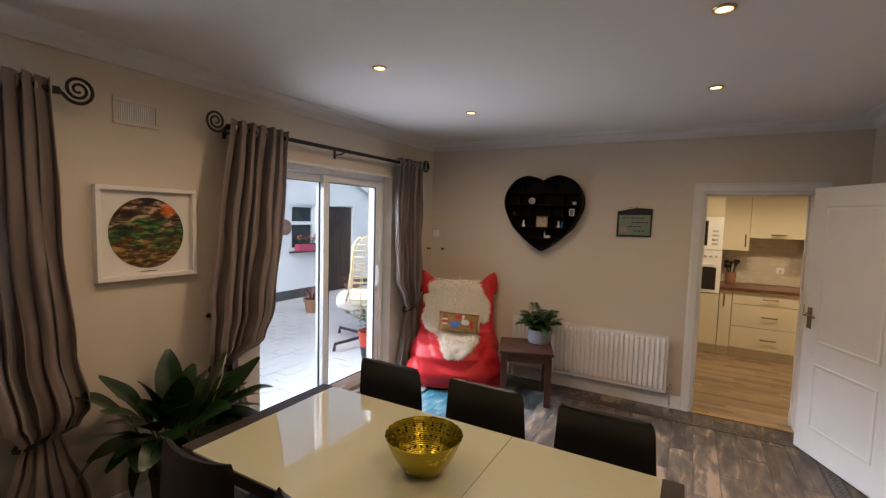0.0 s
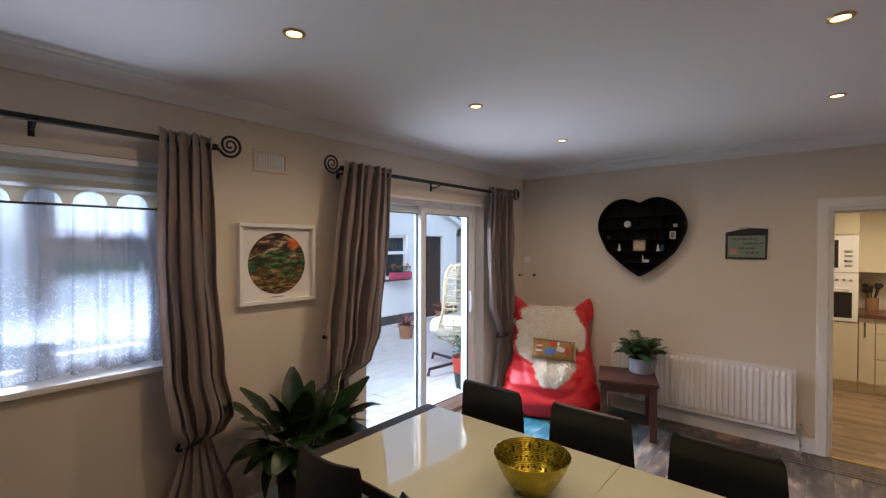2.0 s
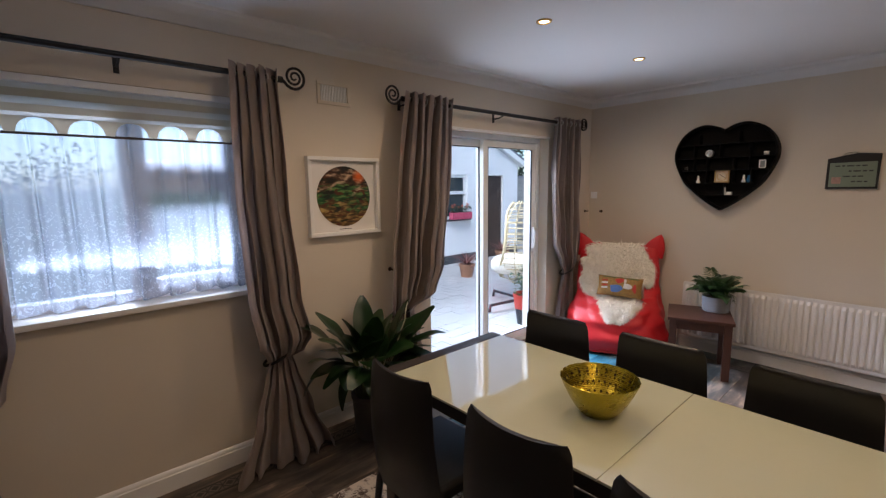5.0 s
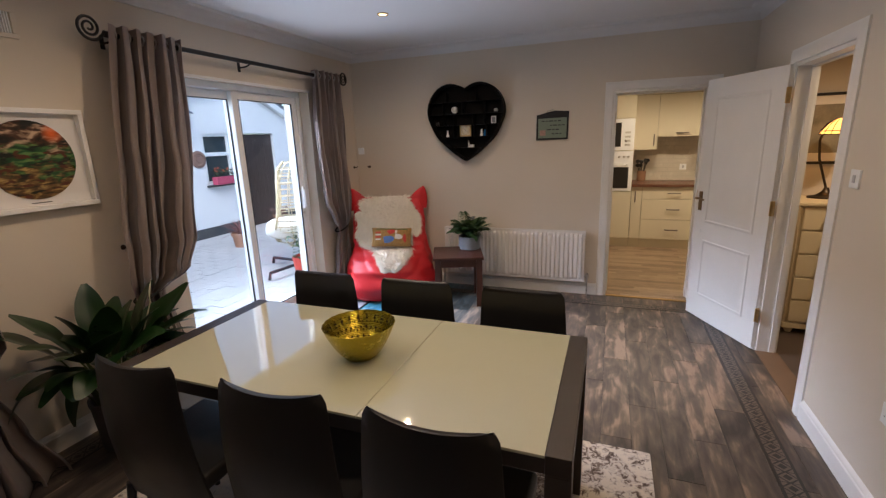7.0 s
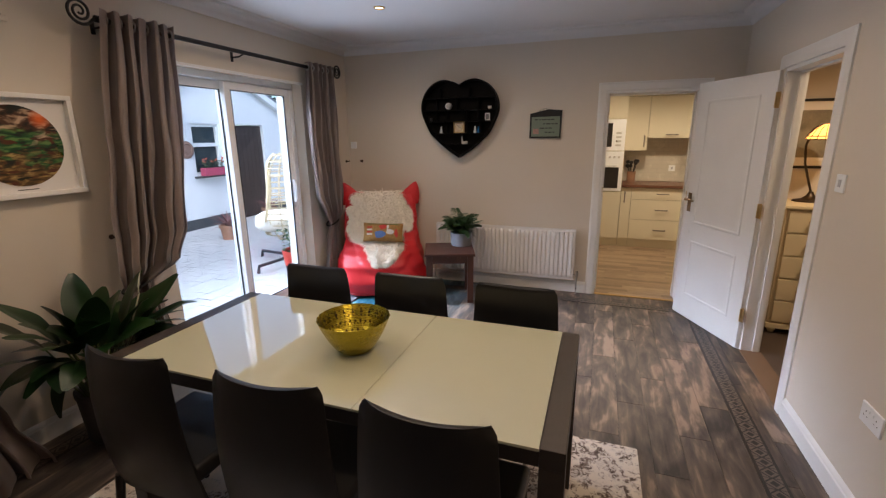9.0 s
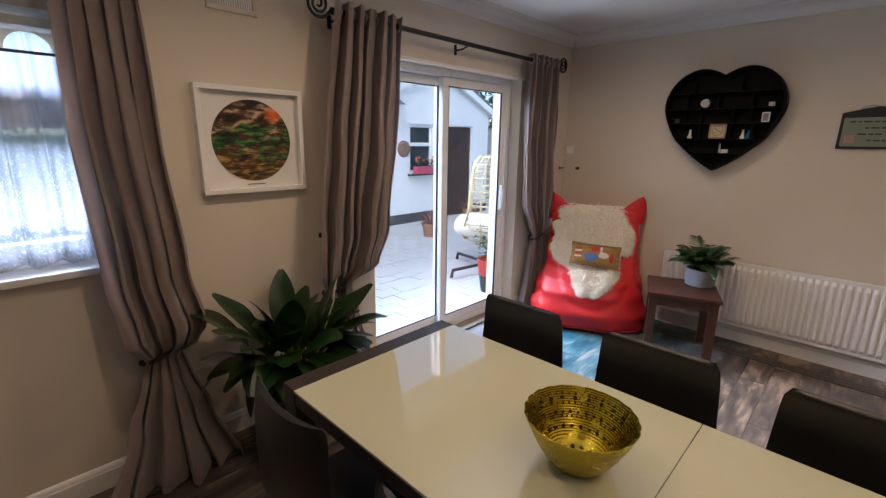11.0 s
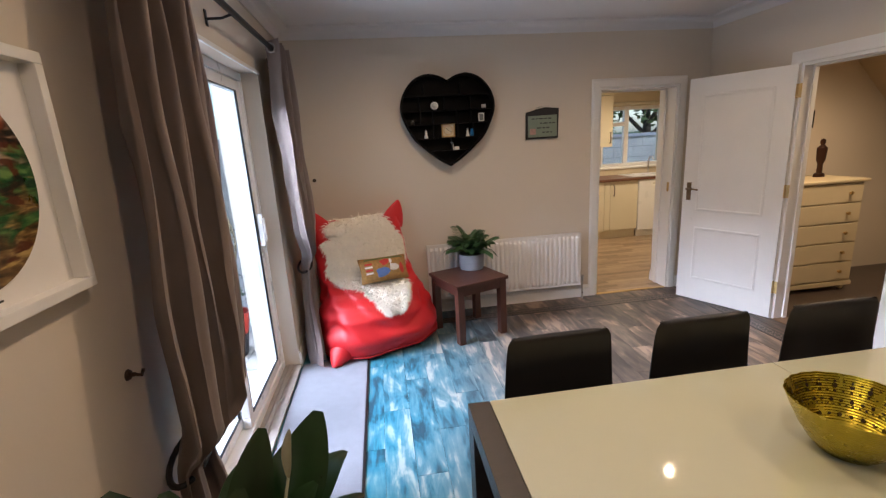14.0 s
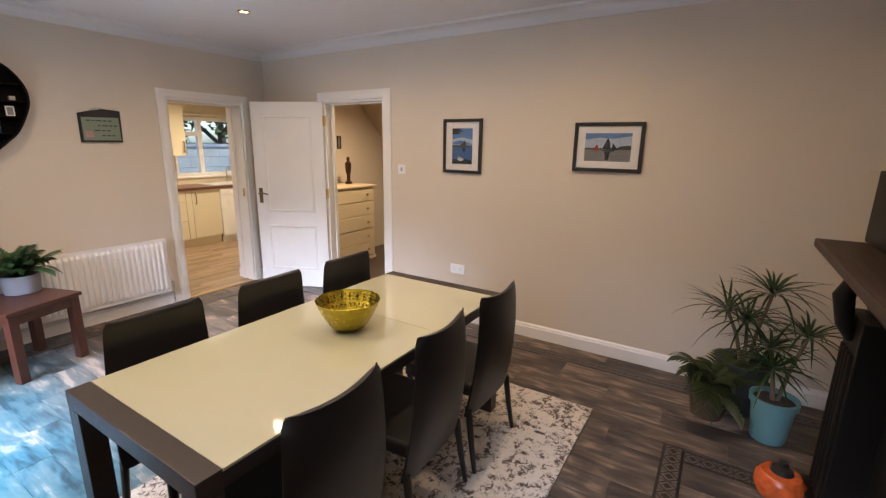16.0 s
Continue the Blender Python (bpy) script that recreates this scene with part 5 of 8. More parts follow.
def boats(d, a, b):
    ink(d, "printed_sky", "cloud", 1, rect(-a, a, -0.012, b)); ink(d, "printed_water", "grey", 1, rect(-a, a, -b, -0.012))
    ink(d, "printed_upper_sky", "sky", 2, [(-a, b), (a, b), (a, b - 0.02), (0.03, b - 0.04), (-0.05, b - 0.03), (-a, b - 0.045)])
    ink(d, "printed_shore", "land", 3, rect(-a, a, -0.016, -0.004), [(a * 0.4, -0.004), (a, -0.004), (a, 0.014), (a * 0.6, 0.010)])
    ink(d, "printed_sails", "dark", 4, [(-0.035, -0.012), (0.022, -0.014), (0.014, 0.04), (0.0, 0.065), (-0.018, 0.03)], [(-0.04, -0.02), (0.05, -0.018), (0.045, -0.028), (-0.03, -0.028)], [(-0.02, -0.03), (0.02, -0.03), (0.012, -b + 0.01), (-0.010, -b + 0.01)])
    ink(d, "printed_red_sails", "red", 4, [(-0.095, -0.018), (-0.06, -0.018), (-0.066, 0.012), (-0.078, 0.02)], [(-0.10, -0.024), (-0.055, -0.024), (-0.058, -0.018), (-0.098, -0.018)])
    ink(d, "printed_jib", "dark", 4, [(0.028, -0.016), (0.075, -0.018), (0.036, 0.028)])


photo("black framed photograph of a castle over a blue lake", 2.676, 1.567, 0.372, 0.450, 0.196, 0.296, lake)
photo("black framed photograph of sailing boats on grey water", 1.487, 1.576, 0.478, 0.345, 0.318, 0.196, boats)


def wall_plate(name, m, w, h, label, category, extra):
    d = thing(name, m, label, category)
    bm = bmesh.new()
    box(bm, -w / 2, w / 2, -0.009, 0.0, -h / 2, h / 2, 0.003)
    part("faceplate", bm, UPVC, d)
    extra(d)
    return d


def switch_bits(d):
    bm = bmesh.new()
    box(bm, -0.012, 0.012, -0.0125, -0.009, -0.018, 0.018, 0.002)
    part("rocker", bm, surf("grey_rocker", (0.45, 0.45, 0.47), 0.4), d)


def socket_bits(d):
    for sx in (-1, 1):
        bm = bmesh.new()
        for hx, hz, w, h in ((0, 0.012, 0.003, 0.008), (-0.011, -0.008, 0.006, 0.003), (0.011, -0.008, 0.006, 0.003)):
            box(bm, sx * 0.036 + hx - w / 2, sx * 0.036 + hx + w / 2, -0.0096, -0.009, hz - h / 2, hz + h / 2)
        part("pin_holes", bm, FRAME_BLACK, d, smooth=False)
        bm = bmesh.new()
        box(bm, sx * 0.014 - 0.005, sx * 0.014 + 0.005, -0.0125, -0.009, 0.014, 0.028, 0.001)
        part("rocker", bm, UPVC, d)


wall_plate("light_switch", pose(EX, 3.325, 1.350, 0, 0, -90), 0.086, 0.086, "white plastic light switch on the cream wall", "switch", switch_bits)
wall_plate("power_socket", pose(EX, 2.700, 0.480, 0, 0, -90), 0.146, 0.086, "white double power socket above the skirting", "socket", socket_bits)
wall_plate("blank_plate", pose(-2.955, NY, 1.50, 0, 0, 0), 0.075, 0.075, "plain white blanking plate in the corner", "wall plate", lambda d: None)
CORK = surf("dark_bronze_hook", (0.06, 0.035, 0.02), 0.4, metal=0.7)
for m, lab in ((pose(-2.862, NY, 1.322), "small bronze curtain hook on the wall"), (pose(WX, 5.19, 1.322, 0, 0, 90), "small bronze curtain hook on the wall"), (pose(WX, 2.482, 1.022, 0, 0, 90), "small dark tieback hook beside the curtain")):
    d = thing("wall_hook", m, lab, "hook", "wall hooks")
    bm = bmesh.new()
    tube(bm, [(0, 0, 0), (0, -0.02, 0)], 0.006, 8)
    tube(bm, [(0, -0.018, 0), (0, -0.035, -0.004), (0, -0.042, 0.012)], 0.005, 8)
    part("hook", bm, CORK, d)
    bm = bmesh.new()
    lathe(bm, [(0.0, 0.0), (0.016, 0.0), (0.013, 0.006), (0.0, 0.007)], 14)
    bmesh.ops.transform(bm, matrix=pose(0, 0, 0, 90, 0, 0), verts=bm.verts)
    part("rose", bm, CORK, d)


def vent():
    d = thing("air_vent", pose(WX, 2.082, 2.213, 0, 0, 90), "white louvred wall vent high on the wall", "vent")
    w, h = 0.234, 0.140
    bm = bmesh.new()
    rim(bm, w, h, 0.022, 0.012)
    part("frame", bm, WALL, d)
    part("backing", solid(-w / 2 + 0.02, w / 2 - 0.02, -0.002, 0.0, -h / 2 + 0.02, h / 2 - 0.02), surf("vent_shade", (0.5, 0.46, 0.4), 0.8), d)
    for i in range(17):
        x = -w / 2 + 0.03 + i * (w - 0.06) / 16
        part("slat", solid(x - 0.0025, x + 0.0025, -0.009, -0.002, -h / 2 + 0.022, h / 2 - 0.022), UPVC, d)
    return d


vent()


def slate_sign():
    d = thing("slate_sign", pose(-0.812, NY, 1.680), "framed slate plaque with a green verse panel", "wall sign")
    bm = bmesh.new()
    flat(bm, [(-0.150, -0.122), (0.150, -0.120), (0.156, 0.140), (0.03, 0.150), (-0.03, 0.140), (-0.148, 0.112)], 0.0, 0.018, lambda p: (p[0], -p[2], p[1]))
    bmesh.ops.recalc_face_normals(bm, faces=bm.faces)
    part("slate", bm, surf("black_slate", (0.012, 0.012, 0.013), 0.6, var=0.3, scale=20, bump=0.6, fine=90), d)
    bm = bmesh.new()
    flat(bm, [(-0.132, -0.105), (0.138, -0.104), (0.138, 0.085), (-0.132, 0.080)], 0.0181, 0.020, lambda p: (p[0], -p[2], p[1]))
    bmesh.ops.recalc_face_normals(bm, faces=bm.faces)
    part("verse_panel", bm, surf("sage_green_print", (0.20, 0.25, 0.19), 0.5, var=0.1, bump=0.1), d)
    inkm = surf("dark_lettering", (0.05, 0.055, 0.05), 0.6)
    for i, (a, b) in enumerate(((-0.10, 0.11), (-0.02, 0.12), (-0.05, 0.09), (0.0, 0.11))):
        z = 0.055 - i * 0.04
        x = a
        k = 0
        while x < b - 0.02:
            L = (0.03, 0.018, 0.042, 0.024)[(k + i) % 4]
            part("writing_bar", solid(x, min(b, x + L), -0.0212, -0.0201, z - 0.005, z + 0.005), inkm, d, smooth=False)
            x += L + 0.010
            k += 1
    bm = bmesh.new()
    flat(bm, [(-0.115, -0.08), (-0.06, -0.08), (-0.06, -0.03), (-0.115, -0.03)], 0.0202, 0.0212, lambda p: (p[0], -p[2], p[1]))
    bmesh.ops.recalc_face_normals(bm, faces=bm.faces)
    part("emblem", bm, surf("pink_emblem_print", (0.42, 0.24, 0.20), 0.5, var=0.4, scale=60), d)
    bm = bmesh.new()
    tube(bm, [(-0.07, -0.009, 0.125), (-0.04, -0.012, 0.152), (0.0, -0.012, 0.158), (0.05, -0.009, 0.145)], 0.0018, 5)
    part("hanging_cord", bm, STEM, d)
    return d


slate_sign()

# ornaments on the heart shelf: (x, z of the shelf)
HX = -1.672
HY = NY - 0.06


def ornament(name, x, z, label, build):
    d = thing(name, at(HX + x, HY, z + 0.0045), label, "ornament", "ornaments on the heart shelf")
    build(d)


def clock_small(d):
    bm = bmesh.new()
    rim(bm, 0.118, 0.118, 0.012, 0.02)
    bmesh.ops.translate(bm, verts=bm.verts, vec=(0, 0.01, 0.059))
    part("case", bm, BRASS, d, "brass square case")
    bm = bmesh.new()
    box(bm, -0.05, 0.05, -0.002, 0.004, 0.009, 0.109)
    part("face", bm, surf("pale_gold_dial", (0.62, 0.55, 0.42), 0.4, var=0.25, scale=60), d)
    bm = bmesh.new()
    tube(bm, [(0.038 * math.cos(t), -0.004, 0.059 + 0.038 * math.sin(t)) for t in (2 * math.pi * i / 28 for i in range(28))], 0.003, 5, True)
    part("chapter_ring", bm, BRASS, d)
    bm = bmesh.new()
    tube(bm, [(0.028, -0.005, 0.045), (0, -0.005, 0.059), (-0.018, -0.005, 0.078)], 0.002, 5)
    part("clock_hand", bm, FRAME_BLACK, d)


def silver_ball(d):
    bm = bmesh.new()
    lathe(bm, [(0.0, 0.0)] + [(0.034 * math.sin(t), 0.036 - 0.034 * math.cos(t)) for t in (0.25 + 2.6 * i / 12 for i in range(13))] + [(0.0, 0.0702)], 22)
    part("ball", bm, STEEL, d)
    bm = bmesh.new()
    tube(bm, [(0.027 * math.cos(t), -0.024, 0.036 + 0.027 * math.sin(t)) for t in (2 * math.pi * i / 20 for i in range(20))], 0.005, 5, True)
    part("ring", bm, MOUNT, d)


def little_frame(d):
    bm = bmesh.new()
    rim(bm, 0.05, 0.07, 0.008, 0.012)
    bmesh.ops.translate(bm, verts=bm.verts, vec=(0, 0.006, 0.035))
    part("frame", bm, MOUNT, d)
    part("print", solid(-0.018, 0.018, 0.0, 0.003, 0.008, 0.062), INK["grey"], d)


def blue_glass(d):
    bm = bmesh.new()
    lathe(bm, [(0.0, 0.0), (0.018, 0.0), (0.02, 0.03), (0.012, 0.045), (0.014, 0.062), (0.0, 0.062)], 14)
    part("bottle", bm, surf("blue_glass_glaze", (0.02, 0.12, 0.30), 0.1, var=0.1), d)


def figurine(d):
    bm = bmesh.new()
    lathe(bm, [(0.0, 0.0), (0.016, 0.0), (0.017, 0.012), (0.009, 0.03), (0.011, 0.042), (0.006, 0.05), (0.009, 0.06), (0.0, 0.07)], 14)
    part("figure", bm, MOUNT, d)


def two_bars(d):
    part("block", solid(-0.03, -0.016, -0.01, 0.01, 0.0, 0.075, 0.002, m=pose(0, 0, 0, 0, -9, 0)), MOUNT, d)
    part("base", solid(-0.012, 0.028, -0.014, 0.014, 0.0, 0.028, 0.003), MOUNT, d)


ornament("desk_clock", -0.005, 1.615, "small square brass clock", clock_small)
ornament("silver_globe", -0.135 + 0.02, 1.845, "small round silver ornament", silver_ball)
ornament("mini_frame", 0.292, 1.735, "tiny white picture frame", little_frame)
ornament("blue_bottle", 0.205, 1.615, "small blue glass bottle", blue_glass)
ornament("white_figure", 0.055, 1.505, "pair of small white ornaments", two_bars)
ornament("tiny_figure", -0.20, 1.615, "tiny pale figurine on shelf", figurine)
ornament("tiny_figure", 0.165, 1.615, "tiny pale figurine on shelf", figurine)
ornament("tiny_figure", -0.31, 1.735, "tiny pale figurine on shelf", lambda d: part("figure", solid(-0.014, 0.014, -0.01, 0.01, 0.0, 0.032, 0.004), FRAME_BLACK, d))
ornament("tiny_box", 0.315, 1.845, "tiny dark trinket box", lambda d: part("box", solid(-0.018, 0.018, -0.012, 0.012, 0.0, 0.03, 0.004), STEEL, d))


# ---------------------------------------------------------------- ceiling downlights
BULB = glow("warm_bulb", (1.0, 0.72, 0.36), 5.0)
for lx, ly, share in DOWNLIGHTS:
    d = thing("downlight", at(lx, ly, CEIL), "brass recessed ceiling downlight, lit", "ceiling light", "ceiling downlights")
    bm = bmesh.new()
    lathe(bm, [(0.030, -0.001), (0.031, -0.007), (0.040, -0.008), (0.044, -0.003), (0.044, 0.0)], 28)
    bmesh.ops.recalc_face_normals(bm, faces=bm.faces)
    part("bezel", bm, BRASS, d)
    bm = bmesh.new()
    lathe(bm, [(0.0, -0.0035), (0.0295, -0.003), (0.0295, -0.0005), (0.0, 0.0)], 24)
    part("lamp_face", bm, BULB, d)


# ---------------------------------------------------------------- net curtain and scalloped blind at the window
def lace_material():
    m = bpy.data.materials.new("white_lace_net")
    m.use_nodes = True
    n, l = nodes_of(m)
    out = n["Material Output"]
    n.remove(n["Principled BSDF"])
    geo = n.new("ShaderNodeNewGeometry")
    df, tl, tr = n.new("ShaderNodeBsdfDiffuse"), n.new("ShaderNodeBsdfTranslucent"), n.new("ShaderNodeBsdfTransparent")
    df.inputs[0].default_value = tl.inputs[0].default_value = (0.66, 0.73, 0.85, 1)
    a = n.new("ShaderNodeMixShader"); a.inputs[0].default_value = 0.6
    l.new(df.outputs[0], a.inputs[1]); l.new(tl.outputs[0], a.inputs[2])
    v = n.new("ShaderNodeTexNoise"); v.inputs["Scale"].default_value, v.inputs["Detail"].default_value, v.inputs["Distortion"].default_value = 55, 2, 1.8
    l.new(geo.outputs["Position"], v.inputs[0])
    sep = n.new("ShaderNodeSeparateXYZ"); l.new(geo.outputs["Position"], sep.inputs[0])
    low = n.new("ShaderNodeMapRange"); low.inputs[1].default_value, low.inputs[2].default_value, low.inputs[3].default_value, low.inputs[4].default_value = 1.62, 1.30, 0.0, 1.0
    l.new(sep.outputs[2], low.inputs[0])
    r = n.new("ShaderNodeValToRGB")
    r.color_ramp.elements[0].position, r.color_ramp.elements[1].position = 0.57, 0.61
    l.new(v.outputs[0], r.inputs[0])
    mu = n.new("ShaderNodeMath"); mu.operation = 'MULTIPLY'
    l.new(r.outputs[0], mu.inputs[0]); l.new(low.outputs[0], mu.inputs[1])
    ma = n.new("ShaderNodeMath"); ma.operation = 'MULTIPLY_ADD'; ma.inputs[1].default_value, ma.inputs[2].default_value = 0.34, 0.44
    l.new(mu.outputs[0], ma.inputs[0])
    mx = n.new("ShaderNodeMixShader")
    l.new(ma.outputs[0], mx.inputs[0]); l.new(tr.outputs[0], mx.inputs[1]); l.new(a.outputs[0], mx.inputs[2])
    l.new(mx.outputs[0], out.inputs[0])
    return m


rows = []
for k in range(25):
    z = 2.05 - k * (2.05 - 1.062) / 24
    fall = k / 24
    row = []
    for i in range(361):
        s = i / 360
        a = 2 * math.pi * 9 * s + 0.9 * math.sin(5 * s + 1) + 0.25 * math.sin(2.5 * z + 9 * s)
        wide = 0.026 * (0.75 + 0.45 * math.sin(11 * s + 2)) * (0.65 + 0.35 * fall)
        y = WIN[0] + 0.03 + (WIN[1] - WIN[0] - 0.06) * s + wide * math.sin(a)
        row.append((-3.090 + 0.016 * math.cos(a) + 0.006 * math.sin(3 * a), min(max(y, WIN[0] + 0.008), WIN[1] - 0.008), z + 0.010 * math.sin(a) * fall ** 4))
    rows.append(row)
bm = bmesh.new()
sheet(bm, rows)
tagged(link("net_curtain", bm, lace_material(), None, True, 80), "white lace net curtain hanging at the window", "net curtain")


def blind():
    d = thing("window_blind", at(-3.05, (WIN[0] + WIN[1]) / 2, 0), "cream banded blind with a scalloped lower edge", "blind")
    hw = (WIN[1] - WIN[0]) / 2 - 0.008
    cloth = through_cloth("cream_blind_cloth", (0.68, 0.63, 0.53), 0.6)
    sheer = through_cloth("pale_blind_band", (0.80, 0.79, 0.76), 0.8)
    part("head_rail", solid(-0.02, 0.03, -hw, hw, 2.085, 2.118, 0.006), UPVC, d)
    for i, (a, b, mt) in enumerate(((2.086, 2.060, sheer), (2.060, 2.030, cloth), (2.030, 1.996, sheer), (1.996, 1.966, cloth), (1.966, 1.945, sheer))):
        x = -0.006 + 0.010 * (i % 2)
        part("band", solid(x, x + 0.002, -hw, hw, b - 0.003, a), mt, d, smooth=False)
    # scalloped valance: arches cut above the rod
    bm = bmesh.new()
    n, r = 6, 0.068
    cols = []
    total = 2 * hw
    pitch = 0.174
    steps = 240
    for i in range(steps + 1):
        y = -hw + total * i / steps
        yy = y + (WIN[0] + WIN[1]) / 2
        k = (yy - 0.467) / pitch
        off = abs(k - round(k)) * pitch
        h = math.sqrt(max(0, 1 - (off / r) ** 2)) * 0.066 if off < r else 0.0
        cols.append((y, 1.876 + h))
    rows = []
    for x in (0.0075, 0.0095):
        rows += [[(x, y, z) for y, z in cols], [(x, y, 1.9445) for y, z in cols]]
    sheet(bm, [rows[0], rows[1], rows[3], rows[2], rows[0]])
    bmesh.ops.remove_doubles(bm, verts=bm.verts, dist=1e-5)
    bmesh.ops.recalc_face_normals(bm, faces=bm.faces)
    part("scalloped_valance", bm, cloth, d, smooth=False)
    bm = bmesh.new()
    tube(bm, [(0.004, -hw, 1.872), (0.004, hw, 1.872)], 0.006, 8)
    part("bottom_rod", bm, surf("dark_wood_rod", (0.05, 0.03, 0.02), 0.5), d, "thin dark wooden rod")
    return d


blind()


# ---------------------------------------------------------------- kitchen
KY0, KY1, KX0, KX1 = NY + 0.25, 8.05, -1.6, 2.7
CREAM_WALL = surf("warm_kitchen_paint", (0.66, 0.58, 0.42), 0.7, var=0.03)
KWIN = (1.20, 2.30, 1.02, 1.96)
wall("wall_kitchen_north", "y", KY1, KY1 + 0.25, KX0 - 0.2, KX1 + 0.2, 0.0, 2.6, [KWIN], CREAM_WALL, "cream kitchen wall with a window")
wall("wall_kitchen_west", "x", KX0 - 0.2, KX0, KY0, KY1, 0.0, 2.6, [], CREAM_WALL, "cream kitchen side wall")
wall("wall_kitchen_east", "x", KX1, KX1 + 0.2, KY0, KY1, 0.0, 2.6, [], CREAM_WALL, "cream kitchen side wall")
structure("ceiling_kitchen", solid(KX0, KX1, KY0, KY1, 2.46, 2.6), CEILING, "white kitchen ceiling", "ceiling")

# pale wood floor, laid in staggered boards
bm = bmesh.new()
rnd = random.Random(4)
yy = NY + 0.03
while yy < KY1:
    xx = KX0 - rnd.uniform(0, 0.8)
    while xx < KX1:
        L = rnd.uniform(0.35, 0.75)
        a, b = max(xx, KX0), min(xx + L, KX1)
        if yy < KY0:
            a, b = max(a, KDOOR[0] + 0.002), min(b, KDOOR[1] - 0.002)
        if b - a > 0.02:
            box(bm, a + 0.0005, b - 0.0005, yy, min(yy + 0.0645, KY1), -0.01, 0.0)
        xx += L
    yy += 0.065
m = bpy.data.materials.new("pale_laminate_boards")
m.use_nodes = True
n, l = nodes_of(m)
geo = n.new("ShaderNodeNewGeometry")
r = n.new("ShaderNodeValToRGB")
r.color_ramp.elements[0].color, r.color_ramp.elements[1].color = (0.11, 0.065, 0.036, 1), (0.46, 0.34, 0.22, 1)
mp = n.new("ShaderNodeMapping"); mp.inputs["Scale"].default_value = (2, 14, 1)
ns = n.new("ShaderNodeTexNoise"); ns.inputs["Scale"].default_value, ns.inputs["Detail"].default_value = 4, 5
l.new(geo.outputs["Position"], mp.inputs[0]); l.new(mp.outputs[0], ns.inputs[0])
ad = n.new("ShaderNodeMath"); ad.operation = 'MULTIPLY_ADD'; ad.inputs[1].default_value = 0.6
ad2 = n.new("ShaderNodeMath"); ad2.operation = 'MULTIPLY_ADD'; ad2.inputs[1].default_value, ad2.inputs[2].default_value = 0.9, -0.25
l.new(ns.outputs[0], ad2.inputs[0]); l.new(geo.outputs["Random Per Island"], ad.inputs[0]); l.new(ad2.outputs[0], ad.inputs[2])
l.new(ad.outputs[0], r.inputs[0]); l.new(r.outputs[0], n["Principled BSDF"].inputs["Base Color"])
n["Principled BSDF"].inputs["Roughness"].default_value = 0.35
structure("floor_kitchen", bm, m, "pale wood laminate kitchen floor", "floor")
structure("floor_kitchen_base", solid(KX0 - 0.2, KX1 + 0.2, NY + 0.001, KY1 + 0.25, -0.14, -0.0102), surf("kitchen_screed", (0.1, 0.08, 0.06), 0.9), "screed under the kitchen floor", "floor")
tagged(link("threshold_strip", solid(KDOOR[0] + 0.026, KDOOR[1] - 0.026, NY - 0.012, NY + 0.03, 0.0, 0.006, 0.002), BRASS), "brass threshold strip in the kitchen doorway", "threshold", kind="structure")
skirting("baseboard", (KDOOR[1] - 0.026, NY + 0.252), (KX1, NY + 0.252), (0, 1))


PEWTER = surf("pewter_handle", (0.20, 0.17, 0.14), 0.35, metal=0.8)


def bar_handle(bm, x0, z0, x1, z1, y):
    tube(bm, [(x0, y, z0), (x0, y - 0.028, z0), (x1, y - 0.028, z1), (x1, y, z1)], 0.0085, 6)


def unit(name, x0, x1, z0, z1, y0, y1, fronts, label, plinth=False):
    """A cabinet. fronts: (x0, x1, z0, z1, handle) with handle None, 'h' or 'v'."""
    d = thing(name, at((x0 + x1) / 2, y1, z0 if not plinth else 0), label, "kitchen unit", "cream kitchen units")
    o = Vector(((x0 + x1) / 2, y1, z0 if not plinth else 0))
    rel = lambda a, b, c, e, f, g, bv=0.0: solid(a - o.x, b - o.x, c - o.y, e - o.y, f - o.z, g - o.z, bv)
    part("carcass", rel(x0 + 0.001, x1 - 0.001, y0 + 0.024, y1 - 0.002, z0, z1), CREAM_UNIT, d)
    if plinth:
        part("plinth", rel(x0 + 0.001, x1 - 0.001, y0 + 0.06, y0 + 0.08, 0.0, z0), CREAM_UNIT, d)
    for a, b, c, e, hd in fronts:
        f = part("door", rel(a + 0.003, b - 0.003, y0, y0 + 0.02, c + 0.003, e - 0.003, 0.003), CREAM_UNIT, d)
        if hd:
            bm = bmesh.new()
            yy = y0 - o.y
            if hd == 'h':
                bar_handle(bm, (a + b) / 2 - 0.075 - o.x, (c + e) / 2 - o.z, (a + b) / 2 + 0.075 - o.x, (c + e) / 2 - o.z, yy)
            elif hd == 'b':
                bar_handle(bm, (a + b) / 2 - 0.075 - o.x, c + 0.05 - o.z, (a + b) / 2 + 0.075 - o.x, c + 0.05 - o.z, yy)
            elif hd == 'v':
                bar_handle(bm, b - 0.045 - o.x, c + 0.06 - o.z, b - 0.045 - o.x, c + 0.21 - o.z, yy)
            else:
                bar_handle(bm, a + 0.05 - o.x, e - 0.06 - o.z, a + 0.05 - o.x, e - 0.21 - o.z, yy)
            part("handle", bm, PEWTER, f)
    return d


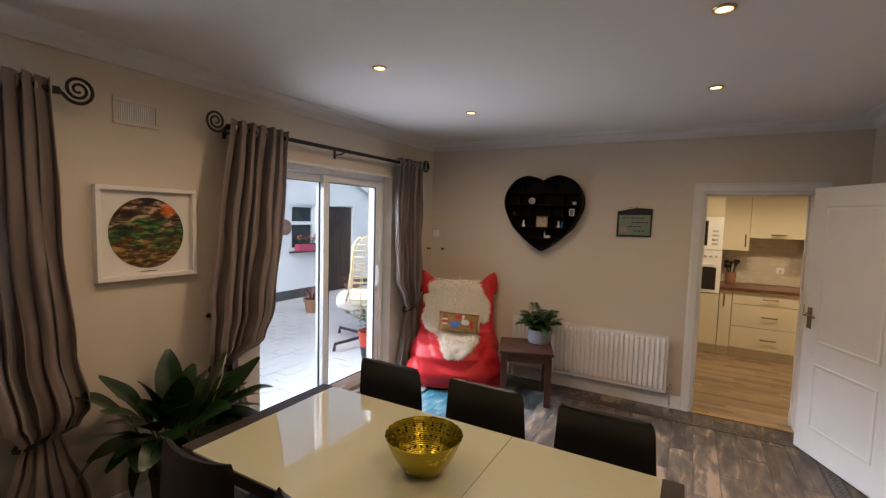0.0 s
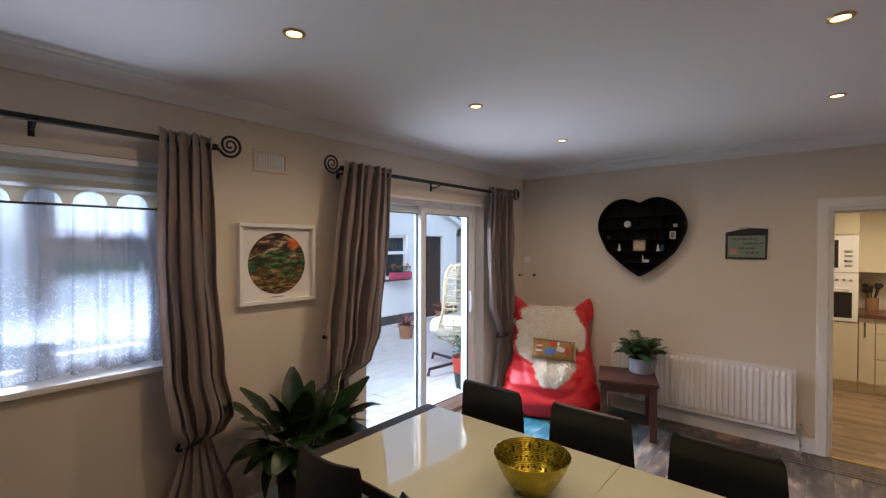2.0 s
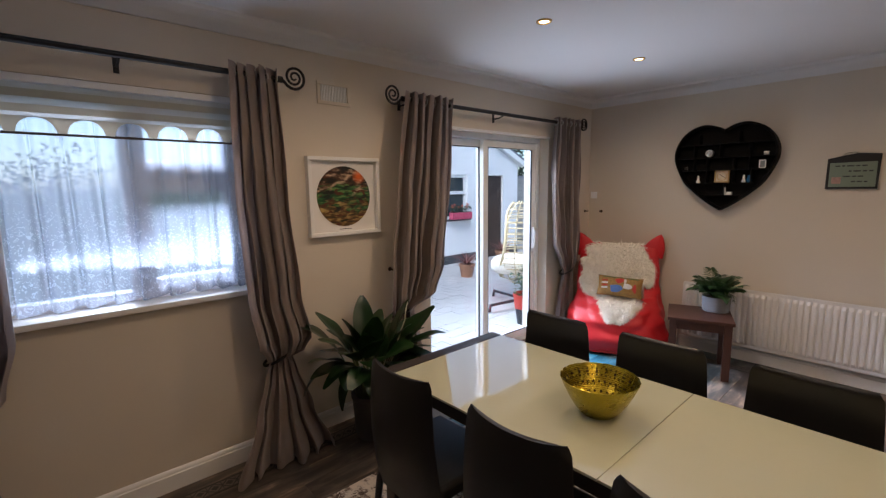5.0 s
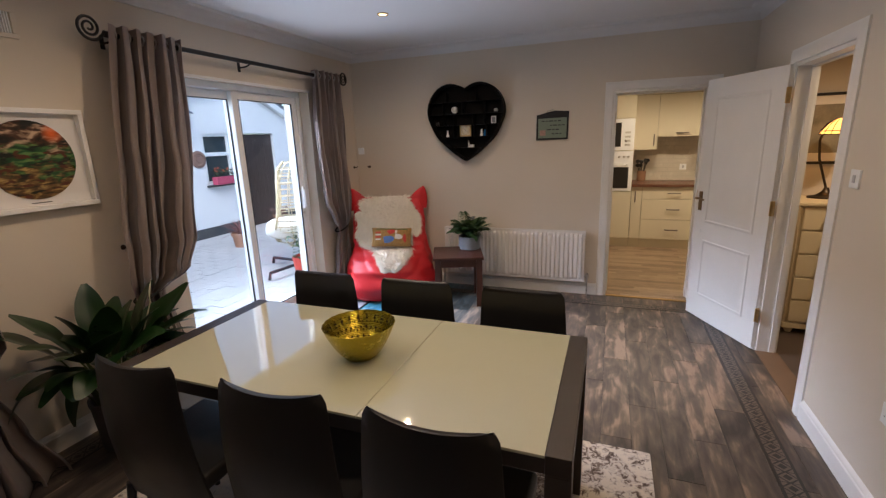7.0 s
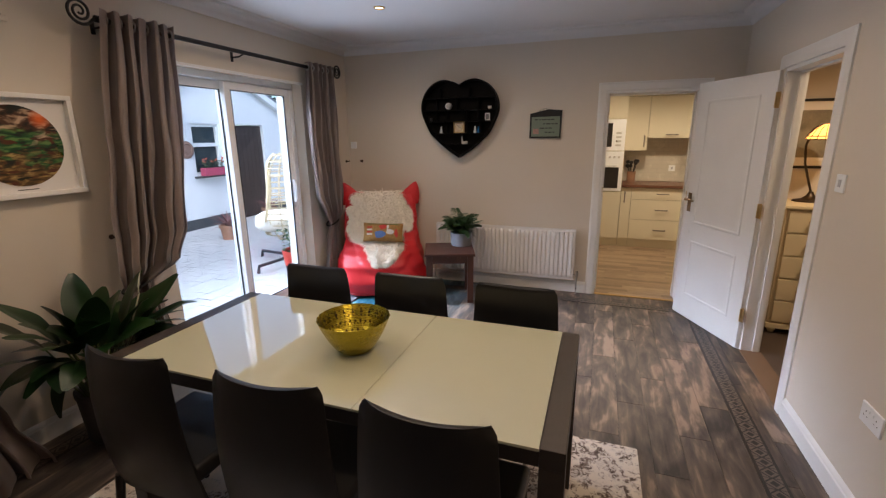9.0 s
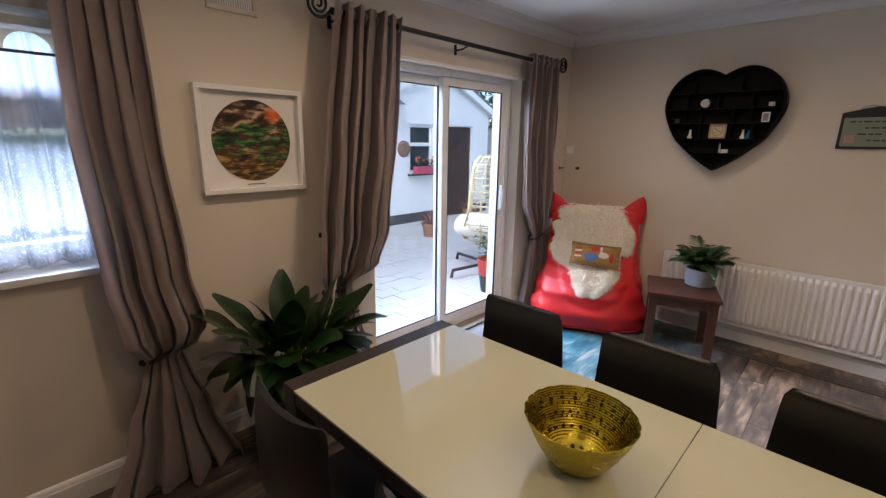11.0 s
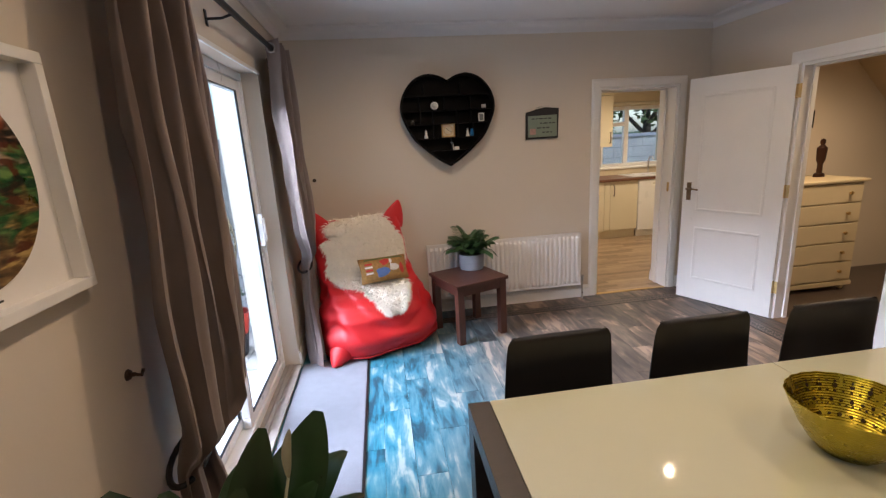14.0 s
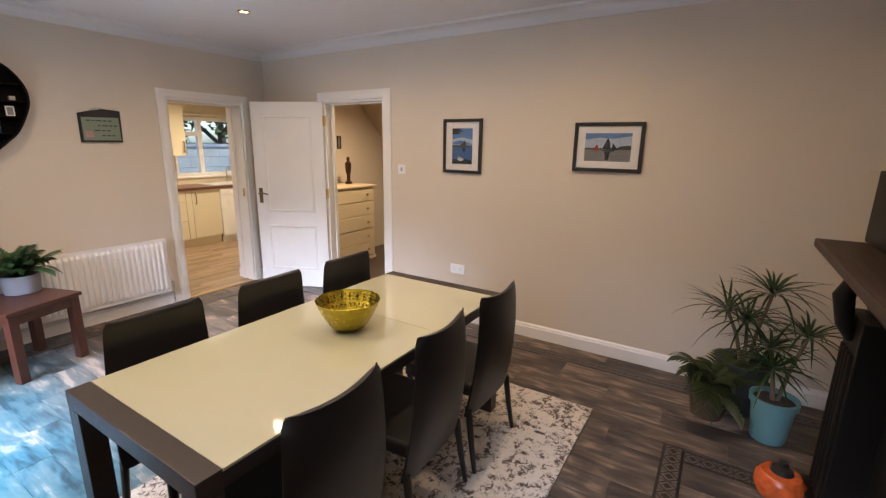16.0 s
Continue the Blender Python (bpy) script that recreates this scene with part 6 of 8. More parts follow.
FY = 7.45
unit("base_unit", 0.03, 0.168, 0.13, 0.865, FY, KY1, [(0.03, 0.168, 0.13, 0.865, 'v2')], "narrow cream base cabinet with bar handle", True)
unit("drawer_unit", 0.168, 0.968, 0.13, 0.865, FY, KY1, [(0.168, 0.968, 0.70, 0.865, 'h'), (0.168, 0.968, 0.415, 0.70, 'h'), (0.168, 0.968, 0.13, 0.415, 'h')], "cream three-drawer kitchen unit", True)
unit("base_unit", 0.968, 1.50, 0.13, 0.865, FY, KY1, [(0.968, 1.06, 0.13, 0.865, None), (1.06, 1.50, 0.13, 0.865, 'v2')], "cream base cabinet under the window", True)
unit("base_unit", 2.10, 2.69, 0.13, 0.865, FY, KY1, [(2.10, 2.69, 0.13, 0.865, 'v2')], "cream base cabinet under the window", True)
unit("wall_unit", -0.02, 0.33, 1.36, 2.10, 7.72, KY1, [(-0.02, 0.33, 1.36, 2.10, 'v')], "cream wall cabinet with bar handle", False)
unit("bridge_unit", 0.33, 0.94, 1.53, 2.10, 7.72, KY1, [(0.33, 0.94, 1.53, 2.10, 'b')], "cream wall cabinet over the hob", False)
unit("wall_unit", 0.94, 1.215, 1.36, 2.10, 7.72, KY1, [(0.94, 1.215, 1.36, 2.10, 'v')], "cream wall cabinet beside the window", False)
tagged(link("cabinet_cornice", solid(-0.62, 1.225, 7.70, KY1 - 0.002, 2.101, 2.135, 0.004), CREAM_UNIT), "cream cornice board along the wall cabinets", "cornice")
tagged(link("worktop", solid(0.03, 2.69, FY - 0.03, KY1 - 0.002, 0.866, 0.904, 0.004), WORKTOP), "walnut-coloured worktop along the kitchen wall", "worktop")

tall = unit("oven_housing", -0.62, 0.028, 0.13, 2.10, FY, KY1, [(-0.62, 0.028, 0.13, 0.80, None), (-0.62, 0.028, 1.80, 2.10, None)], "tall cream oven housing with built-in appliances", True)


def appliance(name, x0, x1, z0, z1, label, build):
    d = thing(name, at((x0 + x1) / 2, FY, z0), label, "appliance")
    w, h = x1 - x0, z1 - z0
    part("case", solid(-w / 2, w / 2, -0.012, 0.019, 0.0, h, 0.004), UPVC, d)
    build(d, w / 2, h)
    return d


def microwave_bits(d, w, h):
    part("window", solid(-w + 0.03, w - 0.17, -0.0155, -0.0125, 0.05, h - 0.05, 0.001), FRAME_BLACK, d, "dark microwave window")
    for i in range(4):
        part("button", solid(w - 0.12, w - 0.05, -0.015, -0.0125, 0.06 + i * 0.055, 0.085 + i * 0.055, 0.001), STEEL, d)


def oven_bits(d, w, h):
    part("control_panel", solid(-w + 0.01, w - 0.01, -0.0155, -0.0125, h - 0.14, h - 0.02, 0.001), UPVC, d)
    part("window", solid(-w + 0.05, w - 0.05, -0.0155, -0.0125, 0.04, h - 0.22, 0.001), FRAME_BLACK, d, "dark oven window")
    bm = bmesh.new()
    bar_handle(bm, -w + 0.08, h - 0.18, w - 0.08, h - 0.18, -0.012)
    part("handle", bm, UPVC, d)
    for i in range(3):
        bm = bmesh.new()
        lathe(bm, [(0.0, 0.0), (0.016, 0.0), (0.014, 0.014), (0.0, 0.014)], 14)
        bmesh.ops.transform(bm, matrix=pose(w - 0.06 - i * 0.06, -0.0157, h - 0.08, 90, 0, 0), verts=bm.verts)
        part("knob", bm, STEEL, d)


appliance("microwave", -0.615, 0.022, 1.37, 1.79, "white built-in microwave with dark window", microwave_bits)
appliance("oven", -0.615, 0.022, 0.81, 1.36, "white built-in oven with dark glass door", oven_bits)


def dishwasher_bits(d, w, h):
    part("control_panel", solid(-w + 0.004, w - 0.004, -0.018, -0.0125, h - 0.10, h - 0.004, 0.002), UPVC, d)
    part("grip", solid(-0.08, 0.08, -0.022, -0.0185, h - 0.07, h - 0.045, 0.002), STEEL, d)


d = appliance("dishwasher", 1.505, 2.095, 0.10, 0.862, "white freestanding dishwasher under the worktop", dishwasher_bits)
part("plinth", solid(-0.29, 0.29, 0.03, 0.05, -0.10, 0.0), UPVC, d)
part("body", solid(-0.293, 0.293, 0.02, 0.55, 0.0, 0.76), UPVC, d)

# tiled splashback
sb = thing("splashback", at(0, KY1 - 0.001, 0), "pale brick-laid wall tiles behind the worktop", "tiles", kind="structure")
bm = bmesh.new()
box(bm, 0.03, 1.195, -0.006, 0.0, 0.905, 1.525)
part("grout", bm, surf("pale_grout", (0.5, 0.46, 0.38), 0.9), sb, smooth=False)
tile = None
for r_ in range(10):
    zt = 0.907 + r_ * 0.062
    for c_ in range(-1, 10):
        xt = 0.03 + c_ * 0.124 + (0.062 if r_ % 2 else 0)
        if xt < 0.03 or xt + 0.121 > 1.195:
            continue
        if tile is None:
            bm = bmesh.new()
            box(bm, 0.0, 0.121, -0.010, -0.0061, 0.0, 0.059, 0.0015, seg=1)
            tile = part("tile", bm, SPLASH, sb, smooth=False)
            tile.location = (xt, 0, zt)
        else:
            ob = new("tile", tile.data)
            ob.parent = sb
            ob.location = (xt, 0, zt)

d = thing("utensil_pot", at(0.17, 7.92, 0.9045), "terracotta pot of dark kitchen utensils", "utensil pot")
bm = bmesh.new()
lathe(bm, [(0.0, 0.0), (0.055, 0.0), (0.06, 0.15), (0.054, 0.15), (0.05, 0.02), (0.0, 0.02)], 20)
part("pot", bm, surf("terracotta_pot", (0.30, 0.16, 0.09), 0.8), d)
rnd = random.Random(2)
for i in range(7):
    a = i * 0.9
    bm = bmesh.new()
    top = Vector((0.07 * math.cos(a), 0.05 * math.sin(a), rnd.uniform(0.22, 0.30)))
    tube(bm, [(0, 0, 0.03), top], 0.005, 6)
    lathe(bm, [(0.0, -0.03), (0.022, -0.015), (0.028, 0.0), (0.02, 0.022), (0.0, 0.03)], 10)
    for v in bm.verts[-50:]:
        v.co = Vector((v.co.x, v.co.y * 0.35, v.co.z)) + top
    part("utensil", bm, FRAME_BLACK, d)
wall_plate("power_socket", pose(0.72, KY1 - 0.011, 1.10), 0.086, 0.086, "white power socket on the tiles", "socket", switch_bits)

kw = thing("window_2", at(0, KY1, 0), "white kitchen casement window", "window", kind="structure")


def swap(bm):
    """Turn a frame built in y-z into one in x-z."""
    for v in bm.verts:
        v.co = Vector((v.co.y, -v.co.x, v.co.z))
    bmesh.ops.recalc_face_normals(bm, faces=bm.faces)
    return bm


bm = bmesh.new()
frame_bars(bm, -0.12, -0.05, KWIN[0], KWIN[1], KWIN[2], KWIN[3], 0.06)
box(bm, -0.12, -0.05, 1.615, 1.685, KWIN[2] + 0.06, KWIN[3] - 0.06, 0.003)
box(bm, -0.12, -0.05, KWIN[0] + 0.06, 1.615, 1.66, 1.72, 0.003)
part("window_frame", swap(bm), UPVC, kw)
for a, b, c, e in ((KWIN[0] + 0.05, 1.625, KWIN[2] + 0.05, 1.665), (KWIN[0] + 0.05, 1.625, 1.715, KWIN[3] - 0.05), (1.68, KWIN[1] - 0.05, KWIN[2] + 0.05, KWIN[3] - 0.05)):
    ob = part("glass_pane", solid(a, b, 0.078, 0.086, c, e), PANE, kw, smooth=False)
    ob.visible_shadow = False
part("window_sill", solid(KWIN[0] - 0.02, KWIN[1] + 0.02, -0.03, 0.055, KWIN[2] - 0.025, KWIN[2] + 0.003, 0.006), TRIM, kw)
d = thing("kitchen_blind", at(1.75, KY1 - 0.03, 1.96), "rolled cream blind above the kitchen window", "blind")
bm = bmesh.new()
tube(bm, [(-0.54, 0, 0.03), (0.54, 0, 0.03)], 0.03, 14)
part("roll", bm, surf("cream_roller_cloth", (0.6, 0.55, 0.42), 0.8), d)
d = thing("sink_drainer", at(1.85, 7.74, 0.9045), "white sink drainer set in the worktop", "sink")
part("drainer", solid(-0.40, 0.40, -0.22, 0.22, 0.0, 0.010, 0.004), UPVC, d)
bm = bmesh.new()
tube(bm, [(0.1, 0.19, 0.01), (0.1, 0.19, 0.22), (0.1, 0.15, 0.27), (0.1, 0.09, 0.26), (0.1, 0.07, 0.22)], 0.011, 8)
part("tap", bm, STEEL, d, "chrome swan-neck tap")
for lx, ly in ((0.2, 6.6), (1.4, 6.7)):
    d = thing("downlight", at(lx, ly, 2.46), "recessed kitchen ceiling downlight, lit", "ceiling light", "kitchen downlights")
    bm = bmesh.new()
    lathe(bm, [(0.0, -0.004), (0.03, -0.004), (0.03, -0.0005), (0.0, 0.0)], 20)
    part("lamp_face", bm, BULB, d)


# ---------------------------------------------------------------- hall
HX0, HX1, HY0 = EX + 0.12, 3.5, 2.2
HALL_WALL = surf("cream_hall_paint", (0.66, 0.56, 0.40), 0.7, var=0.03)
wall("wall_hall_east", "x", HX1, HX1 + 0.15, HY0 - 0.15, NY, 0.0, 2.6, [], HALL_WALL, "cream hall wall")
wall("wall_hall_south", "y", HY0 - 0.15, HY0, HX0, HX1, 0.0, 2.6, [], HALL_WALL, "cream hall end wall")
structure("ceiling_hall", solid(HX0, HX1, HY0, NY, 2.46, 2.6), CEILING, "white hall ceiling", "ceiling")
structure("floor_hall", solid(EX + 0.001, HX1, HY0, NY - 0.001, -0.006, 0.0), surf("dark_hall_boards", (0.075, 0.055, 0.045), 0.4, var=0.4, scale=4, stretch=(4, 1, 1)), "dark wood-look hall floor", "floor")
bm = bmesh.new()
sheet(bm, [[(2.05, 4.45, 2.459), (2.05, NY - 0.001, 2.459)], [(3.49, 4.45, 1.05), (3.49, NY - 0.001, 1.05)]])
bmesh.ops.solidify(bm, geom=bm.faces[:], thickness=0.04)
structure("stair_soffit", bm, HALL_WALL, "cream sloping underside of the stairs", "stairs")
bm = bmesh.new()
flat(bm, [(1.98, 2.459), (2.22, 2.459), (3.49, 1.22), (3.49, 1.0)], 0.0, 0.04, lambda p: (p[0], 4.405 + p[2], p[1]))
bmesh.ops.recalc_face_normals(bm, faces=bm.faces)
structure("stair_string", bm, MAHOGANY, "dark wooden stair string", "stairs")
tagged(link("door_sill", solid(EX - 0.01, EX + 0.13, HDOOR[0] + 0.026, HDOOR[1] - 0.026, 0.0005, 0.007, 0.002), surf("wooden_door_sill", (0.16, 0.10, 0.06), 0.5, var=0.2)), "worn wooden strip in the hall doorway", "threshold", kind="structure")


def chest():
    x0, x1, y0, y1, h = 1.10, 2.03, 4.72, 5.17, 1.05
    d = thing("chest_of_drawers", at((x0 + x1) / 2, (y0 + y1) / 2, 0), "cream painted five-drawer chest of drawers", "chest of drawers")
    paint = surf("cream_furniture_paint", (0.68, 0.58, 0.38), 0.4, var=0.04)
    hw, hd = (x1 - x0) / 2, (y1 - y0) / 2
    part("carcass", solid(-hw, hw, -hd + 0.014, hd, 0.09, h - 0.026, 0.003), paint, d)
    part("top", solid(-hw - 0.025, hw + 0.025, -hd - 0.022, hd, h - 0.025, h, 0.008), paint, d)
    part("base_moulding", solid(-hw - 0.008, hw + 0.008, -hd - 0.004, hd, 0.045, 0.0895, 0.006), paint, d)
    for sx in (-1, 1):
        for sy in (-1, 1):
            bm = bmesh.new()
            lathe(bm, [(0.0, 0.0), (0.02, 0.0), (0.03, 0.02), (0.026, 0.044), (0.0, 0.0445)], 16, sx * (hw - 0.05), sy * (hd - 0.05))
            part("foot", bm, paint, d)
    n = 5
    dz = (h - 0.03 - 0.10) / n
    for i in range(n):
        z0 = 0.10 + i * dz
        f = part("drawer", solid(-hw + 0.02, hw - 0.02, -hd - 0.006, -hd + 0.0135, z0 + 0.006, z0 + dz - 0.006, 0.006), paint, d)
        for sx in (-1, 1):
            bm = bmesh.new()
            lathe(bm, [(0.0, 0.0), (0.008, 0.0), (0.008, 0.012), (0.017, 0.018), (0.014, 0.028), (0.0, 0.03)], 14)
            bmesh.ops.transform(bm, matrix=pose(sx * (hw - 0.16), -hd - 0.006, z0 + dz / 2, 90, 0, 0), verts=bm.verts)
            part("knob", bm, BRASS, f, "small brass knob")
    return d


chest()
d = thing("figurine", at(1.86, 5.02, 1.0505), "small dark bronze standing figurine on the chest", "statuette")
bm = bmesh.new()
lathe(bm, [(0.0, 0.0), (0.055, 0.0), (0.05, 0.03), (0.028, 0.04), (0.026, 0.12), (0.042, 0.16), (0.046, 0.22), (0.05, 0.27), (0.03, 0.29), (0.018, 0.30), (0.026, 0.32), (0.024, 0.345), (0.0, 0.36)], 18)
for v in bm.verts:
    v.co.y *= 0.7
part("body", bm, surf("dark_bronze", (0.05, 0.022, 0.014), 0.4, metal=0.5), d)


def table_lamp():
    d = thing("table_lamp", at(1.33, 5.0, 1.0505), "stained glass table lamp on a bronze base, lit", "lamp")
    bronze = surf("lamp_bronze", (0.05, 0.035, 0.022), 0.4, metal=0.7)
    bm = bmesh.new()
    lathe(bm, [(0.0, 0.0), (0.095, 0.0), (0.09, 0.012), (0.05, 0.022), (0.022, 0.05), (0.012, 0.08), (0.0, 0.082)], 24)
    for v in bm.verts:
        v.co.x *= 1.25
    part("base", bm, bronze, d)
    bm = bmesh.new()
    tube(bm, [(0, 0, 0.07), (-0.03, 0, 0.16), (-0.075, 0, 0.30), (-0.09, 0, 0.44), (-0.06, 0, 0.56), (-0.01, 0, 0.60), (0.035, 0, 0.585)], 0.009, 8)
    part("stem", bm, bronze, d)
    amber = glow("lit_amber_glass", (1.0, 0.42, 0.07), 2.2)
    bm = bmesh.new()
    lathe(bm, [(0.125, 0.485), (0.118, 0.510), (0.090, 0.555), (0.048, 0.590), (0.02, 0.600)], 16, 0.03, 0)
    part("shade", bm, amber, d, "glowing amber stained glass shade")
    bm = bmesh.new()
    for i in range(16):
        a = 2 * math.pi * i / 16
        tube(bm, [(0.03 + r_ * 1.01 * math.cos(a), r_ * 1.01 * math.sin(a), z_) for r_, z_ in ((0.126, 0.485), (0.119, 0.511), (0.091, 0.556), (0.049, 0.591))], 0.0025, 4)
    for r_, z_ in ((0.127, 0.486), (0.1195, 0.510)):
        tube(bm, [(0.03 + r_ * math.cos(a), r_ * math.sin(a), z_) for a in (2 * math.pi * i / 32 for i in range(32))], 0.0035, 5, True)
    part("leading", bm, bronze, d)
    return d


table_lamp()
d = thing("framed_print", pose(1.36, NY, 1.575), "dark framed print of a misty scene behind the lamp", "picture")
bm = bmesh.new()
rim(bm, 0.72, 0.56, 0.022, 0.02)
part("frame", bm, FRAME_BLACK, d)
part("mount", solid(-0.34, 0.34, -0.008, -0.001, -0.26, 0.26), MOUNT, d)
part("print", solid(-0.27, 0.27, -0.0095, -0.0082, -0.19, 0.19), print_ink("misty_print_ink", (0.22, 0.20, 0.15), 0.6, 7, (1, 1, 1)), d)
d = thing("framed_print", pose(1.95, NY, 1.59), "tiny dark framed picture by the stairs", "picture")
bm = bmesh.new()
rim(bm, 0.07, 0.17, 0.012, 0.015)
part("frame", bm, FRAME_BLACK, d)
part("print", solid(-0.025, 0.025, -0.004, -0.001, -0.075, 0.075), INK["grey"], d)


# ---------------------------------------------------------------- fireplace end
structure("chimney_breast", solid(-1.80, -0.33, SY, 0.10, 0.0, CEIL), WALL, "cream chimney breast", "wall")
EBONY = surf("black_carved_fireplace", (0.008, 0.007, 0.006), 0.45, var=0.3, scale=6, bump=0.2, spec=0.2)


def fireplace():
    d = thing("fireplace", at(-1.055, 0.10, 0), "dark carved wooden fireplace surround with deep mantel", "fireplace")
    part("mantel_shelf", solid(-0.945, 0.945, 0.0, 0.29, 1.175, 1.212, 0.008), surf("dark_mantel_wood", (0.040, 0.022, 0.013), 0.5, var=0.3, scale=5, stretch=(1, 8, 1), spec=0.3), d)
    bm = bmesh.new()
    for i, (w, dep, z0, z1) in enumerate(((0.90, 0.22, 1.15, 1.1745), (0.87, 0.18, 1.12, 1.15), (0.85, 0.10, 0.96, 1.12))):
        box(bm, -w, w, 0.0, dep, z0, z1, 0.006)
    part("frieze", bm, EBONY, d)
    for s in (-1, 1):
        bm = bmesh.new()
        box(bm, min(s * 0.62, s * 0.84), max(s * 0.62, s * 0.84), 0.0, 0.15, 0.14, 0.96, 0.006)
        box(bm, min(s * 0.59, s * 0.87), max(s * 0.59, s * 0.87), 0.0, 0.18, 0.0, 0.14, 0.008)
        part("jamb", bm, EBONY, d)
        bm = bmesh.new()
        tube(bm, [(s * 0.73, 0.15, 0.86), (s * 0.73, 0.18, 0.92), (s * 0.73, 0.20, 1.03), (s * 0.73, 0.17, 1.115)], [0.02, 0.03, 0.036, 0.028], 12)
        part("corbel", bm, EBONY, d, "carved dark corbel")
        bm = bmesh.new()
        for k in range(4):
            tube(bm, [(s * (0.66 + 0.045 * k), 0.152, 0.18), (s * (0.66 + 0.045 * k), 0.152, 0.82)], 0.012, 8)
        part("fluting", bm, EBONY, d)
    part("firebox_surround", solid(-0.62, 0.62, 0.0, 0.03, 0.0, 0.96), surf("black_cast_iron", (0.02, 0.02, 0.02), 0.5, metal=0.6), d)
    return d


fireplace()
d = thing("mantel_mirror", at(-0.56, 0.215, 1.2125), "low black carved panel standing on the mantel", "mirror")
part("panel", solid(-0.48, 0.48, -0.02, 0.012, 0.0, 0.29, 0.006), EBONY, d)
d = thing("spider_plant", at(-1.66, 0.26, 1.2125), "strap-leaved plant in a small pot on the mantel", "plant")
bm = bmesh.new()
lathe(bm, [(0.0, 0.0), (0.05, 0.0), (0.065, 0.11), (0.058, 0.11), (0.05, 0.09), (0.0, 0.09)], 20)
part("pot", bm, CONCRETE, d)
bm = bmesh.new()
rnd = random.Random(9)
for i, a in enumerate((2.2, 2.6, 3.2, 4.0, 0.6, 1.3, 5.2)):
    set_rows(bm, leaf_rows(0.40 if i else 0.47, 0.013, 0.5, 0.3, 3, 12, 0.7), frame_along(Vector((0, 0, 0.09)), Vector((math.cos(a), math.sin(a) * (0.6 if math.sin(a) > 0 else 0.3), 1.5))))
part("leaves", bm, LEAF, d, angle=80)
d = thing("orange_pot", at(-0.28, 0.36, 0.0), "orange glazed cast pot with dark lid on the hearth", "pot")
bm = bmesh.new()
lathe(bm, [(0.0, 0.03), (0.05, 0.03), (0.085, 0.06), (0.098, 0.10), (0.095, 0.14), (0.075, 0.165), (0.05, 0.17), (0.0, 0.172)], 28)
part("body", bm, surf("orange_glaze", (0.48, 0.09, 0.02), 0.2, var=0.5, scale=30), d)
bm = bmesh.new()
lathe(bm, [(0.0, 0.0), (0.05, 0.0), (0.045, 0.031), (0.0, 0.0315)], 20)
part("foot", bm, FRAME_BLACK, d)
bm = bmesh.new()
lathe(bm, [(0.0, 0.171), (0.045, 0.172), (0.04, 0.19), (0.018, 0.20), (0.02, 0.225), (0.0, 0.23)], 20)
part("lid", bm, FRAME_BLACK, d)


# ---------------------------------------------------------------- patterned border strips in the floor
STRIP = surf("dark_border_vinyl", (0.014, 0.012, 0.011), 0.4, var=0.2)
LATTICE = surf("taupe_lattice_inlay", (0.115, 0.09, 0.073), 0.4, var=0.25, scale=20)


def border(name, p, q, width=0.105):
    """A dark inlaid strip with a lattice of lozenges between two lines."""
    p, q = Vector((*p, 0)), Vector((*q, 0))
    L = (q - p).length
    m = Matrix.Translation(p) @ (q - p).to_track_quat('Y', 'Z').to_matrix().to_4x4()
    d = thing(name, m, "dark inlaid floor border with a lattice pattern", "floor border", kind="structure")
    part("ground", solid(-width / 2, width / 2, 0.0, L, 0.0, 0.0012), STRIP, d, smooth=False)
    bm = bmesh.new()
    n = max(1, round(L / 0.075))
    s = L / n
    hw = width / 2 - 0.014
    for i in range(n):
        y = i * s + s / 2
        a, b = s / 2 - 0.004, hw
        out = [(0, y - a), (b, y), (0, y + a), (-b, y)]
        bm.faces.new([bm.verts.new((x_, y_, 0.0018)) for x_, y_ in out])
        for sx in (-1, 1):
            for sy in (-1, 1):
                tri = [(sx * hw, y + sy * 0.008), (sx * hw, y + sy * (a + 0.002)), (sx * 0.010, y + sy * (a + 0.002))]
                bm.faces.new([bm.verts.new((x_, y_, 0.0018)) for x_, y_ in tri])
    for f in bm.faces:
        f.normal_update()
        if f.normal.z < 0:
            f.normal_flip()
    part("lattice", bm, LATTICE, d, smooth=False)
    bm = bmesh.new()
    for i in range(n):
        y = i * s + s / 2
        out = [(0, y - s * 0.28), (hw * 0.55, y), (0, y + s * 0.28), (-hw * 0.55, y)]
        bm.faces.new([bm.verts.new((x_, y_, 0.0023)) for x_, y_ in out])
    for f in bm.faces:
        f.normal_update()
        if f.normal.z < 0:
            f.normal_flip()
    part("lozenges", bm, STRIP, d, smooth=False)


border("border_east", (0.60, -0.30), (0.60, 4.97))
border("border_north", (0.545, 5.022), (-2.45, 5.022))
border("border_west", (-2.865, 0.0), (-2.865, 2.41))
border("border_hearth", (-2.02, 0.79), (-0.10, 0.79))
border("border_hearth", (-0.152, 0.735), (-0.152, 0.30))


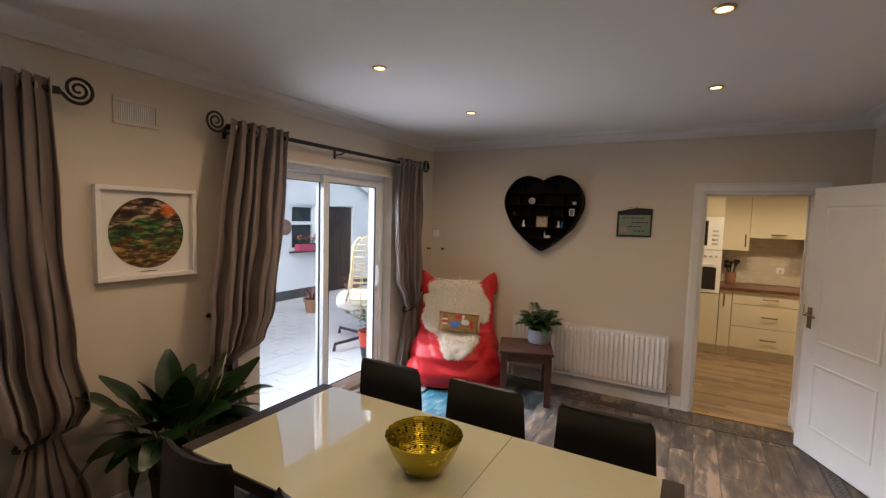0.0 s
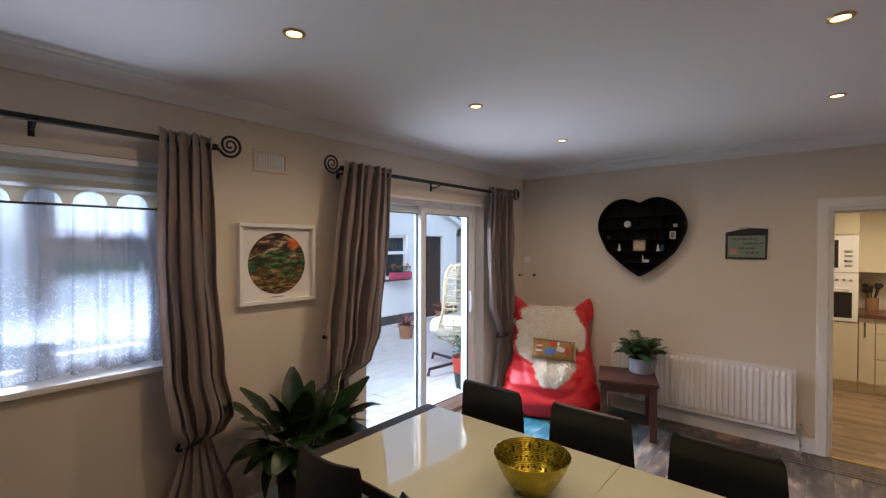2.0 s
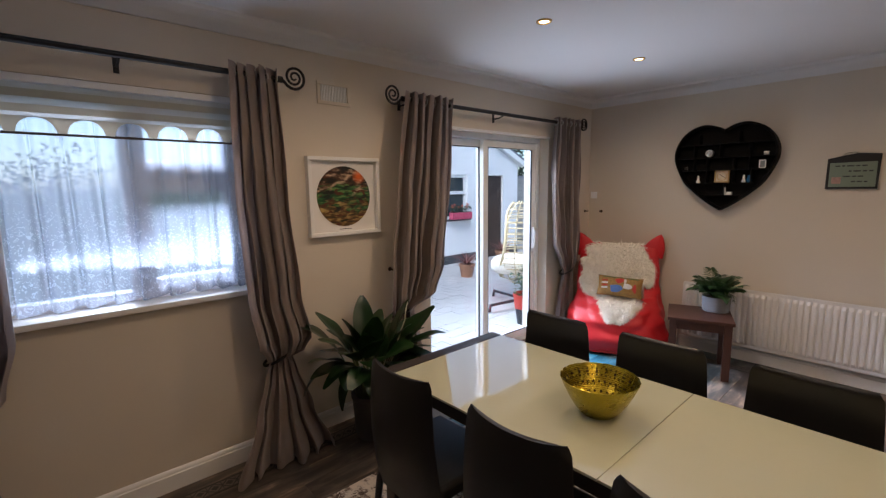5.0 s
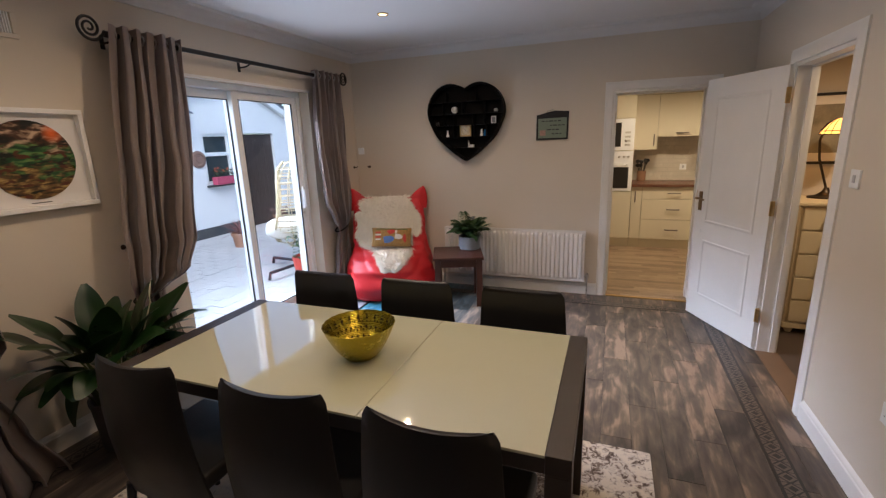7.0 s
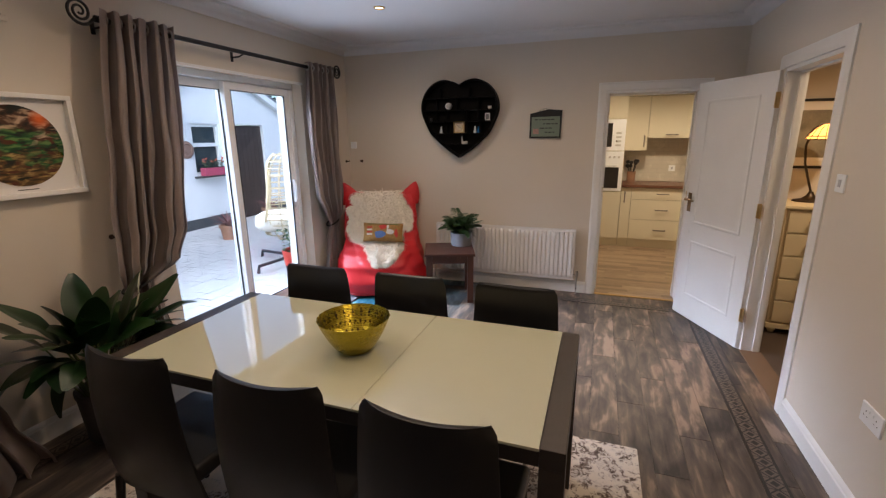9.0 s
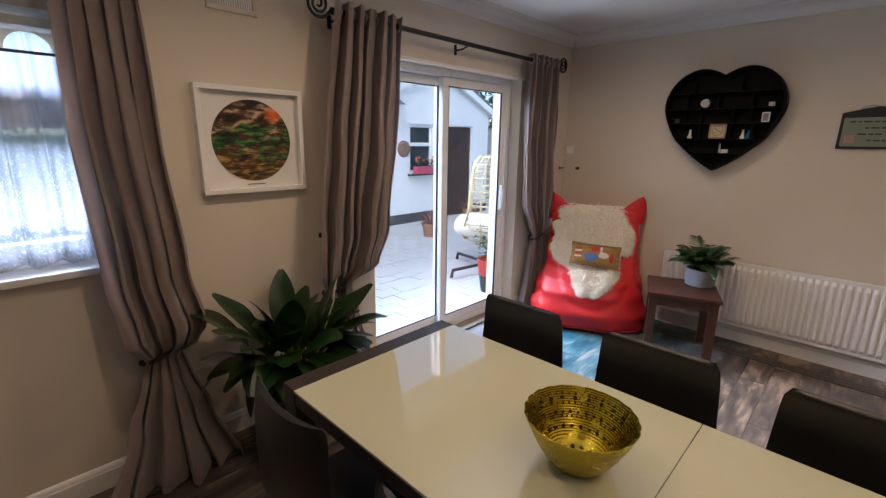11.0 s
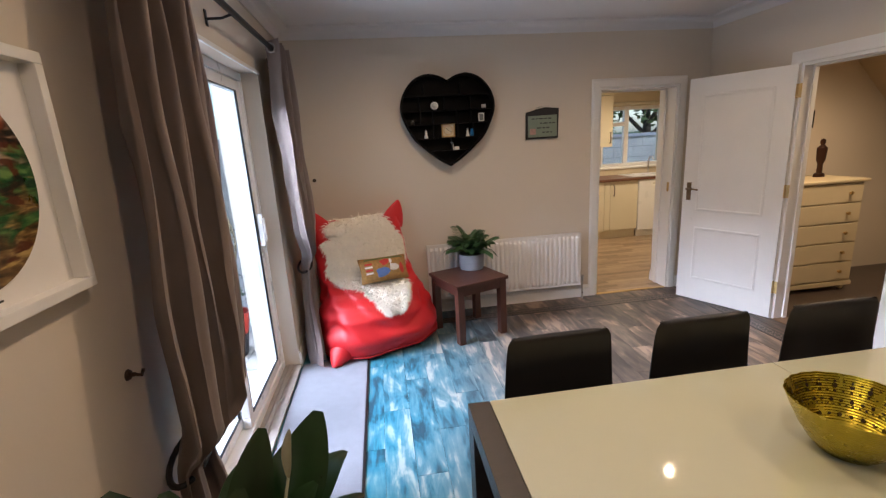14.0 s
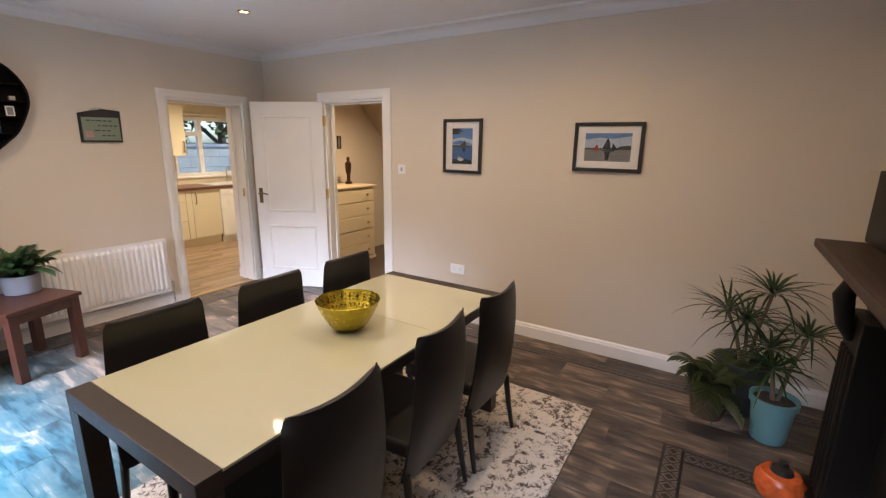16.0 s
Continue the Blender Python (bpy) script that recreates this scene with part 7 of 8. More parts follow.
# ---------------------------------------------------------------- outside
GZ = -0.10
GRASS = surf("damp_lawn", (0.05, 0.075, 0.025), 0.95, var=0.3, scale=3, bump=0.8, fine=40, dist=0.02)
structure("ground", solid(-600, 600, -600, 600, -1.2, GZ - 0.02), GRASS, "green ground around the house", "ground")
bm = bmesh.new()
rnd = random.Random(6)
px, row = -3.33, 0
while px > -10.5:
    py = 2.0 - (0.15 if row % 2 else 0)
    while py < 11.5:
        zz = GZ + rnd.uniform(-0.0015, 0.0015)
        box(bm, px - 0.196, px, py, py + 0.296, GZ - 0.03, zz)
        py += 0.30
    px -= 0.20
    row += 1
structure("pavement", bm, PAVER, "pale grey block paved patio", "paving")
structure("pavement_bed", solid(-10.6, -3.33, 1.9, 11.6, GZ - 0.019, GZ - 0.008), surf("paving_sand", (0.25, 0.23, 0.20), 0.95), "sand joints under the paving", "paving")

SLATE = surf("grey_roof_slate", (0.14, 0.16, 0.19), 0.6, var=0.2, scale=8, bump=0.4)


def outbuilding():
    d = thing("outbuilding", at(-7.5, 8.1, GZ), "white rendered gabled outbuilding with slate roof", "outbuilding")
    y0, y1, ap, ev, top = -2.9, 1.55, -0.15, 2.25, 3.02
    # front wall with gable, door and window cut out
    bm = bmesh.new()
    holes = [(-0.93, -0.24, 1.0, 1.97), (0.09, 0.99, 0.0, 1.97)]
    ys = sorted({y0, y1, *[h[0] for h in holes], *[h[1] for h in holes]})
    zs = [0.0, 1.0, 1.97, ev]
    for a, b in zip(ys, ys[1:]):
        for c, e in zip(zs, zs[1:]):
            if any(h[0] < (a + b) / 2 < h[1] and h[2] < (c + e) / 2 < h[3] for h in holes):
                continue
            box(bm, -0.25, 0.0, a, b, c, e)
    flat(bm, [(-1.95, ev), (y1, ev), (ap, top)], -0.25, 0.0, lambda p: (p[2], p[0], p[1]))
    part("wall", bm, RENDER, d, smooth=False)
    part("plinth", solid(0.0005, 0.02, y0, 0.08, 0.0, 0.19, 0.004), PLINTH, d)
    part("plinth", solid(0.0005, 0.02, 1.0, y1, 0.0, 0.19, 0.004), PLINTH, d)
    for s, (a, za, b, zb) in enumerate(((-2.1, ev - 0.09, ap, top + 0.03), (ap, top + 0.03, y1 + 0.15, ev - 0.06))):
        bm = bmesh.new()
        flat(bm, [(a, za), (b, zb), (b, zb + 0.13), (a, za + 0.13)], -0.10, 0.10, lambda p: (p[2], p[0], p[1]))
        bmesh.ops.recalc_face_normals(bm, faces=bm.faces)
        part("bargeboard", bm, UPVC, d, "white bargeboard", smooth=False)
        bm = bmesh.new()
        flat(bm, [(a, za + 0.135), (b, zb + 0.135), (b, zb + 0.20), (a, za + 0.20)], -5.0, 0.08, lambda p: (p[2], p[0], p[1]))
        bmesh.ops.recalc_face_normals(bm, faces=bm.faces)
        part("roof", bm, SLATE, d, "grey slate roof slope", smooth=False)
    bm = bmesh.new()
    flat(bm, [(y0 - 2.2, ev - 0.15), (-1.6, ev - 0.15), (-1.6, ev + 0.02), (y0 - 2.2, ev + 0.02)], 0.0, 0.14, lambda p: (p[2], p[0], p[1]))
    bmesh.ops.recalc_face_normals(bm, faces=bm.faces)
    part("fascia", bm, UPVC, d, "white eaves board", smooth=False)
    bm = bmesh.new()
    n = 12
    for i in range(n):
        a, b = i / n, (i + 1) / n
        sheet(bm, [[(0.22 - 2.6 * t, y, ev + 0.03 + 1.75 * t + k) for y in (y0 - 2.2, -1.2)] for t, k in ((a, 0.02), (b, 0.0))])
    part("roof", bm, SLATE, d, "grey slate roof slope", smooth=False)
    w = part("window", solid(-0.16, -0.10, -0.93, -0.24, 1.0, 1.97), surf("dark_window_glass", (0.03, 0.045, 0.055), 0.1), d, "white framed window", smooth=False)
    bm = bmesh.new()
    frame_bars(bm, -0.10, -0.04, -0.93, -0.24, 1.0, 1.97, 0.06)
    box(bm, -0.10, -0.045, -0.87, -0.30, 1.54, 1.61, 0.003)
    part("frame", bm, UPVC, w)
    part("sill", solid(-0.10, 0.06, -0.98, -0.19, 0.955, 0.995, 0.006), PLINTH, w)
    dr = part("door", solid(-0.12, -0.06, 0.10, 0.98, 0.0, 1.95, 0.004), surf("dark_brown_door_stain", (0.035, 0.022, 0.018), 0.5, var=0.3, scale=6, stretch=(1, 8, 1)), d)
    bm = bmesh.new()
    for i in range(7):
        box(bm, -0.0595, -0.054, 0.125 + i * 0.121, 0.238 + i * 0.121, 0.04, 1.91, 0.002)
    part("board", bm, surf("dark_brown_boards", (0.045, 0.028, 0.022), 0.5, var=0.3), dr)
    return d


outbuilding()
d = thing("wall_plaque", pose(-7.5, 7.02, 1.39, 0, 0, 90), "round terracotta plaque on the white wall", "plaque")
bm = bmesh.new()
lathe(bm, [(0.0, 0.02), (0.05, 0.025), (0.06, 0.012), (0.10, 0.014), (0.11, 0.028), (0.155, 0.02), (0.16, 0.0), (0.0, 0.0)], 28)
for v in bm.verts:
    v.co = Vector((v.co.x, -v.co.z, v.co.y))
bmesh.ops.recalc_face_normals(bm, faces=bm.faces)
part("disc", bm, surf("weathered_terracotta", (0.22, 0.13, 0.10), 0.8, var=0.3, scale=20), d)
d = thing("flower_box", at(-7.40, 7.53, 0.897), "pink window box of geraniums on the sill", "flower box")
part("trough", solid(-0.06, 0.07, -0.30, 0.30, 0.0, 0.15, 0.008), surf("pink_trough", (0.45, 0.06, 0.12), 0.6), d)
bm = bmesh.new()
rnd = random.Random(3)
for i in range(190):
    p = Vector((rnd.uniform(-0.06, 0.07), rnd.uniform(-0.28, 0.28), rnd.uniform(0.13, 0.28)))
    set_rows(bm, leaf_rows(0.05, 0.022, 0.3, 0.2, 3, 4), frame_along(p, Vector((rnd.gauss(0, 1), rnd.gauss(0, 1), 0.5))))
part("foliage", bm, PALM, d, angle=80)
bm = bmesh.new()
for i in range(16):
    p = Vector((rnd.uniform(-0.05, 0.07), rnd.uniform(-0.26, 0.26), rnd.uniform(0.24, 0.33)))
    bmesh.ops.create_icosphere(bm, subdivisions=1, radius=0.018, matrix=Matrix.Translation(p))
part("blossom", bm, surf("orange_red_blossom", (0.6, 0.12, 0.06), 0.6), d)


def spiky_pot(loc, label):
    d = thing("patio_plant", at(*loc), label, "plant", "patio plants")
    bm = bmesh.new()
    lathe(bm, [(0.0, 0.0), (0.11, 0.0), (0.14, 0.20), (0.16, 0.205), (0.16, 0.25), (0.14, 0.25), (0.13, 0.22), (0.0, 0.22)], 24)
    part("pot", bm, surf("terracotta_patio_pot", (0.34, 0.17, 0.10), 0.8, var=0.2), d)
    bm = bmesh.new()
    spray(bm, Vector((0, 0, 0.22)), 30, 0.42, 0.014, random.Random(5), (0.05, 0.5), 0.3)
    part("leaves", bm, surf("reddish_strap_leaf", (0.20, 0.07, 0.06), 0.5, var=0.4, scale=20), d, angle=80)


spiky_pot((-6.25, 6.55, GZ), "red spiky plant in a terracotta pot on the patio")
spiky_pot((-6.9, 8.35, GZ), "red spiky plant in a terracotta pot by the outbuilding")


def egg_chair():
    d = thing("egg_chair", at(-4.25, 5.68, GZ, -142), "pale rattan egg chair with cream cushions on the patio", "garden chair")
    rattan = surf("pale_rattan", (0.55, 0.45, 0.28), 0.7, var=0.2, scale=30)
    cz, a, h = 0.92, 0.50, 0.60

    def egg(u, v):
        """u round the egg (0 is its open front), v from bottom (-1) to top (1)."""
        r = a * math.sqrt(max(0, 1 - v * v)) * (1 - 0.12 * v)
        return Vector((r * math.cos(u), r * math.sin(u), cz + h * v))
    for k in range(15):
        v = -0.94 + 1.86 * k / 14
        open_half = 1.05 * math.sqrt(max(0, 1 - ((v - 0.1) / 0.95) ** 2)) if abs(v - 0.1) < 0.95 else 0.0
        bm = bmesh.new()
        pts = [egg(open_half + (2 * math.pi - 2 * open_half) * i / 36, v) for i in range(37)]
        tube(bm, pts, 0.008, 5)
        part("cane_ring", bm, rattan, d)
    for k in range(14):
        u = 1.0 + (2 * math.pi - 2.0) * k / 13
        bm = bmesh.new()
        tube(bm, [egg(u, -0.97 + 1.94 * i / 20) for i in range(21)], 0.007, 5)
        part("cane_rib", bm, rattan, d)
    bm = bmesh.new()
    rim_pts = []
    for i in range(41):
        v = -0.85 + 1.78 * i / 40
        w = 1.05 * math.sqrt(max(0, 1 - ((v - 0.1) / 0.95) ** 2))
        rim_pts.append(egg(w, v))
    for i in range(40, -1, -1):
        v = -0.85 + 1.78 * i / 40
        w = 1.05 * math.sqrt(max(0, 1 - ((v - 0.1) / 0.95) ** 2))
        rim_pts.append(egg(-w, v))
    tube(bm, rim_pts, 0.018, 7, True)
    part("rim", bm, rattan, d)
    cloth = surf("cream_outdoor_cloth", (0.74, 0.68, 0.60), 0.9, var=0.06, scale=10, bump=0.3)
    for name, loc, rx, ry, rz in (("seat_cushion", (0.06, 0, 0.60), 0.40, 0.40, 0.13), ("back_cushion", (-0.28, 0, 0.92), 0.13, 0.34, 0.28), ("head_cushion", (-0.27, 0, 1.20), 0.09, 0.24, 0.10)):
        bm = bmesh.new()
        rows = []
        for i in range(13):
            t = -1 + i / 6
            k = max(0.02, (1 - abs(t) ** 3)) ** 0.4
            rows.append([(loc[0] + rx * k * math.copysign(abs(math.cos(q)) ** 0.6, math.cos(q)), loc[1] + ry * k * math.copysign(abs(math.sin(q)) ** 0.6, math.sin(q)), loc[2] + rz * t) for q in (2 * math.pi * j / 24 for j in range(24))])
        vs = sheet(bm, rows, closed=True)
        bm.faces.new(vs[0][::-1]); bm.faces.new(vs[-1])
        part(name, bm, cloth, d, "plump cream cushion", angle=70)
    dark = surf("dark_steel_stand", (0.05, 0.05, 0.055), 0.5, metal=0.5)
    for k in range(4):
        u = math.pi / 4 + k * math.pi / 2
        bm = bmesh.new()
        tube(bm, [(0.08 * math.cos(u), 0.08 * math.sin(u), 0.09), (0.62 * math.cos(u), 0.62 * math.sin(u), 0.09), (0.64 * math.cos(u), 0.64 * math.sin(u), 0.0)], 0.022, 8)
        part("stand_leg", bm, dark, d)
    bm = bmesh.new()
    tube(bm, [(0, 0, 0.09), (0, 0, 0.40)], 0.03, 10)
    part("stand_post", bm, dark, d)
    return d


egg_chair()


def shrub_pot():
    d = thing("patio_shrub", at(-3.68, 5.02, GZ), "leafy shrub in a red and black patio pot", "plant", "patio plants")
    bm = bmesh.new()
    lathe(bm, [(0.0, 0.0), (0.12, 0.0), (0.15, 0.20), (0.0, 0.2001)], 24)
    part("pot_base", bm, surf("black_pot_base", (0.03, 0.035, 0.04), 0.5), d)
    bm = bmesh.new()
    lathe(bm, [(0.1505, 0.201), (0.175, 0.38), (0.16, 0.38), (0.15, 0.33), (0.0, 0.33)], 24)
    part("pot_rim", bm, surf("red_pot_rim", (0.55, 0.05, 0.03), 0.5), d)
    rnd = random.Random(14)
    bm = bmesh.new()
    for i in range(260):
        p = Vector((rnd.gauss(0, 0.08), rnd.gauss(0, 0.08), 0.36 + abs(rnd.gauss(0.18, 0.14))))
        set_rows(bm, leaf_rows(0.06, 0.016, 0.3, 0.2, 3, 4), frame_along(p, Vector((rnd.gauss(0, 1), rnd.gauss(0, 1), rnd.uniform(-0.2, 1)))))
    part("foliage", bm, PALM, d, angle=80)
    for i in range(5):
        bm = bmesh.new()
        tube(bm, [(0, 0, 0.32), (rnd.gauss(0, 0.05), rnd.gauss(0, 0.05), 0.68)], 0.006, 5)
        part("twig", bm, STEM, d)


shrub_pot()


def block_wall(name, p, q, h, label):
    """A garden wall of concrete blocks with recessed joints."""
    p, q = Vector((*p, GZ)), Vector((*q, GZ))
    L = (q - p).length
    m = Matrix.Translation(p) @ (q - p).to_track_quat('X', 'Z').to_matrix().to_4x4()
    d = thing(name, m, label, "garden wall", kind="structure")
    part("core", solid(0.0, L, 0.004, 0.196, -0.02, h - 0.004), surf("mortar_" + name, (0.2, 0.21, 0.22), 0.95), d, smooth=False)
    bm = bmesh.new()
    r_, z = 0, 0.0
    while z < h - 0.05:
        x = -0.22 if r_ % 2 else 0.0
        while x < L:
            a, b = max(0, x), min(L, x + 0.435)
            if b - a > 0.03:
                box(bm, a, b, 0.0, 0.2, z, min(h, z + 0.21))
            x += 0.45
        z += 0.225
        r_ += 1
    ob = part("blocks", bm, surf("grey_block_" + name, (0.33, 0.335, 0.325), 0.95, var=0.28, scale=3, bump=0.6, fine=60, dist=0.006), d, smooth=False)
    tagged(ob, kind="stuff")
    part("coping", solid(-0.02, L + 0.02, -0.03, 0.23, h + 0.001, h + 0.07, 0.008), CONCRETE, d)


block_wall("wall_garden", (-11.0, 12.0), (-2.5, 12.0), 1.95, "grey concrete block garden wall")
block_wall("wall_kitchen_yard", (-1.0, 10.6), (7.0, 10.6), 1.55, "grey block wall outside the kitchen window")


def tree(name, loc, h, spread, seed, leafm, label, n=1600):
    d = thing(name, at(*loc), label, "tree", "garden trees")
    rnd = random.Random(seed)
    bark = surf("bark_" + str(seed), (0.10, 0.08, 0.06), 0.9, var=0.3, scale=12, bump=0.6)
    bm = bmesh.new()
    tube(bm, [(0, 0, -0.1), (0.05, 0, h * 0.3), (0, 0.05, h * 0.7)], [h * 0.035, h * 0.026, h * 0.01], 10)
    part("trunk", bm, bark, d)
    ends = []
    for i in range(11):
        a = i * 2.399
        s = Vector((0, 0, h * (0.3 + 0.04 * i)))
        e = s + Vector((math.cos(a) * spread * rnd.uniform(0.5, 0.95), math.sin(a) * spread * rnd.uniform(0.5, 0.95), h * rnd.uniform(0.12, 0.32)))
        bm = bmesh.new()
        tube(bm, [s, s.lerp(e, 0.5) + Vector((0, 0, 0.1)), e], [h * 0.014, h * 0.009, h * 0.003], 6)
        part("limb", bm, bark, d)
        ends.append((s, e))
    verts, faces = [], []
    for i in range(n):
        s, e = rnd.choice(ends)
        c = s.lerp(e, rnd.uniform(0.45, 1.1)) + Vector((rnd.gauss(0, 1), rnd.gauss(0, 1), rnd.gauss(0.2, 0.8))) * spread * 0.22
        u = Vector((rnd.gauss(0, 1), rnd.gauss(0, 1), rnd.gauss(0, 1))).normalized()
        w = u.orthogonal().normalized()
        k = rnd.uniform(0.06, 0.13) * h / 5
        q = len(verts)
        verts += [c - u * k, c + w * k * 0.5, c + u * k, c - w * k * 0.5]
        faces += [(q, q + 1, q + 2, q + 3)]
    me = bpy.data.meshes.new("crown")
    me.from_pydata(verts, [], faces)
    me.materials.append(leafm)
    ob = new("crown", me)
    ob.parent = d
    tagged(ob, kind="stuff")


GREEN = surf("garden_leaf", (0.07, 0.11, 0.03), 0.7, var=0.4, scale=2)
tree("conifer", (-12.5, 15.5, GZ), 4.2, 1.1, 31, surf("dark_garden_leaf", (0.03, 0.05, 0.025), 0.7, var=0.4, scale=2), "small dark tree beyond the garden wall", 1200)
tree("garden_tree", (2.2, 12.8, GZ), 4.4, 2.2, 32, GREEN, "leafy green tree behind the kitchen wall", 5200)
tree("garden_tree", (4.8, 12.6, GZ), 4.6, 2.2, 33, GREEN, "leafy green tree behind the kitchen wall", 5200)
tree("garden_tree", (-9.5, 0.6, GZ), 2.3, 1.5, 34, GREEN, "leafy green shrub in the front garden")


def far_house():
    d = thing("far_house", at(-30.0, 46.0, GZ - 0.6), "distant white house with a grey hipped roof", "house")
    part("wall", solid(-3.0, 3.0, -2.5, 2.5, 0.0, 3.2), RENDER, d, smooth=False)
    bm = bmesh.new()
    base = [(-3.3, -2.8, 3.2), (3.3, -2.8, 3.2), (3.3, 2.8, 3.2), (-3.3, 2.8, 3.2)]
    ridge = [(-1.2, 0, 4.7), (1.2, 0, 4.7)]
    b = [bm.verts.new(p) for p in base]
    t = [bm.verts.new(p) for p in ridge]
    for f in ((b[0], b[1], t[1], t[0]), (b[1], b[2], t[1]), (b[2], b[3], t[0], t[1]), (b[3], b[0], t[0]), (b[3], b[2], b[1], b[0])):
        bm.faces.new(f)
    part("roof", bm, SLATE, d, smooth=False)
    part("chimney", solid(-0.3, 0.3, -0.3, 0.3, 4.3, 5.5), RENDER, d, smooth=False)
    for x in (-1.8, 0.0, 1.8):
        w = part("window", solid(x - 0.5, x + 0.5, -2.54, -2.505, 1.0, 2.3), FRAME_BLACK, d, smooth=False)
    return d


far_house()


# ---------------------------------------------------------------- floor planks (last)
def plank_material():
    m = bpy.data.materials.new("weathered_vinyl_planks")
    m.use_nodes = True
    n, l = nodes_of(m)
    b = n["Principled BSDF"]
    geo, oi = n.new("ShaderNodeNewGeometry"), n.new("ShaderNodeObjectInfo")
    off = n.new("ShaderNodeVectorMath"); off.operation = 'SCALE'
    comb = n.new("ShaderNodeCombineXYZ")
    for i in range(2):
        l.new(oi.outputs["Random"], comb.inputs[i])
    l.new(comb.outputs[0], off.inputs[0]); off.inputs["Scale"].default_value = 37.0
    addv = n.new("ShaderNodeVectorMath"); addv.operation = 'ADD'
    l.new(geo.outputs["Position"], addv.inputs[0]); l.new(off.outputs[0], addv.inputs[1])

    def tex(scale, stretch, detail=5, dist=0.6):
        mp = n.new("ShaderNodeMapping"); mp.inputs["Scale"].default_value = stretch
        l.new(addv.outputs[0], mp.inputs[0])
        t = n.new("ShaderNodeTexNoise")
        t.inputs["Scale"].default_value, t.inputs["Detail"].default_value, t.inputs["Distortion"].default_value = scale, detail, dist
        l.new(mp.outputs[0], t.inputs[0])
        return t
    grain, patch, fine = tex(5, (5, 0.8, 1)), tex(3.2, (2.0, 0.8, 1), 6, 1.2), tex(40, (4, 0.5, 1), 3)
    mixf = n.new("ShaderNodeMath"); mixf.operation = 'MULTIPLY_ADD'; mixf.inputs[1].default_value = 0.55
    half = n.new("ShaderNodeMath"); half.operation = 'MULTIPLY_ADD'; half.inputs[1].default_value, half.inputs[2].default_value = 0.75, -0.15
    l.new(patch.outputs[0], half.inputs[0]); l.new(grain.outputs[0], mixf.inputs[0]); l.new(half.outputs[0], mixf.inputs[2])
    rnd = n.new("ShaderNodeMath"); rnd.operation = 'MULTIPLY_ADD'; rnd.inputs[1].default_value, rnd.inputs[2].default_value = 0.14, -0.07
    l.new(oi.outputs["Random"], rnd.inputs[0])
    tot = n.new("ShaderNodeMath"); tot.operation = 'ADD'
    l.new(mixf.outputs[0], tot.inputs[0]); l.new(rnd.outputs[0], tot.inputs[1])

    def ramp(cols):
        r = n.new("ShaderNodeValToRGB")
        e = r.color_ramp.elements
        e[0].position, e[0].color = cols[0][0], (*cols[0][1], 1)
        e[1].position, e[1].color = cols[-1][0], (*cols[-1][1], 1)
        for p, c in cols[1:-1]:
            k = e.new(p); k.color = (*c, 1)
        l.new(tot.outputs[0], r.inputs[0])
        return r
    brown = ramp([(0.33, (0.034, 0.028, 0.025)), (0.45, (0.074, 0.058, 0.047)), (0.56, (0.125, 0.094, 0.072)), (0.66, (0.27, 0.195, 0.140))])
    # blue daylight glare by the patio door, painted into the plank colour
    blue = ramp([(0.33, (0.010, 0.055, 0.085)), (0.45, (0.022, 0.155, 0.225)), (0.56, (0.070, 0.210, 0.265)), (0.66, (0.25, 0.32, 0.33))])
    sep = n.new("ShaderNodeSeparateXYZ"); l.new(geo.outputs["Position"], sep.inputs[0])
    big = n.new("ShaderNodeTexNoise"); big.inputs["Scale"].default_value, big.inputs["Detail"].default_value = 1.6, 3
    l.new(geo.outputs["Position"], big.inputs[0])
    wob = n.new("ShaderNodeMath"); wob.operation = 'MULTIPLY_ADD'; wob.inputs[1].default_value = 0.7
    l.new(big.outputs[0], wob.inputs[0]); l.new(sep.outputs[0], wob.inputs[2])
    # painted daylight fades out eastwards, and south of the patio door
    glare = n.new("ShaderNodeMapRange")
    glare.inputs[1].default_value, glare.inputs[2].default_value, glare.inputs[3].default_value, glare.inputs[4].default_value = -2.1, -0.9, 1.0, 0.0
    l.new(wob.outputs[0], glare.inputs[0])
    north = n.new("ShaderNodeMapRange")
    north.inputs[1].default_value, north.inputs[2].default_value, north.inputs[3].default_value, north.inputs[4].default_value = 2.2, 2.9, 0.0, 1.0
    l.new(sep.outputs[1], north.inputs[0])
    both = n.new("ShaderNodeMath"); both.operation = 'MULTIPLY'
    l.new(glare.outputs[0], both.inputs[0]); l.new(north.outputs[0], both.inputs[1])
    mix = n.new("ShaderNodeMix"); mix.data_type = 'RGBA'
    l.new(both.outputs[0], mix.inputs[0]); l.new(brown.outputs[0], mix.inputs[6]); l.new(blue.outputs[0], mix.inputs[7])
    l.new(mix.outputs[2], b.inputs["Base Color"])
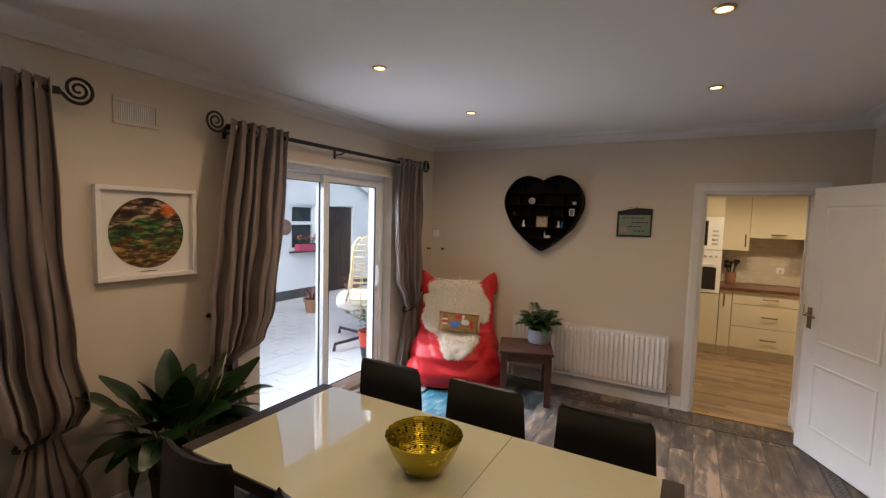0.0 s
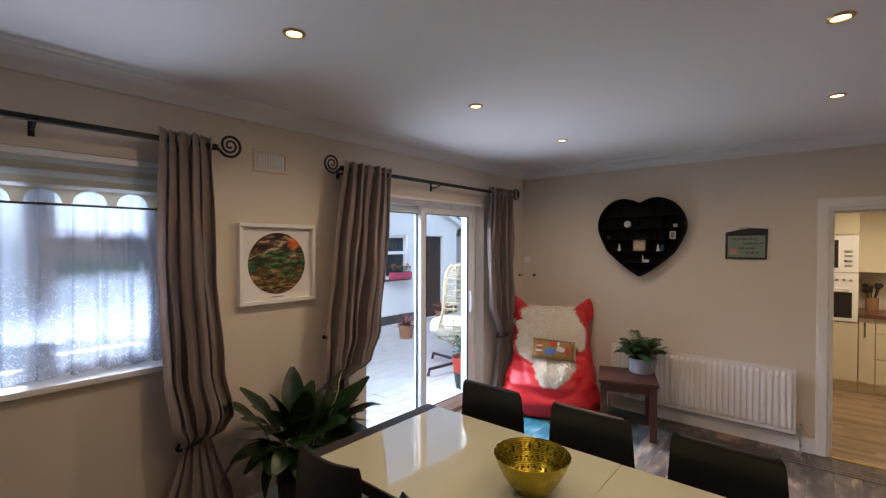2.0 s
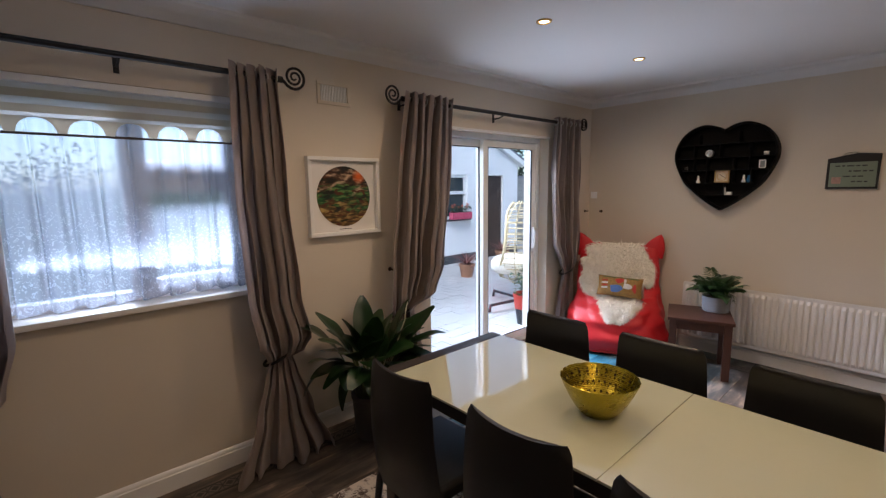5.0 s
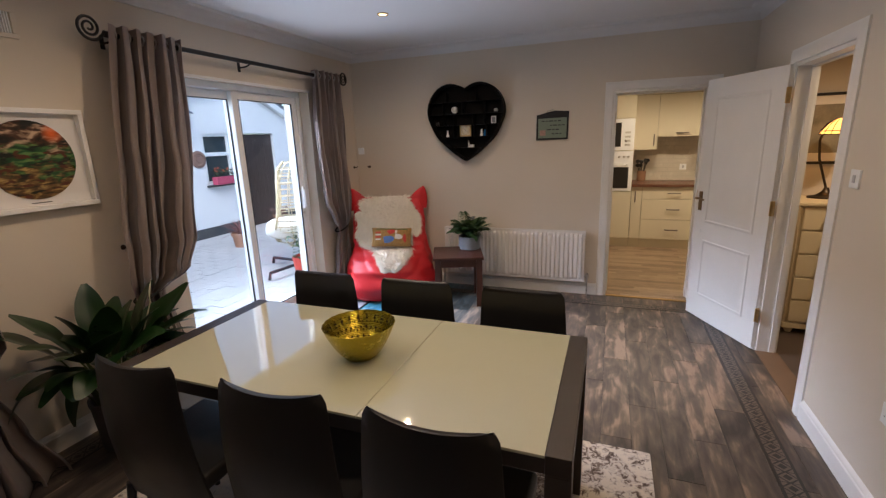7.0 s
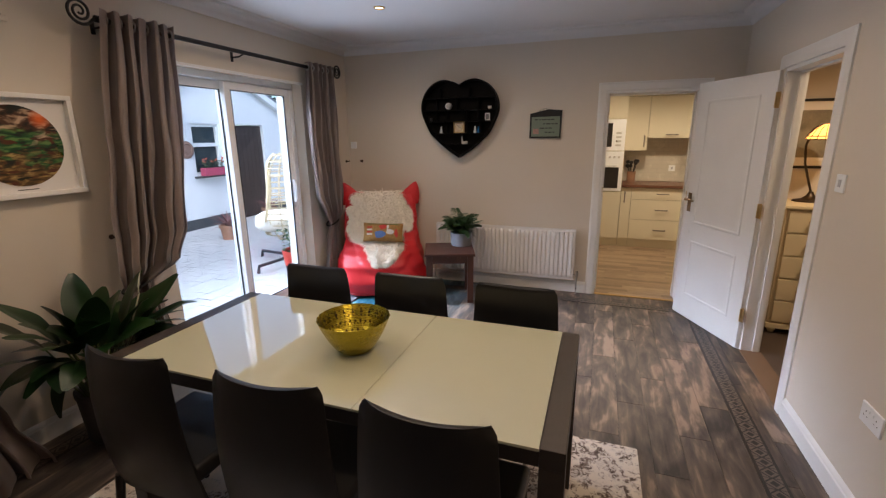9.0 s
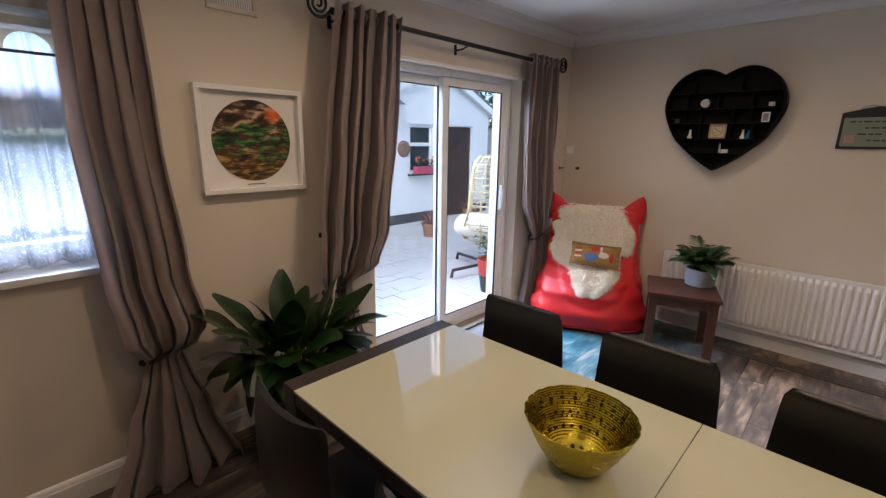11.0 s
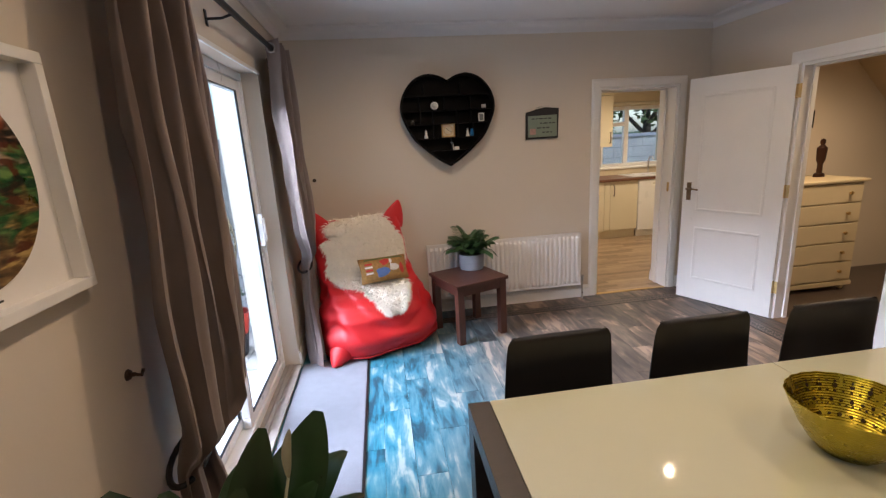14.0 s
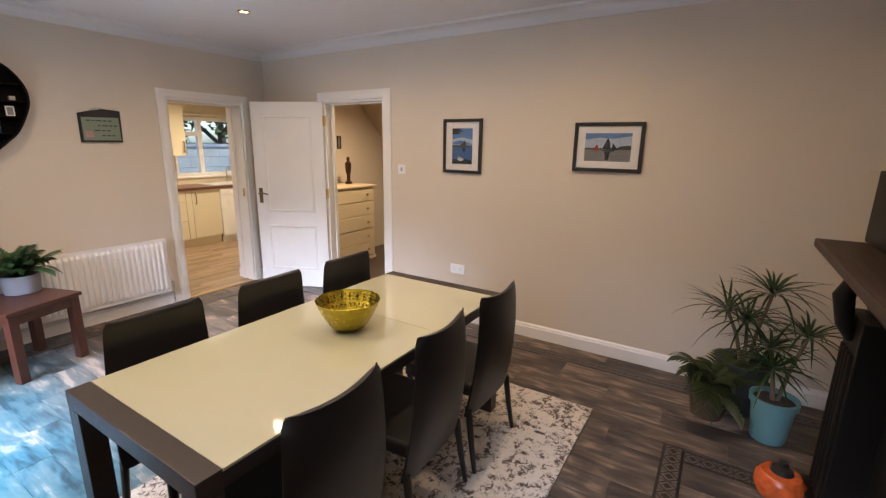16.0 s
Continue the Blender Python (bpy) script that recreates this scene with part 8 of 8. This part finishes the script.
    rr = n.new("ShaderNodeMapRange"); rr.inputs[3].default_value, rr.inputs[4].default_value = 0.38, 0.56
    l.new(grain.outputs[0], rr.inputs[0]); l.new(rr.outputs[0], b.inputs["Roughness"])
    bp = n.new("ShaderNodeBump"); bp.inputs["Strength"].default_value, bp.inputs["Distance"].default_value = 0.25, 0.002
    l.new(fine.outputs[0], bp.inputs["Height"]); l.new(bp.outputs[0], b.inputs["Normal"])
    return m


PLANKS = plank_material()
floor = thing("floor", at(), "weathered dark brown vinyl plank floor, turquoise daylight glare painted near the patio", "floor", kind="structure")


def plank_mesh(w, length):
    bm = bmesh.new()
    g = 0.0006
    hw, hl = w / 2 - g, length / 2 - g
    rows = [[(-hw, -hl, -0.006), (hw, -hl, -0.006), (hw, hl, -0.006), (-hw, hl, -0.006)],
            [(-hw, -hl, -0.0012), (hw, -hl, -0.0012), (hw, hl, -0.0012), (-hw, hl, -0.0012)],
            [(-hw + 0.0012, -hl + 0.0012, 0), (hw - 0.0012, -hl + 0.0012, 0), (hw - 0.0012, hl - 0.0012, 0), (-hw + 0.0012, hl - 0.0012, 0)]]
    vs = sheet(bm, rows, closed=True)
    bm.faces.new(vs[-1])
    bmesh.ops.recalc_face_normals(bm, faces=bm.faces)
    me = bpy.data.meshes.new("plank")
    bm.to_mesh(me); bm.free()
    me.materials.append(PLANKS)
    return me


cache = {}


def plank(x0, x1, y0, y1):
    key = (round(x1 - x0, 3), round(y1 - y0, 3))
    if key not in cache:
        cache[key] = plank_mesh(*key)
    ob = new("plank", cache[key])
    ob.parent = floor
    ob.location = ((x0 + x1) / 2, (y0 + y1) / 2, 0)


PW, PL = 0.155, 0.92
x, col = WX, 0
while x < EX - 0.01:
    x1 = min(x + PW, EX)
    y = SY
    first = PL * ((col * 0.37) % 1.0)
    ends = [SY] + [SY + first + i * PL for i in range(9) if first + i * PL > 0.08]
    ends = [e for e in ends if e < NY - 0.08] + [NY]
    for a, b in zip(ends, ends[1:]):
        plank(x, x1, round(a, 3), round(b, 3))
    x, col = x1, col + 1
